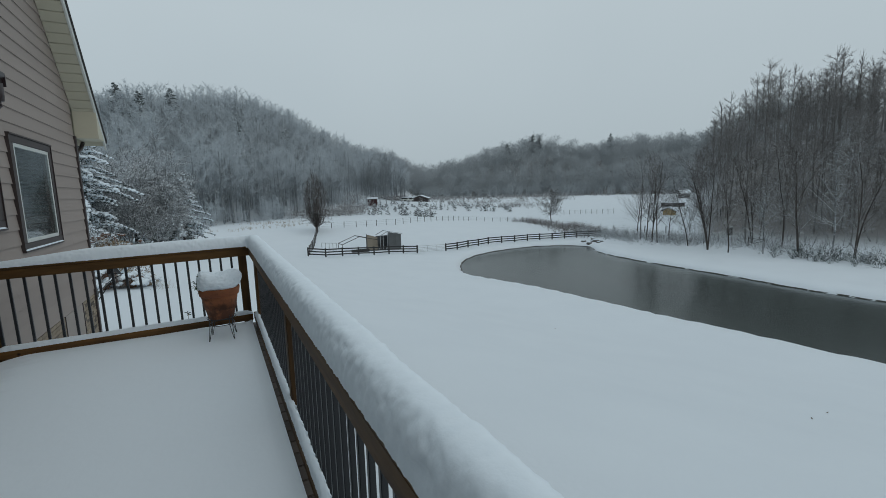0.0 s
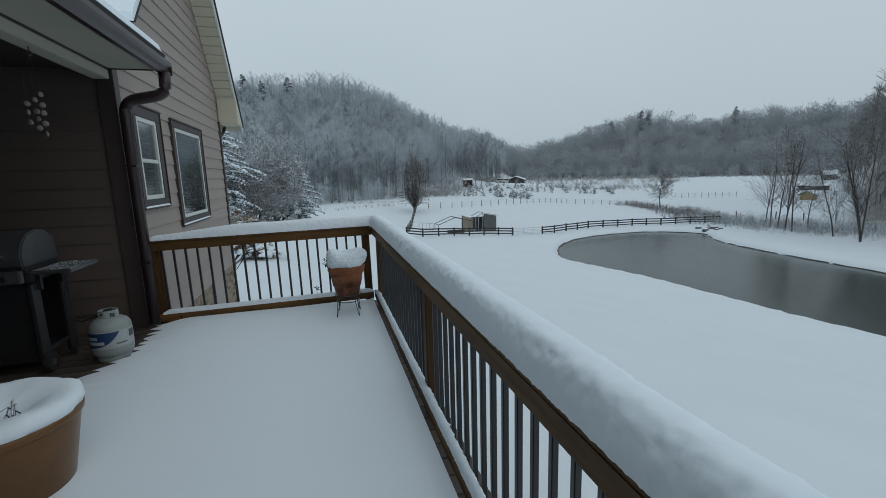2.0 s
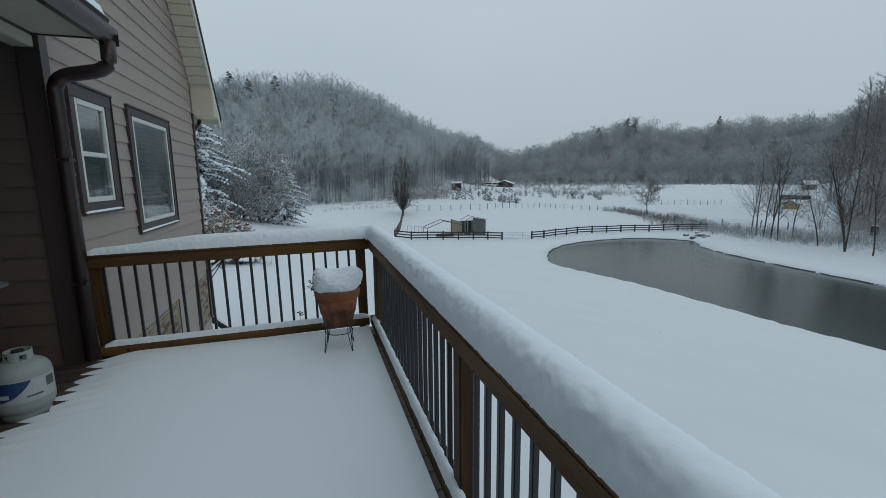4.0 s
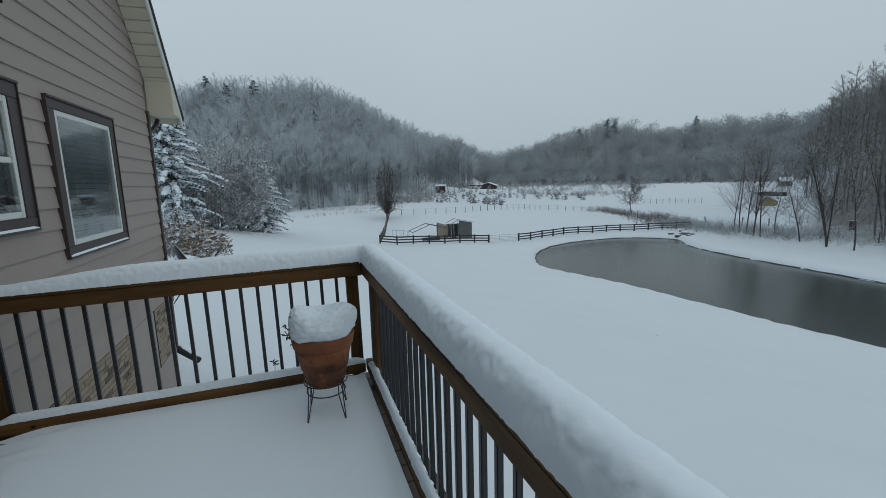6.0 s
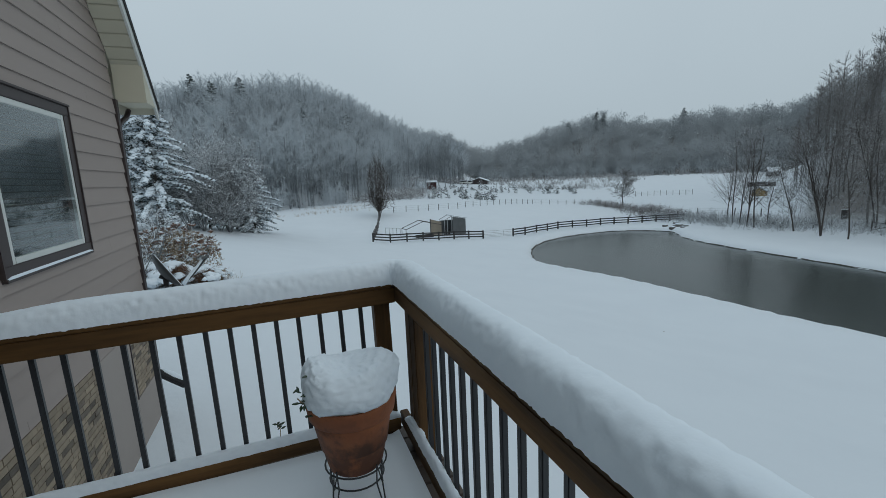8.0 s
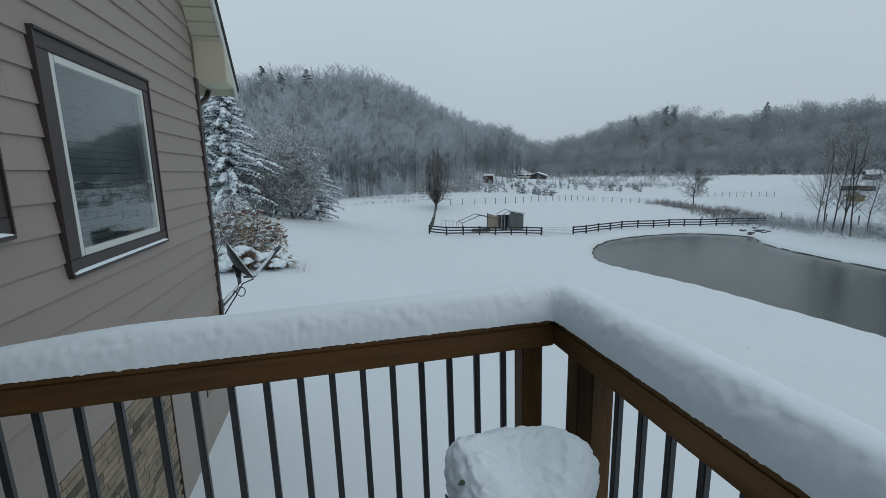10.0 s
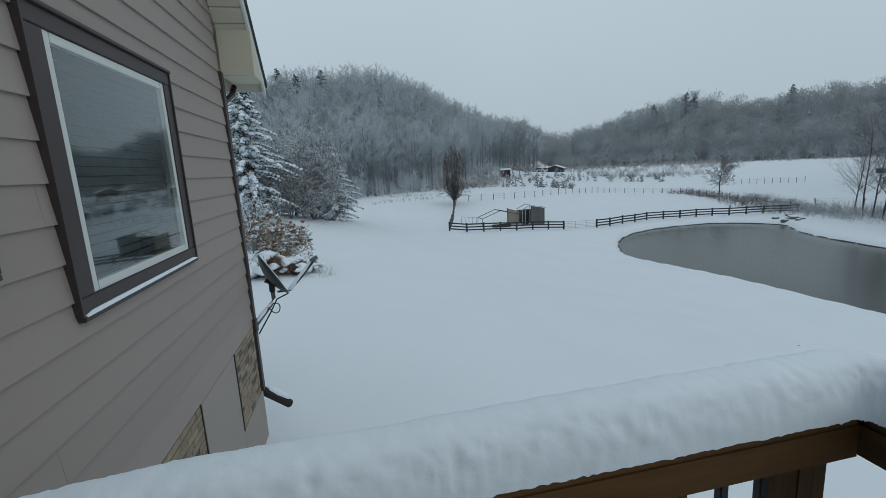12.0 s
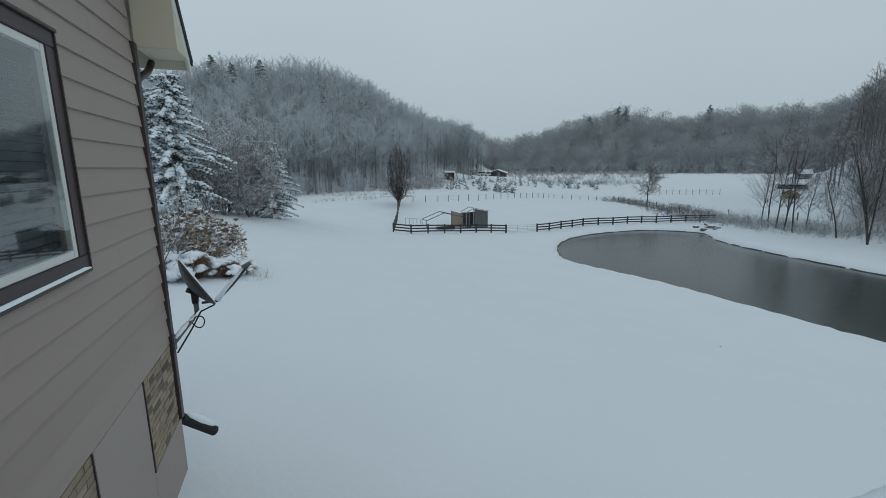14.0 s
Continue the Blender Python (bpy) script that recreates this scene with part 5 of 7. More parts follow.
def wrap(r_, a0, a1, zlo, zhi, steps=18):
    """A thin band round the bottle whose edges follow zlo and zhi."""
    bm = bmesh.new()
    rows = []
    for k in range(steps + 1):
        t = k / steps
        a = radians(a0 + (a1 - a0) * t)
        rows.append([bm.verts.new((TK[0] + q * math.cos(a), TK[1] + q * math.sin(a), z)) for q in (r_, r_ + 0.0015) for z in (zlo(t), zhi(t))])
    for p, q in zip(rows, rows[1:]):
        bm.faces.new((p[2], q[2], q[3], p[3]))
        bm.faces.new((p[0], p[1], q[1], q[0]))
        bm.faces.new((p[1], p[3], q[3], q[1]))
        bm.faces.new((p[0], q[0], q[2], p[2]))
    bmesh.ops.recalc_face_normals(bm, faces=bm.faces[:])
    return bm


lab = part("label", wrap(0.1545, -160, 10, lambda t: 0.125, lambda t: 0.268), M_LABEL, tank, "white wrap label")
part("blue_field", wrap(0.1565, -160, -48, lambda t: 0.135 + 0.122 * t ** 4, lambda t: 0.262), M_BLUE, lab, "blue curved field")
part("lettering_bar", wrap(0.1585, -140, -88, lambda t: 0.165, lambda t: 0.190), M_LABEL, lab)
part("lettering_bar", wrap(0.1585, -140, -106, lambda t: 0.205, lambda t: 0.230), M_LABEL, lab)
part("lettering_bar", wrap(0.1568, -58, -28, lambda t: 0.155, lambda t: 0.166), M_STEEL, lab)
part("lettering_bar", wrap(0.1568, -18, 4, lambda t: 0.19, lambda t: 0.25), M_STEEL, lab)
col = bmesh.new()
for k in range(24):
    a0_, a1_ = 2 * math.pi * k / 24, 2 * math.pi * (k + 1) / 24
    hole = k in (2, 3, 8, 9, 14, 15, 16, 20, 21)
    for z0, z1 in (((0.345, 0.37), (0.405, 0.424)) if hole else ((0.345, 0.424),)):
        q = [(r_ * math.cos(a), r_ * math.sin(a), z) for r_ in (0.066, 0.071) for a, z in ((a0_, z0), (a1_, z0), (a1_, z1), (a0_, z1))]
        v = [col.verts.new((TK[0] + x, TK[1] + y, z)) for x, y, z in q]
        for f in ((3, 2, 1, 0), (4, 5, 6, 7), (0, 1, 5, 4), (1, 2, 6, 5), (2, 3, 7, 6), (3, 0, 4, 7)):
            col.faces.new([v[i] for i in f])
part("collar", col, M_TANK, tank, "cut-out carrying collar")
part("valve", tube([(*TK, 0.36), (*TK, 0.405)], 0.018, 10), M_STEEL, tank)
part("hand_wheel", moved(lathe([(0, 0), (0.03, 0), (0.033, 0.008), (0.03, 0.018), (0, 0.02)], 12), TK[0], TK[1], 0.408), M_RUBBER, tank)
part("gas_hose", tube([(TK[0] - 0.02, TK[1], 0.39), (TK[0] - 0.1, TK[1] - 0.02, 0.375), (TK[0] - 0.2, TK[1] + 0.0, 0.34), (TK[0] - 0.29, TK[1] + 0.03, 0.36), (TK[0] - 0.31, TK[1] + 0.05, 0.6)], 0.008, 7), M_RUBBER, tank, "black rubber hose")

tank.scale = (1.03, 1.03, 1.05)

# barbecue
gr = thing("barbecue_grill", (-3.2, -0.82, 0.0), "dark gas barbecue with side shelf dusted with snow", "grill")
cart = part("cart_panel", block((-3.62, -1.04, 0.10), (-2.88, -1.01, 0.76)), M_CHAR, gr, bevel=0.006)
part("door_handle", tube([(-3.2, -1.045, 0.60), (-3.2, -1.075, 0.60), (-3.2, -1.075, 0.40), (-3.2, -1.045, 0.40)], 0.008, 7), M_STEEL, cart)
for x_ in (-2.86, -3.645):
    for y0_, y1_ in ((-1.08, -0.96), (-0.68, -0.56)):
        part("leg_panel", block((x_, y0_, 0.05), (x_ + 0.03, y1_, 0.76)), M_CHAR, gr, bevel=0.006)
    part("side_rail", block((x_ + 0.004, -0.959, 0.16), (x_ + 0.026, -0.681, 0.20)), M_CHAR, gr)
part("bottom_shelf", block((-3.614, -1.008, 0.16), (-2.862, -0.57, 0.18)), M_CHAR, gr)
part("back_panel", block((-3.614, -0.60, 0.182), (-2.862, -0.58, 0.76)), M_CHAR, gr)
part("firebox", block((-3.62, -1.07, 0.762), (-2.86, -0.57, 0.90)), M_CHAR, gr, bevel=0.015)
part("control_panel", block((-3.62, -1.13, 0.78), (-2.86, -1.075, 0.88)), M_STEEL, gr, bevel=0.008)
for k in range(4):
    part("knob", tube([(-3.5 + 0.18 * k, -1.131, 0.83), (-3.5 + 0.18 * k, -1.16, 0.83)], 0.022, 12), M_CHAR, gr)
hood = bmesh.new()
prof = [(-1.06, 0.902), (-1.075, 0.98), (-1.05, 1.07), (-0.97, 1.15), (-0.85, 1.185), (-0.70, 1.17), (-0.60, 1.10), (-0.57, 0.902)]
e0 = [hood.verts.new((-3.62, y, z)) for y, z in prof]
e1 = [hood.verts.new((-2.86, y, z)) for y, z in prof]
hood.faces.new(e0)
hood.faces.new(e1[::-1])
for k in range(len(prof)):
    hood.faces.new((e0[k], e0[(k + 1) % len(prof)], e1[(k + 1) % len(prof)], e1[k]))
bmesh.ops.recalc_face_normals(hood, faces=hood.faces[:])
hd = part("hood", hood, M_STEEL, gr, "curved steel lid", bevel=0.012)
part("hood_handle", tube([(-3.5, -1.07, 1.0), (-3.5, -1.12, 1.0), (-2.98, -1.12, 1.0), (-2.98, -1.07, 1.0)], 0.012, 8), M_STEEL, hd)
part("side_shelf", block((-2.834, -1.07, 0.835), (-2.545, -0.60, 0.868)), M_STEEL, gr, bevel=0.01)
part("shelf_bracket", block((-2.834, -1.0, 0.70), (-2.80, -0.97, 0.834)), M_CHAR, gr)
part("shelf_bracket", block((-2.834, -0.70, 0.70), (-2.80, -0.67, 0.834)), M_CHAR, gr)
for x_ in (-2.815, -3.66):
    whl = part("wheel", tube([(x_ - 0.02, -1.02, 0.085), (x_ + 0.02, -1.02, 0.085)], 0.085, 24), M_RUBBER, gr, "black ribbed cart wheel", bevel=0.008)
    part("hub", tube([(x_ - 0.024, -1.02, 0.085), (x_ + 0.024, -1.02, 0.085)], 0.03, 12), M_STEEL, whl)
for x_ in (-2.845, -3.63):
    part("foot", block((x_ - 0.02, -0.64, 0.0), (x_ + 0.02, -0.60, 0.049)), M_RUBBER, gr)
rng = random.Random(19)
drift = bmesh.new()
for k in range(260):
    c = Vector((-2.69 + rng.uniform(-0.135, 0.135), -0.835 + rng.uniform(-0.22, 0.22), 0.869))
    r_ = rng.uniform(0.002, 0.0055)
    ring = [drift.verts.new(c + Vector((r_ * math.cos(q), 1.6 * r_ * math.sin(q), 0))) for q in np.linspace(0, 2 * math.pi, 8)[:-1]]
    tip = drift.verts.new(c + Vector((0, 0, 0.4 * r_)))
    for i in range(7):
        drift.faces.new((ring[i], ring[(i + 1) % 7], tip))
    drift.faces.new(ring[::-1])
tagged(solid("shelf_snow", drift, M_SNOW_SOFT, "blown specks of snow on the grill shelf", "snow", smooth=True), kind="stuff")

# wind chime of shells under the beam
chime = thing("wind_chime", (-2.53, -1.15, 2.55), "wind chime of small pale shells on strings", "wind chime")
part("hook", tube([(-2.53, -1.15, 2.552), (-2.53, -1.15, 2.52), (-2.512, -1.15, 2.50), (-2.53, -1.15, 2.485), (-2.545, -1.15, 2.50)], 0.0045, 6), M_STEEL, chime)
rng = random.Random(31)
for k in range(3):
    a = 2.1 * k
    x_, y_ = -2.55 + 0.045 * math.cos(a), -1.15 + 0.06 * math.sin(a)
    low = 1.90 + 0.09 * rng.random()
    st = part("string", tube([(-2.53, -1.15, 2.485), (x_, y_, 2.33), (x_, y_, low)], 0.001, 4), M_CHAR, chime)
    z = 2.22 - 0.09 * rng.random()
    while z > low:
        s_ = bmesh.new()
        bmesh.ops.create_icosphere(s_, subdivisions=2, radius=0.021)
        for v in s_.verts:
            v.co = Vector((v.co.x * 1.05, v.co.y * 0.55, v.co.z * (1.25 if v.co.z > 0 else 0.8)))
        part("shell", moved(s_, x_, y_, z, rng.uniform(0, 180)), M_SHELL, st, smooth=True)
        z -= rng.uniform(0.055, 0.085)

# satellite dish on the house corner
dish = thing("satellite_dish", (-2.43, 4.62, -0.2), "grey satellite dish with snow on its wall bracket", "satellite dish")
C, F = Vector((-2.255, 5.10, 0.317)), Vector((-1.69, 5.16, 0.49))
N_ = Vector((0.83, 0.27, 0.49)).normalized()
sx = N_.cross(Vector((0, 0, 1))).normalized()
sz = sx.cross(N_).normalized()
bm = bmesh.new()
rings = []
for side in (0.0, -0.016):
    for q in range(7):
        r_ = q / 6
        ring = []
        for k in range(32 if q else 1):
            a = 2 * math.pi * k / 32
            ring.append(bm.verts.new(C + sx * (0.235 * r_ * math.cos(a)) + sz * (0.315 * r_ * math.sin(a)) + N_ * (0.09 * r_ * r_ - 0.065 + side)))
        rings.append(ring)
for s_ in (0, 7):
    for q in range(6):
        a, b = rings[s_ + q], rings[s_ + q + 1]
        for k in range(32):
            bm.faces.new(list(dict.fromkeys((a[k % len(a)], a[(k + 1) % len(a)], b[(k + 1) % 32], b[k]))))
for k in range(32):
    bm.faces.new((rings[6][k], rings[6][(k + 1) % 32], rings[13][(k + 1) % 32], rings[13][k]))
bmesh.ops.recalc_face_normals(bm, faces=bm.faces[:])
part("reflector", bm, M_DISH, dish, "dark grey oval reflector", smooth=True)
low = C - sz * 0.305 + N_ * 0.02
BK = C + Vector((-0.015, -0.03, -0.15))
part("feed_arm", tube([C - N_ * 0.08 - sz * 0.22, low + N_ * 0.03, low.lerp(F, 0.5) - Vector((0, 0, 0.02)), F], 0.015, 8), M_DISH, dish)
solid("arm_snow", tube([low + Vector((0.03, 0, 0.03)), low.lerp(F, 0.3) + Vector((0, 0, 0.02)), low.lerp(F, 0.6) + Vector((0, 0, 0.022)), F + Vector((-0.03, 0, 0.02))], [0.034, 0.026, 0.022, 0.012], 10), M_SNOW_SOFT, "ridge of snow along the arm of the dish", "snow", smooth=True)
part("receiver", tube([F - N_ * -0.01, F - N_ * 0.10 + Vector((0, 0, 0.015))], [0.026, 0.021], 12), M_SHED, dish, "grey receiver head")
part("back_bracket", block(BK - Vector((0.032, 0.035, 0.065)), BK + Vector((0.032, 0.035, 0.065))), M_CHAR, dish, bevel=0.006)
part("bracket_arm", tube([BK + Vector((0.0, 0.02, 0.05)), C - N_ * 0.11], 0.03, 8), M_CHAR, dish)
part("mast", tube([BK - Vector((0, 0, 0.05)), BK - Vector((-0.005, 0.01, 0.14)), BK - Vector((0.03, 0.06, 0.22)), (-2.37, 4.86, -0.13), (-2.43, 4.70, -0.20)], 0.027, 9), M_SHED, dish, smooth=True)
solid("mast_snow", tube([BK + Vector((0.0, -0.055, -0.185)), (-2.335, 4.95, -0.075), (-2.37, 4.86, -0.105), (-2.425, 4.72, -0.165)], [0.012, 0.022, 0.026, 0.02], 9), M_SNOW_SOFT, "snow lying along the bent pipe of the dish", "snow", smooth=True)
part("wall_plate", block((-2.432, 4.65, -0.28), (-2.415, 4.74, -0.12)), M_SHED, dish, bevel=0.004)
loop = [(-2.25 + 0.06 * math.cos(a), 5.0 + 0.02 * math.sin(2 * a), -0.10 + 0.065 * math.sin(a)) for a in np.linspace(0, 2 * math.pi, 20)[:-1]]
part("cable_loop", tube(loop, 0.007, 5, closed=True), M_RUBBER, dish)
part("cable", tube([low - Vector((0, 0, 0.02)), (-2.22, 5.03, 0.01), (-2.30, 4.9, -0.14), (-2.42, 4.74, -0.33)], 0.009, 6), M_RUBBER, dish)
top = bmesh.new()
rows_ = []
for q in range(9):
    r_ = q / 8
    rows_.append([top.verts.new(C + sx * (0.238 * r_ * math.cos(a)) + sz * (0.318 * r_ * math.sin(a)) + N_ * (0.085 * r_ * r_ - 0.056 + 0.065 * (1 - r_ ** 4))) for a in np.linspace(0, 2 * math.pi, 25)[:-1]] if q else [top.verts.new(C + N_ * 0.009)])
for a, b in zip(rows_, rows_[1:]):
    for k in range(24):
        top.faces.new(list(dict.fromkeys((a[k % len(a)], a[(k + 1) % len(a)], b[(k + 1) % 24], b[k]))))
bmesh.ops.recalc_face_normals(top, faces=top.faces[:])
solid("dish_snow", top, M_SNOW_SOFT, "snow caught in the hollow of the dish", "snow", smooth=True)


# ---- fences and shelters in the valley ----
def polar(az, r):
    return r * math.sin(radians(az)), r * math.cos(radians(az))


def board_fence(name, pts, label, gap=2.45, high=1.2, rails=(0.32, 0.68, 1.05), mat=M_FENCE):
    """A post and board fence over the ground along pts."""
    t = thing(name, (*pts[0], at(*pts[0])), label, "fence")
    line = []
    for (x0, y0), (x1, y1) in zip(pts, pts[1:]):
        k = max(1, round(math.hypot(x1 - x0, y1 - y0) / gap))
        line += [(x0 + (x1 - x0) * i / k, y0 + (y1 - y0) * i / k) for i in range(k)]
    line.append(pts[-1])
    for x, y in line:
        z = at(x, y)
        part("post", block((x - 0.085, y - 0.085, z - 0.2), (x + 0.085, y + 0.085, z + high)), mat, t, bevel=0.01)
    for (x0, y0), (x1, y1) in zip(line, line[1:]):
        z0, z1 = at(x0, y0), at(x1, y1)
        d = Vector((x1 - x0, y1 - y0, 0)).normalized() * 0.03
        s_ = Vector((-d.y, d.x, 0))
        for h in rails:
            bm = bmesh.new()
            q = [Vector((x, y, z + h + dz)) + s_ * w for x, y, z in ((x0, y0, z0), (x1, y1, z1)) for w in (-3.9, -2.9) for dz in (-0.085, 0.085)]
            v = [bm.verts.new(c_) for c_ in q]
            for f in ((0, 1, 3, 2), (4, 6, 7, 5), (0, 4, 5, 1), (2, 3, 7, 6), (1, 5, 7, 3), (0, 2, 6, 4)):
                bm.faces.new([v[i] for i in f])
            bmesh.ops.recalc_face_normals(bm, faces=bm.faces[:])
            part("board", bm, mat, t)
    return t


def wire_fence(name, pts, label, gap=3.2, high=1.3, lean=0.03, thick=0.085):
    """Round posts with three wires between them."""
    t = thing(name, (*pts[0], at(*pts[0])), label, "fence")
    rng_ = random.Random(len(pts) * 7 + int(pts[0][0]))
    line = []
    for (x0, y0), (x1, y1) in zip(pts, pts[1:]):
        k = max(1, round(math.hypot(x1 - x0, y1 - y0) / gap))
        line += [(x0 + (x1 - x0) * i / k, y0 + (y1 - y0) * i / k) for i in range(k)]
    line.append(pts[-1])
    tops = []
    for x, y in line:
        z = at(x, y)
        h = high * rng_.uniform(0.9, 1.1)
        tops.append((x, y, z))
        part("post", tube([(x, y, z - 0.2), (x + rng_.gauss(0, lean), y + rng_.gauss(0, lean), z + h)], thick, 6), M_POST, t)
    for h in (0.4, 0.8, 1.15):
        part("wire", tube([(x, y, z + h) for x, y, z in tops], 0.012, 3), M_GALV, t)
    return t


FL, GL, GR, FR = (10.1, 53.3), (26.3, 54.3), (30.9, 53.7), (63.0, 52.6)
board_fence("paddock_fence", [FL, GL], "black three-board paddock fence in the snow")
board_fence("paddock_fence", [GR, (40.4, 56.2), (51.2, 55.8), FR], "black three-board paddock fence curving behind the pond")
wire_fence("wire_fence", [FL, (12.2, 61.5), (16.0, 76.0)], "thin wire fence on pale posts running up the slope", gap=2.6)
wire_fence("wire_fence", [(17.2, 80.2), (24.3, 79.2), (33.0, 80.0), (44.0, 85.6), (58.0, 92.0), (75, 91.5)], "thin wire fence on weathered posts across the field", gap=2.3, high=1.15, thick=0.06)
wire_fence("wire_fence", [(75, 91.5), (70, 74), (63.2, 54)], "old wire fence beside the brushy ditch", gap=3.0)
wire_fence("wire_fence", [polar(44.5, 138), polar(50.5, 141)], "pale wire fence in the upper field", gap=1.6, high=1.4, thick=0.05)
wire_fence("wire_fence", [polar(51.5, 93), polar(55, 92), polar(60, 88), polar(66, 90)], "leaning wire fence under the trees", gap=4, lean=0.12)

gate = thing("field_gate", (*GL, at(*GL)), "grey tubular metal field gate, closed", "gate")
zl, zr = at(*GL), at(*GR)
for h in (0.18, 0.36, 0.56, 0.78, 1.05):
    part("bar", tube([(GL[0] + 0.12, GL[1], zl + h), (GR[0] - 0.12, GR[1], zr + h)], 0.024, 6), M_GALV, gate)
for k in (0.03, 0.36, 0.68, 0.97):
    x, y, z = GL[0] + (GR[0] - GL[0]) * k, GL[1] + (GR[1] - GL[1]) * k, zl + (zr - zl) * k
    part("upright", tube([(x, y, z + 0.16), (x, y, z + 1.07)], 0.024, 6), M_GALV, gate)

# open shelter: sheet shed, tan panel, bowed roof tube
SH = (20.3, 60.4)
zs = at(21.5, 60)
shed = thing("animal_shelter", (*SH, zs), "small field shelter of grey sheet metal with tan panel", "shelter")
for k in range(7):
    part("wall_sheet", block((23.55 + 0.30 * k, 59.15 + 0.02 * (k % 2), zs), (23.85 + 0.30 * k, 59.20 + 0.02 * (k % 2), zs + 2.78 - 0.068 * k)), M_SHED, shed)
part("wall_sheet", block((25.66, 59.22, zs), (25.72, 61.4, zs + 2.35)), M_SHED, shed)
# Dark back sheets added to stand in for the shaded inside.
part("back_wall", block((22.25, 61.42, zs), (25.65, 61.48, zs + 2.1)), M_SHED, shed, "back sheets added for the shaded inside")
for nm, pts_, mat_ in (("roof_sheet", ((23.45, 2.90), (25.9, 2.40), (25.9, 2.45), (23.45, 2.95)), M_SHED), ("roof_snow", ((23.45, 2.955), (25.9, 2.455), (25.9, 2.53), (23.45, 3.03)), M_SNOW)):
    bm = bmesh.new()
    v = [bm.verts.new((x, y, zs + z)) for y in (59.0, 61.5) for x, z in pts_]
    for f in ((0, 1, 2, 3), (7, 6, 5, 4), (0, 4, 5, 1), (1, 5, 6, 2), (2, 6, 7, 3), (3, 7, 4, 0)):
        bm.faces.new([v[k] for k in f])
    bmesh.ops.recalc_face_normals(bm, faces=bm.faces[:])
    part(nm, bm, mat_, shed)
bm = bmesh.new()
v = [bm.verts.new((x, y, zs + z)) for y in (60.5, 60.58) for x, z in ((20.5, 0), (22.2, 0), (22.2, 2.0), (20.5, 2.5))]
for f in ((0, 1, 2, 3), (7, 6, 5, 4), (0, 4, 5, 1), (1, 5, 6, 2), (2, 6, 7, 3), (3, 7, 4, 0)):
    bm.faces.new([v[k] for k in f])
bmesh.ops.recalc_face_normals(bm, faces=bm.faces[:])
part("tan_panel", bm, M_TARP, shed, "faded tan board panel")
part("panel_edge", block((20.4, 60.45, zs), (20.5, 60.6, zs + 2.55)), M_POST, shed)
for x_, z in ((22.3, 2.3), (22.75, 2.5), (23.45, 2.88)):
    part("frame_post", tube([(x_, 59.3, zs), (x_, 59.3, zs + z)], 0.05, 6), M_GALV, shed)
for y_ in (59.2, 61.3):
    part("rafter", tube([(22.15, y_, zs + 2.28), (23.48, y_, zs + 2.92)], 0.06, 6), M_GALV, shed)
part("feed_rack", block((22.5, 59.9, zs), (23.4, 60.4, zs + 0.8)), M_FENCE, shed, "dark feed rack", bevel=0.05)
part("feed_rack", block((22.65, 60.0, zs + 0.8), (22.9, 60.3, zs + 1.5)), M_FENCE, shed, "dark feed rack", bevel=0.05)

hoop = thing("carport_frame", (18.6, 60.6, at(18.6, 60.6)), "bare grey tubular carport frame in the snow", "frame")
zc = at(18.6, 60.6)
for dy in (0.0, 2.4):
    part("bow", tube([(16.3, 59.6 + dy, zc - 0.2), (16.3, 59.6 + dy, zc + 1.1), (19.0, 59.6 + dy, zc + 2.12), (22.0, 59.6 + dy, zc + 1.42), (22.0, 59.6 + dy, zc - 0.2)], 0.055, 6), M_POST, hoop)
for x_, z in ((16.3, 1.1), (19.0, 2.12), (22.0, 1.42)):
    part("ridge_tube", tube([(x_, 59.6, zc + z), (x_, 62.0, zc + z)], 0.05, 6), M_POST, hoop)
part("bow", tube([(20.1, 59.6, zc - 0.2), (20.1, 59.6, zc + 1.86)], 0.05, 6), M_POST, hoop)

pen = thing("pen_panels", (13.9, 60.8, at(13.9, 60.8)), "short row of pale pen panels beside the frame", "fence")
for k in range(5):
    x_ = 13.6 + 0.5 * k
    part("pen_post", tube([(x_, 61.3 - 0.25 * k, at(x_, 61) - 0.1), (x_, 61.3 - 0.25 * k, at(x_, 61) + 1.15)], 0.035, 6), M_GALV, pen)
part("pen_rail", tube([(13.6, 61.3, at(13.6, 61.3) + 1.12), (15.6, 60.3, at(15.6, 60.3) + 1.12)], 0.03, 6), M_GALV, pen)
trough = thing("feed_trough", (18.5, 57.6, at(18.5, 57.6)), "low dark feed trough behind the fence", "trough")
zt = at(18.5, 57.6)
for a, b in (((17.2, 57.3, zt), (19.8, 57.36, zt + 0.4)), ((17.2, 57.84, zt), (19.8, 57.9, zt + 0.4)), ((17.2, 57.37, zt), (17.26, 57.83, zt + 0.4)), ((19.74, 57.37, zt), (19.8, 57.83, zt + 0.4)), ((17.27, 57.37, zt), (19.73, 57.83, zt + 0.08))):
    part("trough_board", block(a, b), M_FENCE, trough, bevel=0.01)


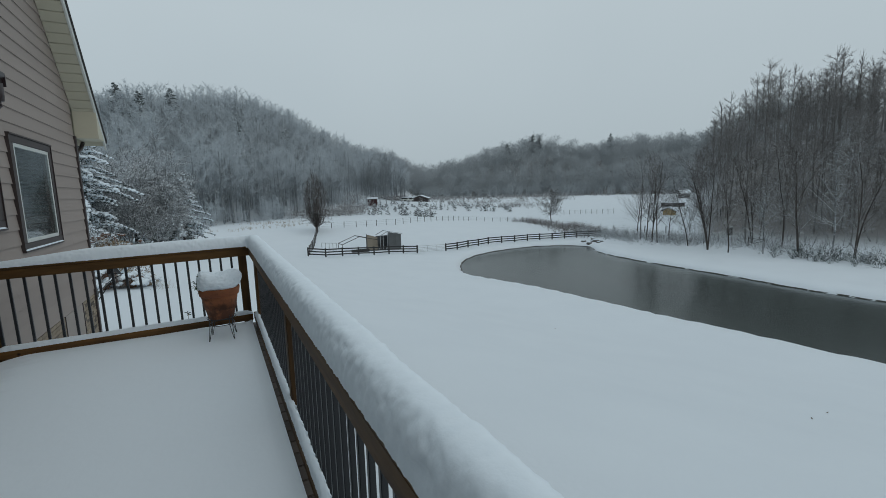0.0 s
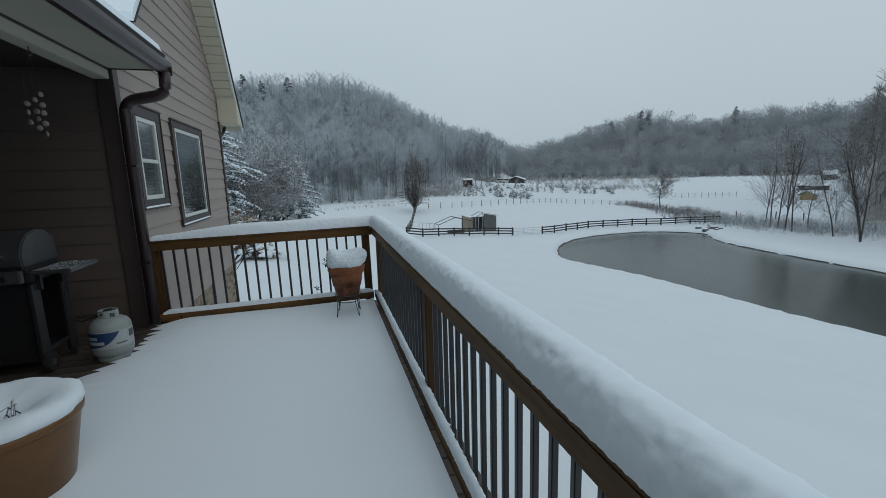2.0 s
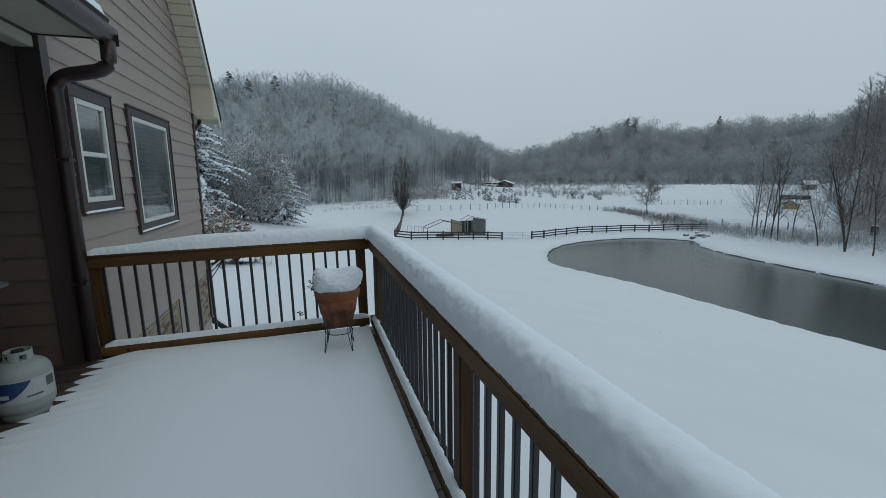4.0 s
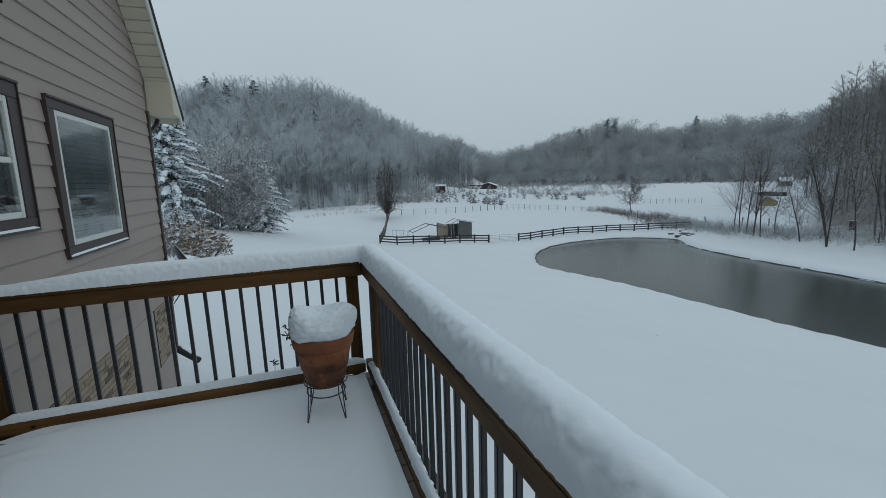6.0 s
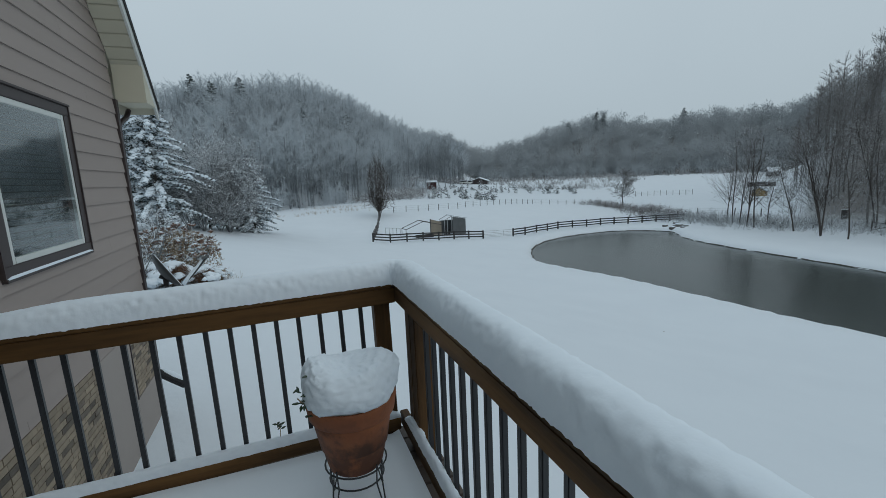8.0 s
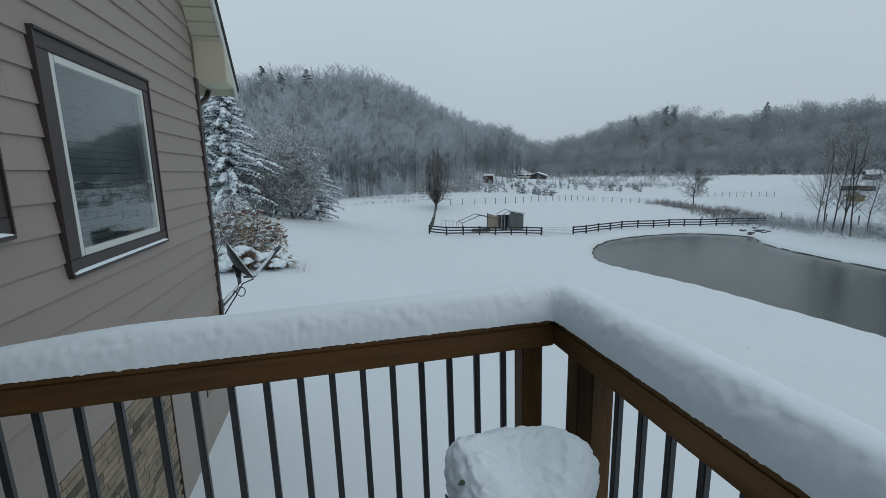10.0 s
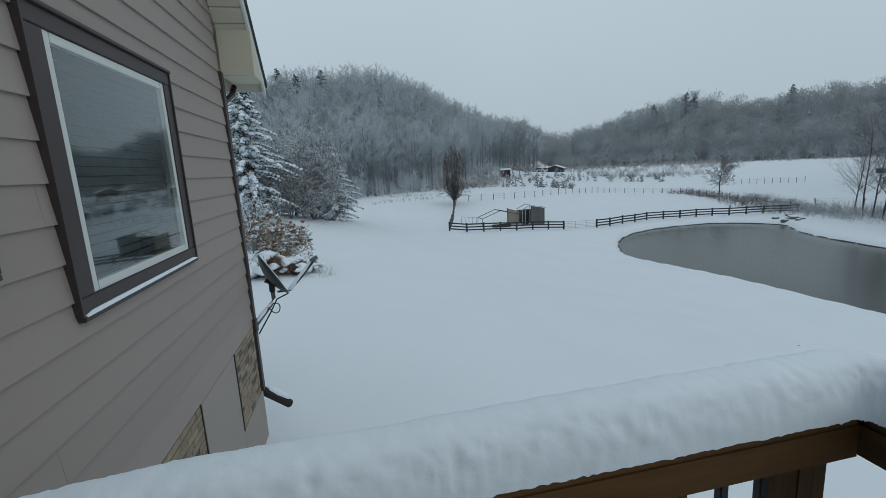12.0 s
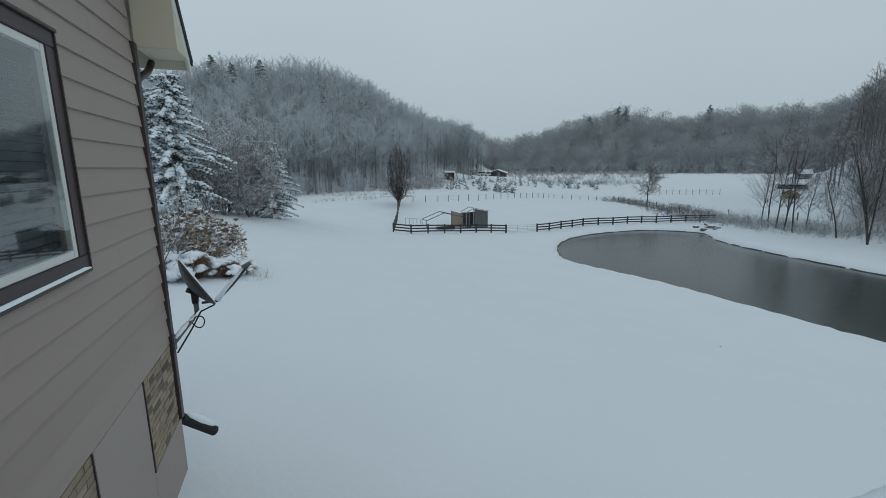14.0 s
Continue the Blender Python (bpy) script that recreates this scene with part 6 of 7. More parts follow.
# ---- far buildings ----
def gable_house(name, x, y, w, d, h, roof_h, turn, wall_m, label, windows=2):
    z = at(x, y) - 0.3
    t = thing(name, (x, y, z), label, "house")
    m = pose(x, y, z, 0, 0, turn)
    def put(nm, bm, mat, lab="", par=None):
        bm.transform(m)
        return part(nm, bm, mat, par or t, lab)
    put("wall", block((-w / 2, -d / 2, 0), (w / 2, d / 2, h - 0.102)), wall_m)
    for x_ in (-w / 2, w / 2 - 0.1):
        bm = bmesh.new()
        v = [bm.verts.new((xx, yy, zz)) for xx in (x_, x_ + 0.1) for yy, zz in ((-d / 2, h - 0.1), (d / 2, h - 0.1), (0, h + roof_h - 0.02))]
        for f in ((0, 1, 2), (5, 4, 3), (0, 3, 4, 1), (1, 4, 5, 2), (2, 5, 3, 0)):
            bm.faces.new([v[k] for k in f])
        bmesh.ops.recalc_face_normals(bm, faces=bm.faces[:])
        put("gable", bm, wall_m)
    for s_ in (-1, 1):
        for mat_, lo_, hi_, nm in ((M_SHINGLE, 0.0, 0.12, "roof"), (M_SNOW, 0.125, 0.33, "roof_snow")):
            bm = bmesh.new()
            v = [bm.verts.new(q) for q in [(xx, yy, zz) for xx in (-w / 2 - 0.4, w / 2 + 0.4) for yy, zz in ((s_ * (d / 2 + 0.5), h - 0.1 + lo_), (0, h + roof_h + lo_), (0, h + roof_h + hi_), (s_ * (d / 2 + 0.5), h - 0.1 + hi_))]]
            for f in ((0, 1, 2, 3), (7, 6, 5, 4), (0, 4, 5, 1), (1, 5, 6, 2), (2, 6, 7, 3), (3, 7, 4, 0)):
                bm.faces.new([v[k] for k in f])
            bmesh.ops.recalc_face_normals(bm, faces=bm.faces[:])
            put(nm, bm, mat_)
    for k in range(windows):
        x_ = (-0.5 + (k + 0.5) / windows) * w * 0.85
        wn_ = put("window", block((x_ - 0.45, -d / 2 - 0.06, h * 0.38), (x_ + 0.5, -d / 2 - 0.002, h * 0.78)), M_WHITE)
        put("pane", block((x_ - 0.42, -d / 2 - 0.075, h * 0.41), (x_ + 0.42, -d / 2 - 0.061, h * 0.75)), M_CHAR, "", wn_)
    return t


gable_house("farmhouse", *polar(25.3, 196), 5.0, 7.0, 2.0, 1.3, 55, M_BROWN, "low dark farmhouse with snow-covered roof", 0)
gable_house("red_outbuilding", *polar(18.9, 160), 3.4, 2.8, 2.7, 0.35, -15, M_RED, "small dark red outbuilding with snowy roof", 0)
gable_house("hillside_house", *polar(57.6, 208), 3.6, 3.4, 2.0, 1.3, -40, M_BROWN, "brown house under a snowy roof among trees", 2)
gable_house("brown_barn", *polar(56.8, 165), 7.0, 4, 1.5, 0.8, -57, M_BROWN, "low brown barn under snow behind stream trees", 0)
gable_house("pump_house", *polar(56.8, 136), 2.4, 2.8, 1.5, 0.9, 20, M_HAY, "small ochre wooden shed with snow on top", 0)


def parked_car(az, r, turn, mat, label):
    x, y = polar(az, r)
    t = thing("parked_car", (x, y, at(x, y)), label, "car", "cars by the farmhouse")
    m = pose(x, y, at(x, y), 0, 0, turn)
    for nm, a, b, mt in (("body", (-2.1, -0.85, 0.35), (2.1, 0.85, 0.95), mat), ("cabin", (-1.3, -0.75, 0.955), (1.0, 0.75, 1.5), M_CHAR), ("roof_snow", (-1.35, -0.8, 1.505), (1.05, 0.8, 1.65), M_SNOW)):
        bm = block(a, b)
        bmesh.ops.bevel(bm, geom=bm.edges[:], offset=0.12, segments=2, affect="EDGES", clamp_overlap=True)
        bm.transform(m)
        part(nm, bm, mt, t)
    for wx in (-1.3, 1.3):
        for wy in (-0.8, 0.8):
            bm = tube([(wx, wy - 0.1, 0.34), (wx, wy + 0.1, 0.34)], 0.34, 14)
            bm.transform(m)
            part("wheel", bm, M_RUBBER, t)


parked_car(23.2, 178, 30, M_WHITE, "white car under snow beside the farmhouse")
parked_car(24.0, 176, 60, M_WHITE, "white car under snow near the farmhouse drive")


# ---- single trees ----
def ribbons(segs, rng_):
    """Fine twigs as slim flat slivers."""
    s = np.array(segs, float)
    p0, p1, r0, r1 = s[:, 0:3], s[:, 3:6], s[:, 6:7], s[:, 7:8]
    d = p1 - p0
    a = np.cross(d, rng_.normal(size=d.shape))
    a /= np.linalg.norm(a, axis=1, keepdims=True) + 1e-9
    v = np.stack([p0 - a * r0, p0 + a * r0, p1 + a * r1, p1 - a * r1], 1).reshape(-1, 3)
    return v, np.arange(len(s) * 4).reshape(-1, 4)


def upright_tree(seed, height, wide, stems=34, twigs=16):
    """A short trunk that breaks into many steep stems, filling a narrow oval."""
    rng_ = random.Random(seed)
    rows = [(0, 0, -0.2, 0, 0, 1.7, 0.27, 0.2)]
    for i in range(stems):
        a, q = rng_.uniform(0, 6.283), rng_.random() ** 0.6
        top_z = height * (0.66 + 0.34 * (1 - q ** 1.6)) * rng_.uniform(0.86, 1.0)
        p = Vector((0, 0, rng_.uniform(0.6, 1.5)))
        pts = [p]
        for f in (0.12, 0.28, 0.46, 0.64, 0.82, 1.0):
            w = wide * q * f ** 0.55 * (1.2 - 0.62 * f ** 3)
            pts.append(Vector((w * math.cos(a) + rng_.gauss(0, 0.17), w * math.sin(a) + rng_.gauss(0, 0.17), p.z + (top_z - p.z) * f)))
        for k, (c_, e) in enumerate(zip(pts, pts[1:])):
            rows.append((*c_, *e, 0.06 * (1 - k / 6.5), 0.06 * (1 - (k + 1) / 6.5)))
            for _ in range(twigs // 3):
                s_ = c_.lerp(e, rng_.random())
                d = Vector((rng_.gauss(0, 0.45) + math.cos(a) * 0.12, rng_.gauss(0, 0.45) + math.sin(a) * 0.12, 1.0)).normalized()
                t_ = s_ + d * rng_.uniform(0.4, 1.1)
                rows.append((*s_, *t_, 0.020, 0.012))
                for _ in range(3):
                    w = s_.lerp(t_, rng_.random())
                    rows.append((*w, *(w + Vector((rng_.gauss(0, 0.22), rng_.gauss(0, 0.22), rng_.uniform(0.2, 0.55)))), 0.014, 0.008))
    for i in range(64):
        a = rng_.uniform(0, 6.283)
        p = Vector((0, 0, rng_.uniform(1.3, 3.6)))
        for k in range(4):
            q = p + Vector((math.cos(a), math.sin(a), 0.30 - 0.14 * k)) * rng_.uniform(0.6, 1.0)
            rows.append((*p, *q, 0.05 - 0.008 * k, 0.042 - 0.008 * k))
            for _ in range(3):
                rows.append((*q, *(q + Vector((math.cos(a) * 0.3 + rng_.gauss(0, 0.3), math.sin(a) * 0.3 + rng_.gauss(0, 0.3), rng_.gauss(0.1, 0.25)))), 0.026, 0.01))
            p = q
    return rows


plant_tree("pear_tree", 16.2, 77.2, upright_tree(11, 11.6, 2.8, 64, 15), M_BARK, "upright bare pear tree at the fence corner")
plant_tree("field_tree", *polar(43.2, 112), bare_tree(21, 9.0, 0.13, 3, (8, 4, 3, 2), (5, 4, 4), (38, 72), (0.0, 0.02, 0.02), least=0.022), M_BARK, "small bare dark tree in a ditch")
for i, (az, r, h) in enumerate(((18.2, 150, 15), (19.9, 168, 17), (20.8, 158, 14), (21.5, 172, 18), (22.6, 190, 15))):
    plant_tree("farmyard_tree", *polar(az, r), bare_tree(30 + i, h, 0.17, 3, (8, 4, 3, 1), (4, 3, 2), (24, 56), (0.01, 0.03, 0.04), 0.04, 0.03, 1, 0.03), M_BOLE_FAR, "tall bare tree standing near the farmstead", group="trees round the farmstead")
STREAM = [(54.4, 84, 11, 1, 0.05), (55.0, 80, 12.5, 1, 0.05), (55.7, 78, 13, 1, 0.05), (56.4, 76, 13, 2, 0.06), (57.1, 74.5, 13.5, 1, 0.09), (58.2, 78, 9, 1, 0.05), (60.6, 71.5, 10, 1, 0.12), (62.9, 67.5, 12.5, 4, 0.05),
          (65.0, 66, 10.5, 1, 0.02), (68.2, 66.8, 8, 1, 0.05), (71.3, 66.2, 14.5, 1, 0.05), (66.6, 76, 13, 2, 0.05), (69.4, 74, 15, 1, 0.04), (73.6, 71, 14, 1, 0.05), (75.5, 68, 13, 2, 0.05)]
for i, (az, r, h, stems, lean) in enumerate(STREAM):
    snowy = i in (9, 13)
    segs = bare_tree(40 + i, h, 0.045 + 0.004 * h + (0.03 if i == 10 else 0), 3, (9, 4, 3, 1), (4, 3, 2), (40, 70) if snowy else (24, 54), (0.01, 0.03, 0.04), 0.04, lean * 0.6, stems, 0.008, 0.06)
    plant_tree("stream_tree", *polar(az, r), segs, M_TWIG_SNOW if snowy else M_BARK,
               "snow-laden spreading bare tree by the stream" if snowy else ("bare dark multi-stemmed tree by the stream" if stems > 1 else "slim bare dark tree by the stream"), group="trees along the stream")


# old braced fence end and a box under the trees
gx0, gy0 = polar(66.4, 74)
gx1, gy1 = polar(67.9, 73)
stile = thing("fence_brace", (gx0, gy0, at(gx0, gy0)), "old grey wooden fence end with diagonal brace", "fence")
g0, g1 = Vector((gx0, gy0, at(gx0, gy0))), Vector((gx1, gy1, at(gx1, gy1)))
for q in (g0, g1):
    part("post", tube([q - Vector((0, 0, 0.2)), q + Vector((0, 0, 1.35))], 0.07, 7), M_POST, stile)
part("rail", tube([g0 + Vector((0, 0, 1.15)), g1 + Vector((0, 0, 1.15))], 0.05, 6), M_POST, stile)
part("brace", tube([g0 + Vector((0, 0, 0.15)), g1 + Vector((0, 0, 1.05))], 0.045, 6), M_POST, stile)
bx, by = polar(64.3, 80)
bz = at(bx, by)
crate = thing("utility_box", (bx, by, bz), "dark weathered box on the snowy bank", "box")
part("box_body", block((bx - 0.3, by - 0.3, bz - 0.3), (bx + 0.3, by + 0.3, bz + 1.2)), M_POST, crate, bevel=0.03)
part("box_lid", block((bx - 0.33, by - 0.33, bz + 1.202), (bx + 0.33, by + 0.33, bz + 1.27)), M_SNOW, crate, "snow-covered lid", bevel=0.02)


# ---- snowy evergreens and shrubs ----
ICO_V = [Vector(v) for v in ((0, 0, -1), (0.72, -0.53, -0.45), (-0.28, -0.85, -0.45), (-0.89, 0, -0.45), (-0.28, 0.85, -0.45), (0.72, 0.53, -0.45), (0.28, -0.85, 0.45), (-0.72, -0.53, 0.45), (-0.72, 0.53, 0.45), (0.28, 0.85, 0.45), (0.89, 0, 0.45), (0, 0, 1))]
ICO_F = ((0, 1, 2), (1, 0, 5), (0, 2, 3), (0, 3, 4), (0, 4, 5), (1, 5, 10), (2, 1, 6), (3, 2, 7), (4, 3, 8), (5, 4, 9), (1, 10, 6), (2, 6, 7), (3, 7, 8), (4, 8, 9), (5, 9, 10), (6, 10, 11), (7, 6, 11), (8, 7, 11), (9, 8, 11), (10, 9, 11))


def clumps(rows, mat, name, rng_, smooth=True):
    """Many small uneven lumps: rows of centre and three radii."""
    base = np.array([tuple(v) for v in ICO_V])
    r = np.array(rows, float)
    v = r[:, None, :3] + base[None] * r[:, None, 3:6] * (1 + 0.28 * rng_.normal(size=(len(r), 12, 1)))
    f = np.array(ICO_F)[None] + (np.arange(len(r)) * 12)[:, None, None]
    return quads(name, v.reshape(-1, 3), f.reshape(-1, 3), mat, smooth)


def conifer(name, x, y, height, radius, seed, label, droop=0.35, whorl=0.42, snow=1.0, bare=0.08, mat=M_NEEDLE, group="", z=None, wild=0.0, blade=1.0, taper=0.8):
    """Trunk, tiers of drooping limbs with needle sprays, and the snow that they carry."""
    rng_, nr = random.Random(seed), np.random.default_rng(seed)
    t = thing(name, (x, y, at(x, y) if z is None else z), label, "evergreen tree", group)
    stems, needles, load = [(0, 0, -0.2, 0, 0, height, 0.02 * height, 0.01)], [], []
    k = 0
    h = height * bare
    while h < height * 0.985:
        f = (h / height - bare) / (1 - bare)
        reach = radius * ((1 - f) ** taper) * (0.55 + 0.45 * min(1, f * 5 + 0.4)) + 0.12
        for b in range(2):
            a = rng_.uniform(0, 6.283)
            ln = reach * rng_.uniform(0.5, 1.22)
            if wild:
                ln *= 1 + wild * 1.5 * noise.noise(Vector((math.cos(a) * 1.3 + seed, math.sin(a) * 1.3, h * 0.55)))
            d = Vector((math.cos(a), math.sin(a), 0))
            p = Vector((0, 0, h + rng_.uniform(-0.15, 0.15)))
            n_ = max(3, int(ln / 0.28))
            for i in range(n_):
                q = p + (d + Vector((0, 0, 0.18 - droop * 1.6 * (i / n_)))).normalized() * (ln / n_)
                stems.append((*p, *q, 0.012 + 0.02 * (1 - i / n_), 0.012 + 0.02 * (1 - (i + 1) / n_)))
                wide = 0.40 * (1 - 0.45 * i / n_) * min(1.0, ln)
                for s_ in (-1, 1):
                    side = Vector((-d.y, d.x, 0)) * s_
                    tip = q + (side * 0.85 + d * 0.5 + Vector((0, 0, -0.22 - rng_.random() * 0.25))) * wide
                    for w in range(8):
                        c_ = q.lerp(tip, (w + 0.5) / 8)
                        e = c_ + Vector((rng_.gauss(0, 0.06), rng_.gauss(0, 0.06), -rng_.uniform(0.02, 0.13))) + d * 0.07
                        needles.append((*c_, *(c_ + (e - c_) * blade), 0.045 * blade, 0.008))
                    if rng_.random() < 0.8 * snow:
                        c_ = q.lerp(tip, rng_.uniform(0.35, 0.75))
                        load.append((c_.x, c_.y, c_.z + 0.03, wide * rng_.uniform(0.18, 0.42), wide * rng_.uniform(0.18, 0.42), 0.05 + 0.04 * rng_.random()))
                if rng_.random() < 1.4 * snow and i > 0:
                    r_ = rng_.uniform(0.10, 0.22) * min(1.0, 0.5 + 0.4 * ln)
                    load.append((q.x, q.y, q.z + 0.04, r_, r_, 0.08 + 0.04 * rng_.random()))
                p = q
        h += whorl * 0.34 * rng_.uniform(0.5, 1.5) * (1.0 - 0.3 * f)
        k += 1
    for nm, data in (("trunk", bars(stems, 4)), ("foliage", ribbons(needles, nr))):
        ob = tagged(new(nm, quads(nm, *data, M_BARK if nm == "trunk" else mat)), kind="" if nm == "trunk" else "stuff")
        ob.parent = t
    if load:
        ob = tagged(new("snow_load", clumps(load, M_SNOW_SOFT, "snow_load", nr)), kind="stuff")
        ob.parent = t
    return t


conifer("pine_tree", -9.4, 36.8, 10.2, 3.7, 1, "tall evergreen with drooping snow-laden boughs", whorl=0.34, snow=0.62, droop=0.5, wild=0.7, bare=0.14, taper=0.5)
conifer("pine_tree", -12.6, 37.5, 13.0, 4.6, 2, "tall dark evergreen heavy with snow behind the house", whorl=0.38, snow=0.6, droop=0.62, wild=0.6)
conifer("pine_tree", -3.6, 50.5, 8.2, 3.0, 3, "low evergreen with sagging snowy boughs at lawn edge", droop=0.45, whorl=0.26, snow=0.6, wild=0.7, bare=0.02, taper=0.65)
conifer("pine_tree", -5.6, 52.8, 6.6, 2.6, 4, "low evergreen with snowy boughs among shrubs", droop=0.5, whorl=0.34, snow=0.6, wild=0.6)
conifer("pine_tree", -7.6, 47.5, 6.4, 2.8, 5, "shaggy evergreen half hidden among snowy shrubs", droop=0.55, whorl=0.36, snow=0.6, wild=0.6)
for i, (x, y, h, st) in enumerate(((-6.6, 46.5, 9.5, 5), (-5.9, 49.5, 7.6, 6), (-8.6, 47.0, 10.0, 5), (-7.4, 42.8, 6.5, 6), (-5.6, 45.5, 5.6, 6), (-8.2, 41.0, 7.5, 5), (-6.4, 51.5, 7.5, 5))):
    plant_tree("snowy_shrub_tree", x, y, bare_tree(70 + i, h, 0.06, 3, (6, 4, 3, 1), (4, 2, 2), (28, 62), (0.0, 0.01, -0.02), 0.11, 0.28, st, 0.024), M_TWIG_SNOW, "tangled bare tree with every twig snow-covered", group="snowy trees beside the lawn")

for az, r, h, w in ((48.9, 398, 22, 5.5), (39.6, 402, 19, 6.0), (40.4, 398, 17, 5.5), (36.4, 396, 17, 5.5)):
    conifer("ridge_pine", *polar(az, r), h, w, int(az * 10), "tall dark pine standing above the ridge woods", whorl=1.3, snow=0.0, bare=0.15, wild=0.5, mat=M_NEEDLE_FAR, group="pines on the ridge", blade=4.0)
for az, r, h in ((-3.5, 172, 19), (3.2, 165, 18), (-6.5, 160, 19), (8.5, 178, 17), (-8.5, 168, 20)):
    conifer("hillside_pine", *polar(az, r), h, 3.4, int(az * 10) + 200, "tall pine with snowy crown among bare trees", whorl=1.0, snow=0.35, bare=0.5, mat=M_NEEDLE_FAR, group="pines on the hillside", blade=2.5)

# small nursery evergreens, built once and set out in rows
rng = random.Random(77)
kinds = [conifer("nursery_tree", 0, 0, h, 0.55, 90 + i, "small young evergreen dusted with snow", droop=0.1, whorl=0.95, snow=0.05, bare=0.03, group="young evergreens in the far field", z=0) for i, h in enumerate((1.1, 1.4, 1.8))]
spots = [(rng.uniform(18.5, 27.5), rng.uniform(122, 162)) for _ in range(110)] + [(rng.uniform(26.5, 37.5), rng.choice((150, 158, 166)) + rng.uniform(-1, 1)) for _ in range(64)]
for i, (az, r) in enumerate(spots):
    x, y = polar(az, r)
    m = pose(x, y, at(x, y), 0, 0, rng.uniform(0, 360))
    if i < 3:
        kinds[i].matrix_basis = m
    else:
        copy_thing(kinds[i % 3], m)

# brush along ditches and field edges
brushes = [bare_tree(500 + i, 1.5, 0.022, 2, (3, 1, 1), (2, 2), (25, 65), (0.0, 0.02, 0.0), 0.16, 0.4, 5, 0.018) for i in range(6)]


near_brush = [bare_tree(520 + i, 1.5, 0.018, 2, (3, 1, 1), (2, 2), (25, 65), (0.0, 0.02, 0.0), 0.16, 0.4, 5, 0.009) for i in range(6)]


def brush(name, lines, count, wide, seed, mat, label, size, kinds=brushes):
    rng_ = np.random.default_rng(seed)
    pts = []
    for _ in range(count):
        a, b = lines[rng_.integers(len(lines))]
        t = rng_.random()
        pts.append((a[0] + (b[0] - a[0]) * t + rng_.normal() * wide, a[1] + (b[1] - a[1]) * t + rng_.normal() * wide))
    return wood(name, np.array(pts), kinds, mat, label, seed, size, category="brush")


brush("ditch_brush", [((75, 91), (70, 75)), ((70, 75), (64, 57)), ((72, 70), (66, 55))], 420, 1.6, 11, M_DITCH, "russet bare brush along a ditch", (0.5, 1.2))
brush("stream_brush", [(polar(48, 84), polar(54, 80)), (polar(54, 80), polar(60, 76)), (polar(60, 76), polar(72, 72))], 800, 2.6, 12, M_TWIG_SNOW, "low snow-covered brush along the stream bank", (0.4, 1.35), near_brush)
brush("field_brush", [(polar(10, 118), polar(17, 130)), (polar(12, 128), polar(17, 146)), (polar(13, 150), polar(17.3, 185)), (polar(20, 186), polar(23.5, 196))], 560, 3.5, 13, M_BRUSH, "frosted shrubs before the far farmstead", (1.0, 2.4))
brush("far_hedge", [(polar(24, 185), polar(44, 215)), (polar(30, 165), polar(42, 175)), (polar(26, 230), polar(44, 232)), (polar(24, 250), polar(44, 255)), (polar(38, 250), polar(56, 262)), (polar(24, 262), polar(46, 275))], 900, 4, 14, M_BRUSH, "grey hedges between the far fields", (0.7, 2.0))
brush("weeds", [((2, 100), (16, 98)), ((-2, 84), (14, 86))], 110, 1.5, 15, M_DRY, "sparse dead weeds poking through field snow", (0.25, 0.5))
brush("pondside_thicket", [(polar(71, 66), polar(80, 64))], 70, 1.5, 16, M_NEEDLE, "dark snowy thicket beside the pond", (0.8, 1.6))

wood("yard_trees", scatter(17, 46, (54.6, 61), (172, 198), lambda x, y: x > 0), sapling, M_FROST_DIM, "snowy bare shrubs round the hillside house", 17, (0.7, 1.3), "shrubs", 0.05)

# the shrub bed beside the lawn
BED = (-4.55, 16.3)
rng = random.Random(5)
hyd = thing("hydrangea_bush", (BED[0], BED[1], at(*BED)), "brown dried hydrangea bush with snow on its heads", "shrub")
zb = at(*BED)
stems, heads, caps = [], [], []
for i in range(170):
    a, q = rng.uniform(0, 6.283), math.sqrt(rng.random())
    x, y = BED[0] + 1.6 * q * math.cos(a), BED[1] + 1.0 * q * math.sin(a)
    h = 1.95 * math.sqrt(max(0.1, 1 - 0.55 * q * q)) * rng.uniform(0.5, 1.05)
    b = Vector((BED[0] + 0.35 * q * math.cos(a), BED[1] + 0.3 * q * math.sin(a), zb - 0.05))
    m_ = Vector((BED[0] + 1.1 * q * math.cos(a), BED[1] + 0.6 * q * math.sin(a), zb + h * 0.6))
    e = Vector((x, y, zb + h))
    stems += [(*b, *m_, 0.009, 0.007), (*m_, *e, 0.007, 0.005)]
    for _ in range(3):
        w = m_.lerp(e, rng.random())
        stems.append((*w, *(w + Vector((rng.gauss(0, 0.14), rng.gauss(0, 0.14), rng.uniform(0.02, 0.22)))), 0.005, 0.003))
    r_ = rng.uniform(0.05, 0.09)
    for _ in range(4):
        o = Vector((rng.gauss(0, 0.5), rng.gauss(0, 0.5), rng.gauss(0, 0.4))) * r_
        heads.append((*(e + o), r_ * 0.75, r_ * 0.75, r_ * 0.65))
    if rng.random() < 0.85:
        caps.append((e.x, e.y, e.z + r_ * 0.62, r_ * 0.95, r_ * 0.95, r_ * 0.5))
    if rng.random() < 0.35:
        w = m_.lerp(e, rng.uniform(0.2, 0.8))
        caps.append((w.x, w.y, w.z, r_ * 2.2, r_ * 2.2, r_ * 0.8))
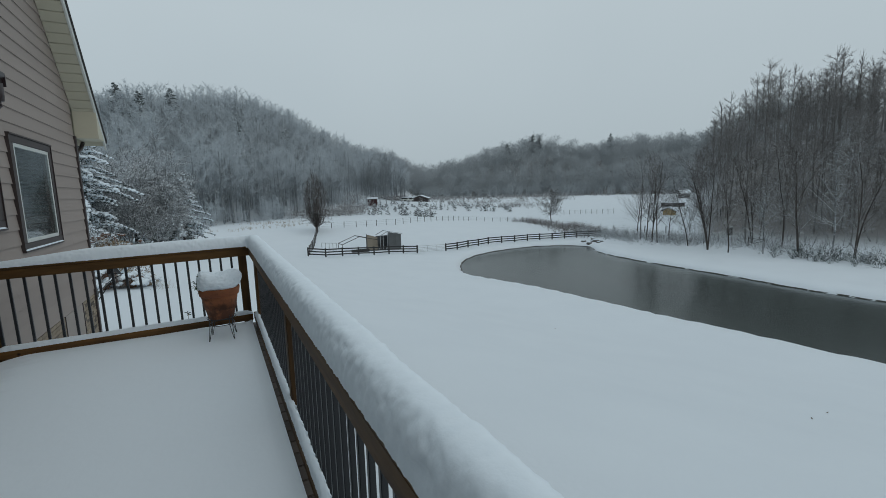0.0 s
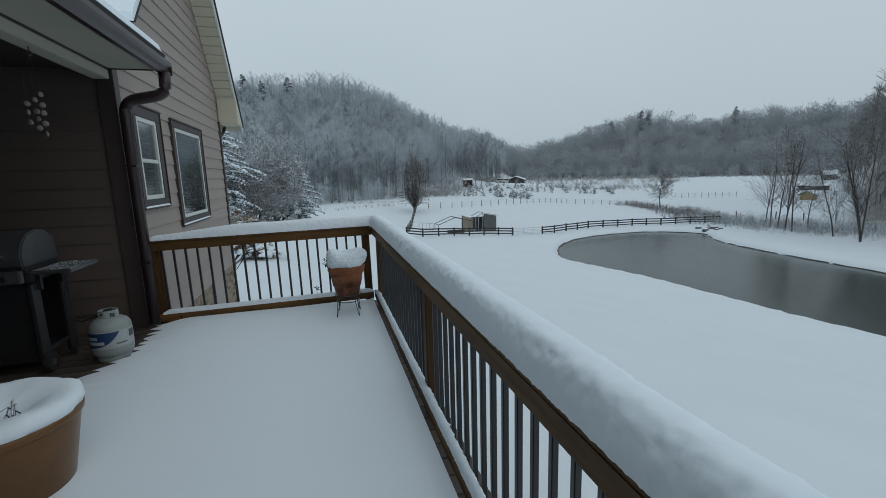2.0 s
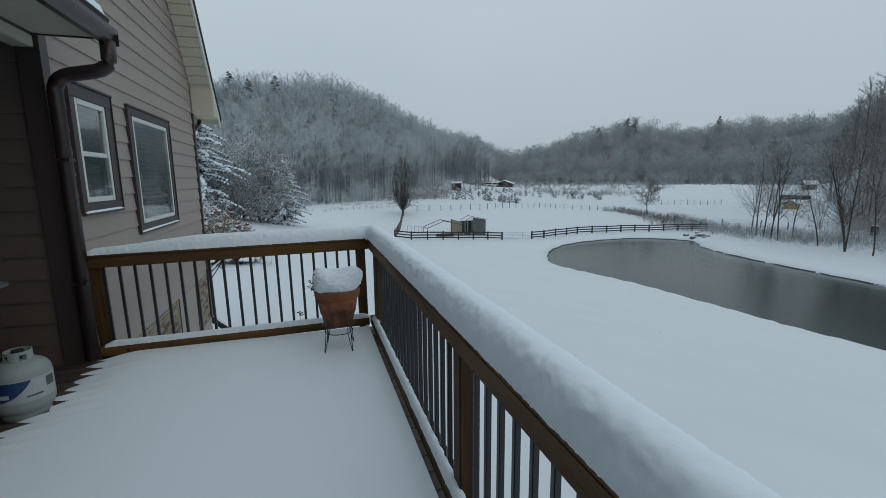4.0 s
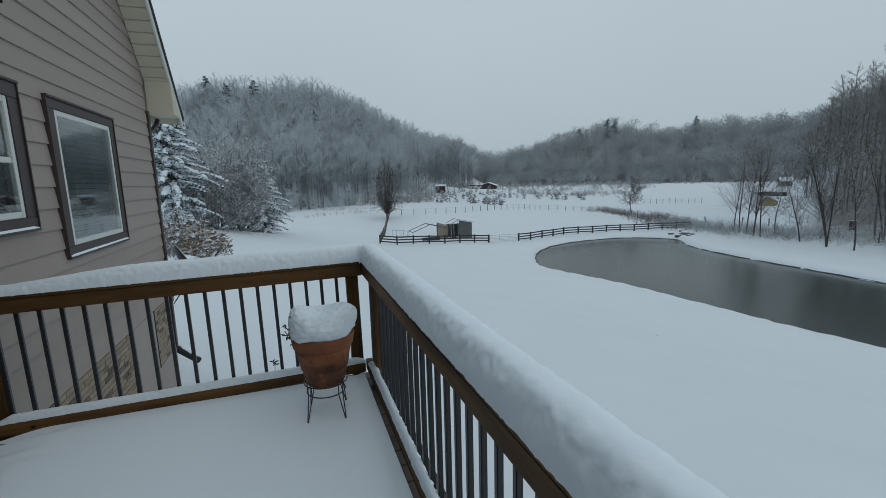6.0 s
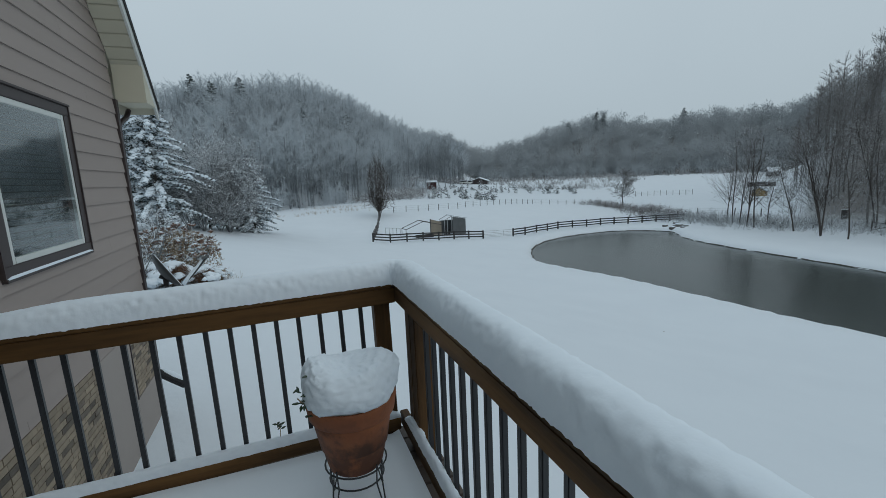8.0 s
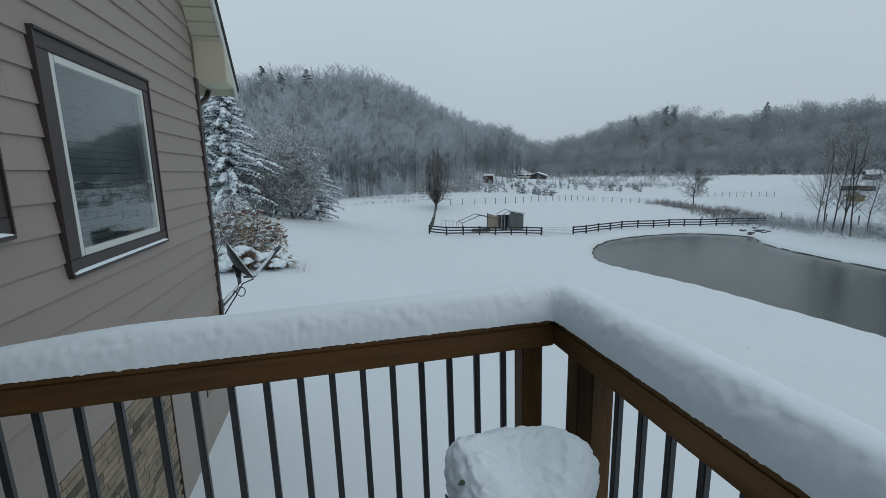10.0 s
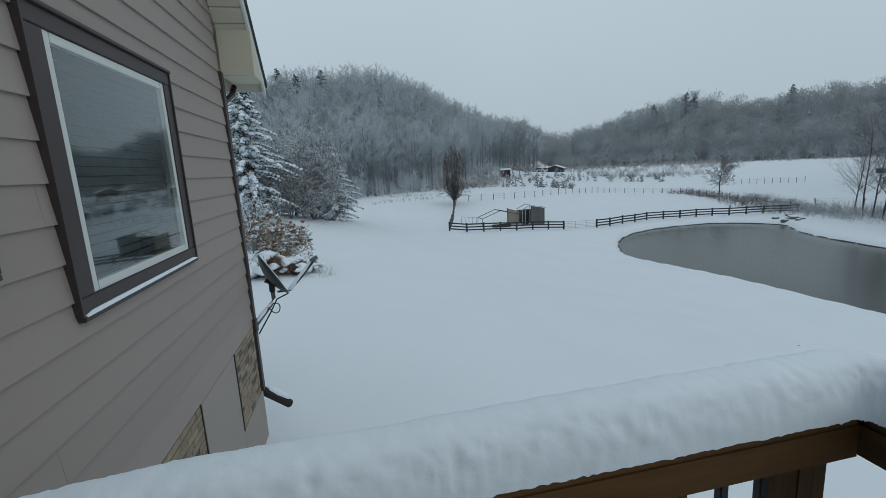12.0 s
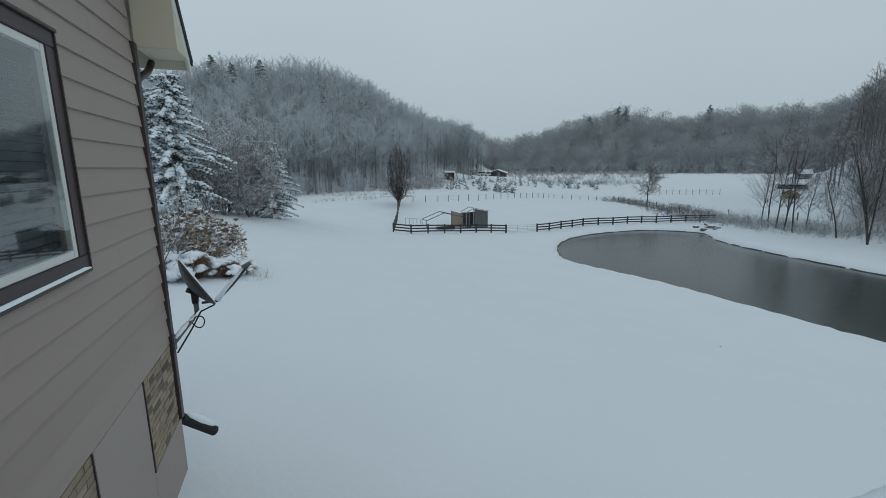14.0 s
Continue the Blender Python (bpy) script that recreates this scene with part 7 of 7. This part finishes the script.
for i in range(2800):
    a, q, f = rng.uniform(0, 6.283), math.sqrt(rng.random()), rng.random() ** 0.7
    c_ = Vector((BED[0] + 1.65 * q * math.cos(a), BED[1] + 1.05 * q * math.sin(a), zb + 1.8 * f * math.sqrt(max(0.1, 1 - 0.55 * q * q))))
    d = Vector((rng.gauss(0, 1), rng.gauss(0, 1), rng.gauss(-0.5, 0.7))).normalized()
    stems.append((*c_, *(c_ + d * rng.uniform(0.05, 0.12)), rng.uniform(0.010, 0.022), 0.005))
nr = np.random.default_rng(3)
for nm, me in (("stem_mass", quads("stem_mass", *bars(stems, 4), M_DRY)), ("bloom_mass", clumps(heads, M_BLOOM, "bloom_mass", nr, False)), ("snow_load", clumps(caps, M_SNOW_SOFT, "snow_load", nr))):
    ob = tagged(new(nm, me), kind="stuff")
    ob.parent = hyd
    ob.location = (-BED[0], -BED[1], -zb)


def grass_mound(x, y, r, h, seed, mat=M_GRASS):
    rng_ = random.Random(seed)
    z = at(x, y)
    t = thing("grass_clump", (x, y, z), "flattened russet ornamental grass clump under snow", "grass", "grass clumps in the bed")
    rows, caps_ = [], []
    for i in range(420):
        a, q = rng_.uniform(0, 6.283), rng_.random()
        p = Vector((0.25 * r * q * math.cos(a), 0.25 * r * q * math.sin(a), 0))
        m_ = Vector((0.65 * r * q * math.cos(a), 0.65 * r * q * math.sin(a), h * rng_.uniform(0.7, 1.0)))
        e = Vector((r * (0.4 + 0.7 * q) * math.cos(a + 0.2), r * (0.4 + 0.7 * q) * math.sin(a + 0.2), h * rng_.uniform(0.05, 0.6)))
        rows += [(*p, *m_, 0.006, 0.005), (*m_, *e, 0.005, 0.002)]
    for i in range(46):
        a, q = rng_.uniform(0, 6.283), math.sqrt(rng_.random()) * 0.95
        k = r * rng_.uniform(0.18, 0.42)
        caps_.append((r * q * math.cos(a), r * q * math.sin(a), h * (1.0 - 0.72 * q * q) - 0.02, k, k, k * 0.55))
    for nm, me in (("grass_tuft", quads("grass_tuft", *bars(rows, 3), mat)), ("snow_load", clumps(caps_, M_SNOW_SOFT, "snow_load", np.random.default_rng(seed)))):
        ob = tagged(new(nm, me), kind="stuff")
        ob.parent = t


grass_mound(-3.45, 15.0, 0.55, 0.55, 1)
grass_mound(-4.3, 14.7, 0.75, 0.75, 2)
grass_mound(-5.1, 14.6, 0.7, 0.8, 3)
grass_mound(-3.0, 15.6, 0.45, 0.45, 4, M_DRY)
for i, (x, y, h, st) in enumerate(((-5.0, 15.0, 2.5, 8), (-5.6, 15.6, 2.9, 8), (-6.0, 19.5, 2.8, 7), (-5.3, 14.2, 2.2, 7))):
    plant_tree("bare_shrub", x, y, bare_tree(600 + i, h, 0.030, 2, (5, 3, 2), (2, 2), (25, 50), (-0.02, 0.0, 0.0), 0.09, 0.5, st, 0.012), M_TWIG_SNOW, "bare shrub with snow along its arching stems", "shrub", group="bare shrubs in the bed")
for i, (x, y) in enumerate(((-2.5, 15.3), (-2.2, 15.0), (-2.75, 16.2), (-2.6, 14.6), (-2.9, 17.6), (-2.35, 15.9))):
    plant_tree("dead_weed", x, y, bare_tree(650 + i, 0.5, 0.006, 2, (3, 2, 1), (2, 2), (30, 60), (0, 0, 0), 0.15, 0.5, 4), M_DRY, "thin dead weed standing in the snow", "weed", group="weeds by the bed")

for i, (x, y) in enumerate(((17.27, 13.92), (13.93, -0.14), (16.04, 0.29))):
    rng_ = random.Random(i)
    bm = bmesh.new()
    a = rng_.uniform(0, 6.3)
    v = [bm.verts.new(Vector((0.05 * u * math.cos(a) - 0.028 * w * math.sin(a), 0.05 * u * math.sin(a) + 0.028 * w * math.cos(a), 0.6 * h))) for u, w, h in ((-1, 0, 0.01), (-0.2, -1, 0.03), (1, 0, 0.05), (-0.2, 1, 0.03), (0, 0, 0.0))]
    for k in range(4):
        bm.faces.new((v[k], v[(k + 1) % 4], v[4]))
    bmesh.ops.solidify(bm, geom=bm.faces[:], thickness=0.004)
    ob = solid("fallen_leaf", bm, M_GRASS, "brown dead leaf lying on the snowy lawn", "leaf", group="leaves on the lawn")
    ob.location = (x, y, at(x, y) + 0.005)

# stones where the stream leaves the pond
rng = random.Random(8)
for i, (x, y, s_) in enumerate(((54.9, 47.5, 0.42), (56.6, 47.7, 0.55), (55.3, 49.2, 0.38), (57.4, 48.8, 0.45), (56.0, 46.6, 0.30), (58.6, 50.2, 0.4), (57.0, 46.9, 0.34), (56.2, 48.3, 0.3))):
    bm = bmesh.new()
    bmesh.ops.create_icosphere(bm, subdivisions=3, radius=s_)
    for v in bm.verts:
        v.co = Vector((v.co.x * 1.25, v.co.y, v.co.z * 0.85)) + noise.noise_vector(v.co * 1.6 + Vector((i * 5, 0, 0))) * 0.28 * s_
    z = at(x, y) - 0.12 * s_
    t = thing("boulder", (x, y, z), "dark wet boulder topped with snow at the pond", "rock", "boulders at the outlet")
    ob = new("stone", finish(bm, "stone", M_ROCK, True))
    ob.parent = t
    bm = bmesh.new()
    bmesh.ops.create_icosphere(bm, subdivisions=2, radius=s_)
    for v in bm.verts:
        v.co = Vector((v.co.x * 0.95, v.co.y * 0.8, v.co.z * 0.25 + 0.66 * s_)) + noise.noise_vector(v.co * 2) * 0.08 * s_
    ob = new("snow_load", finish(bm, "snow_load", M_SNOW_SOFT, True))
    ob.parent = t
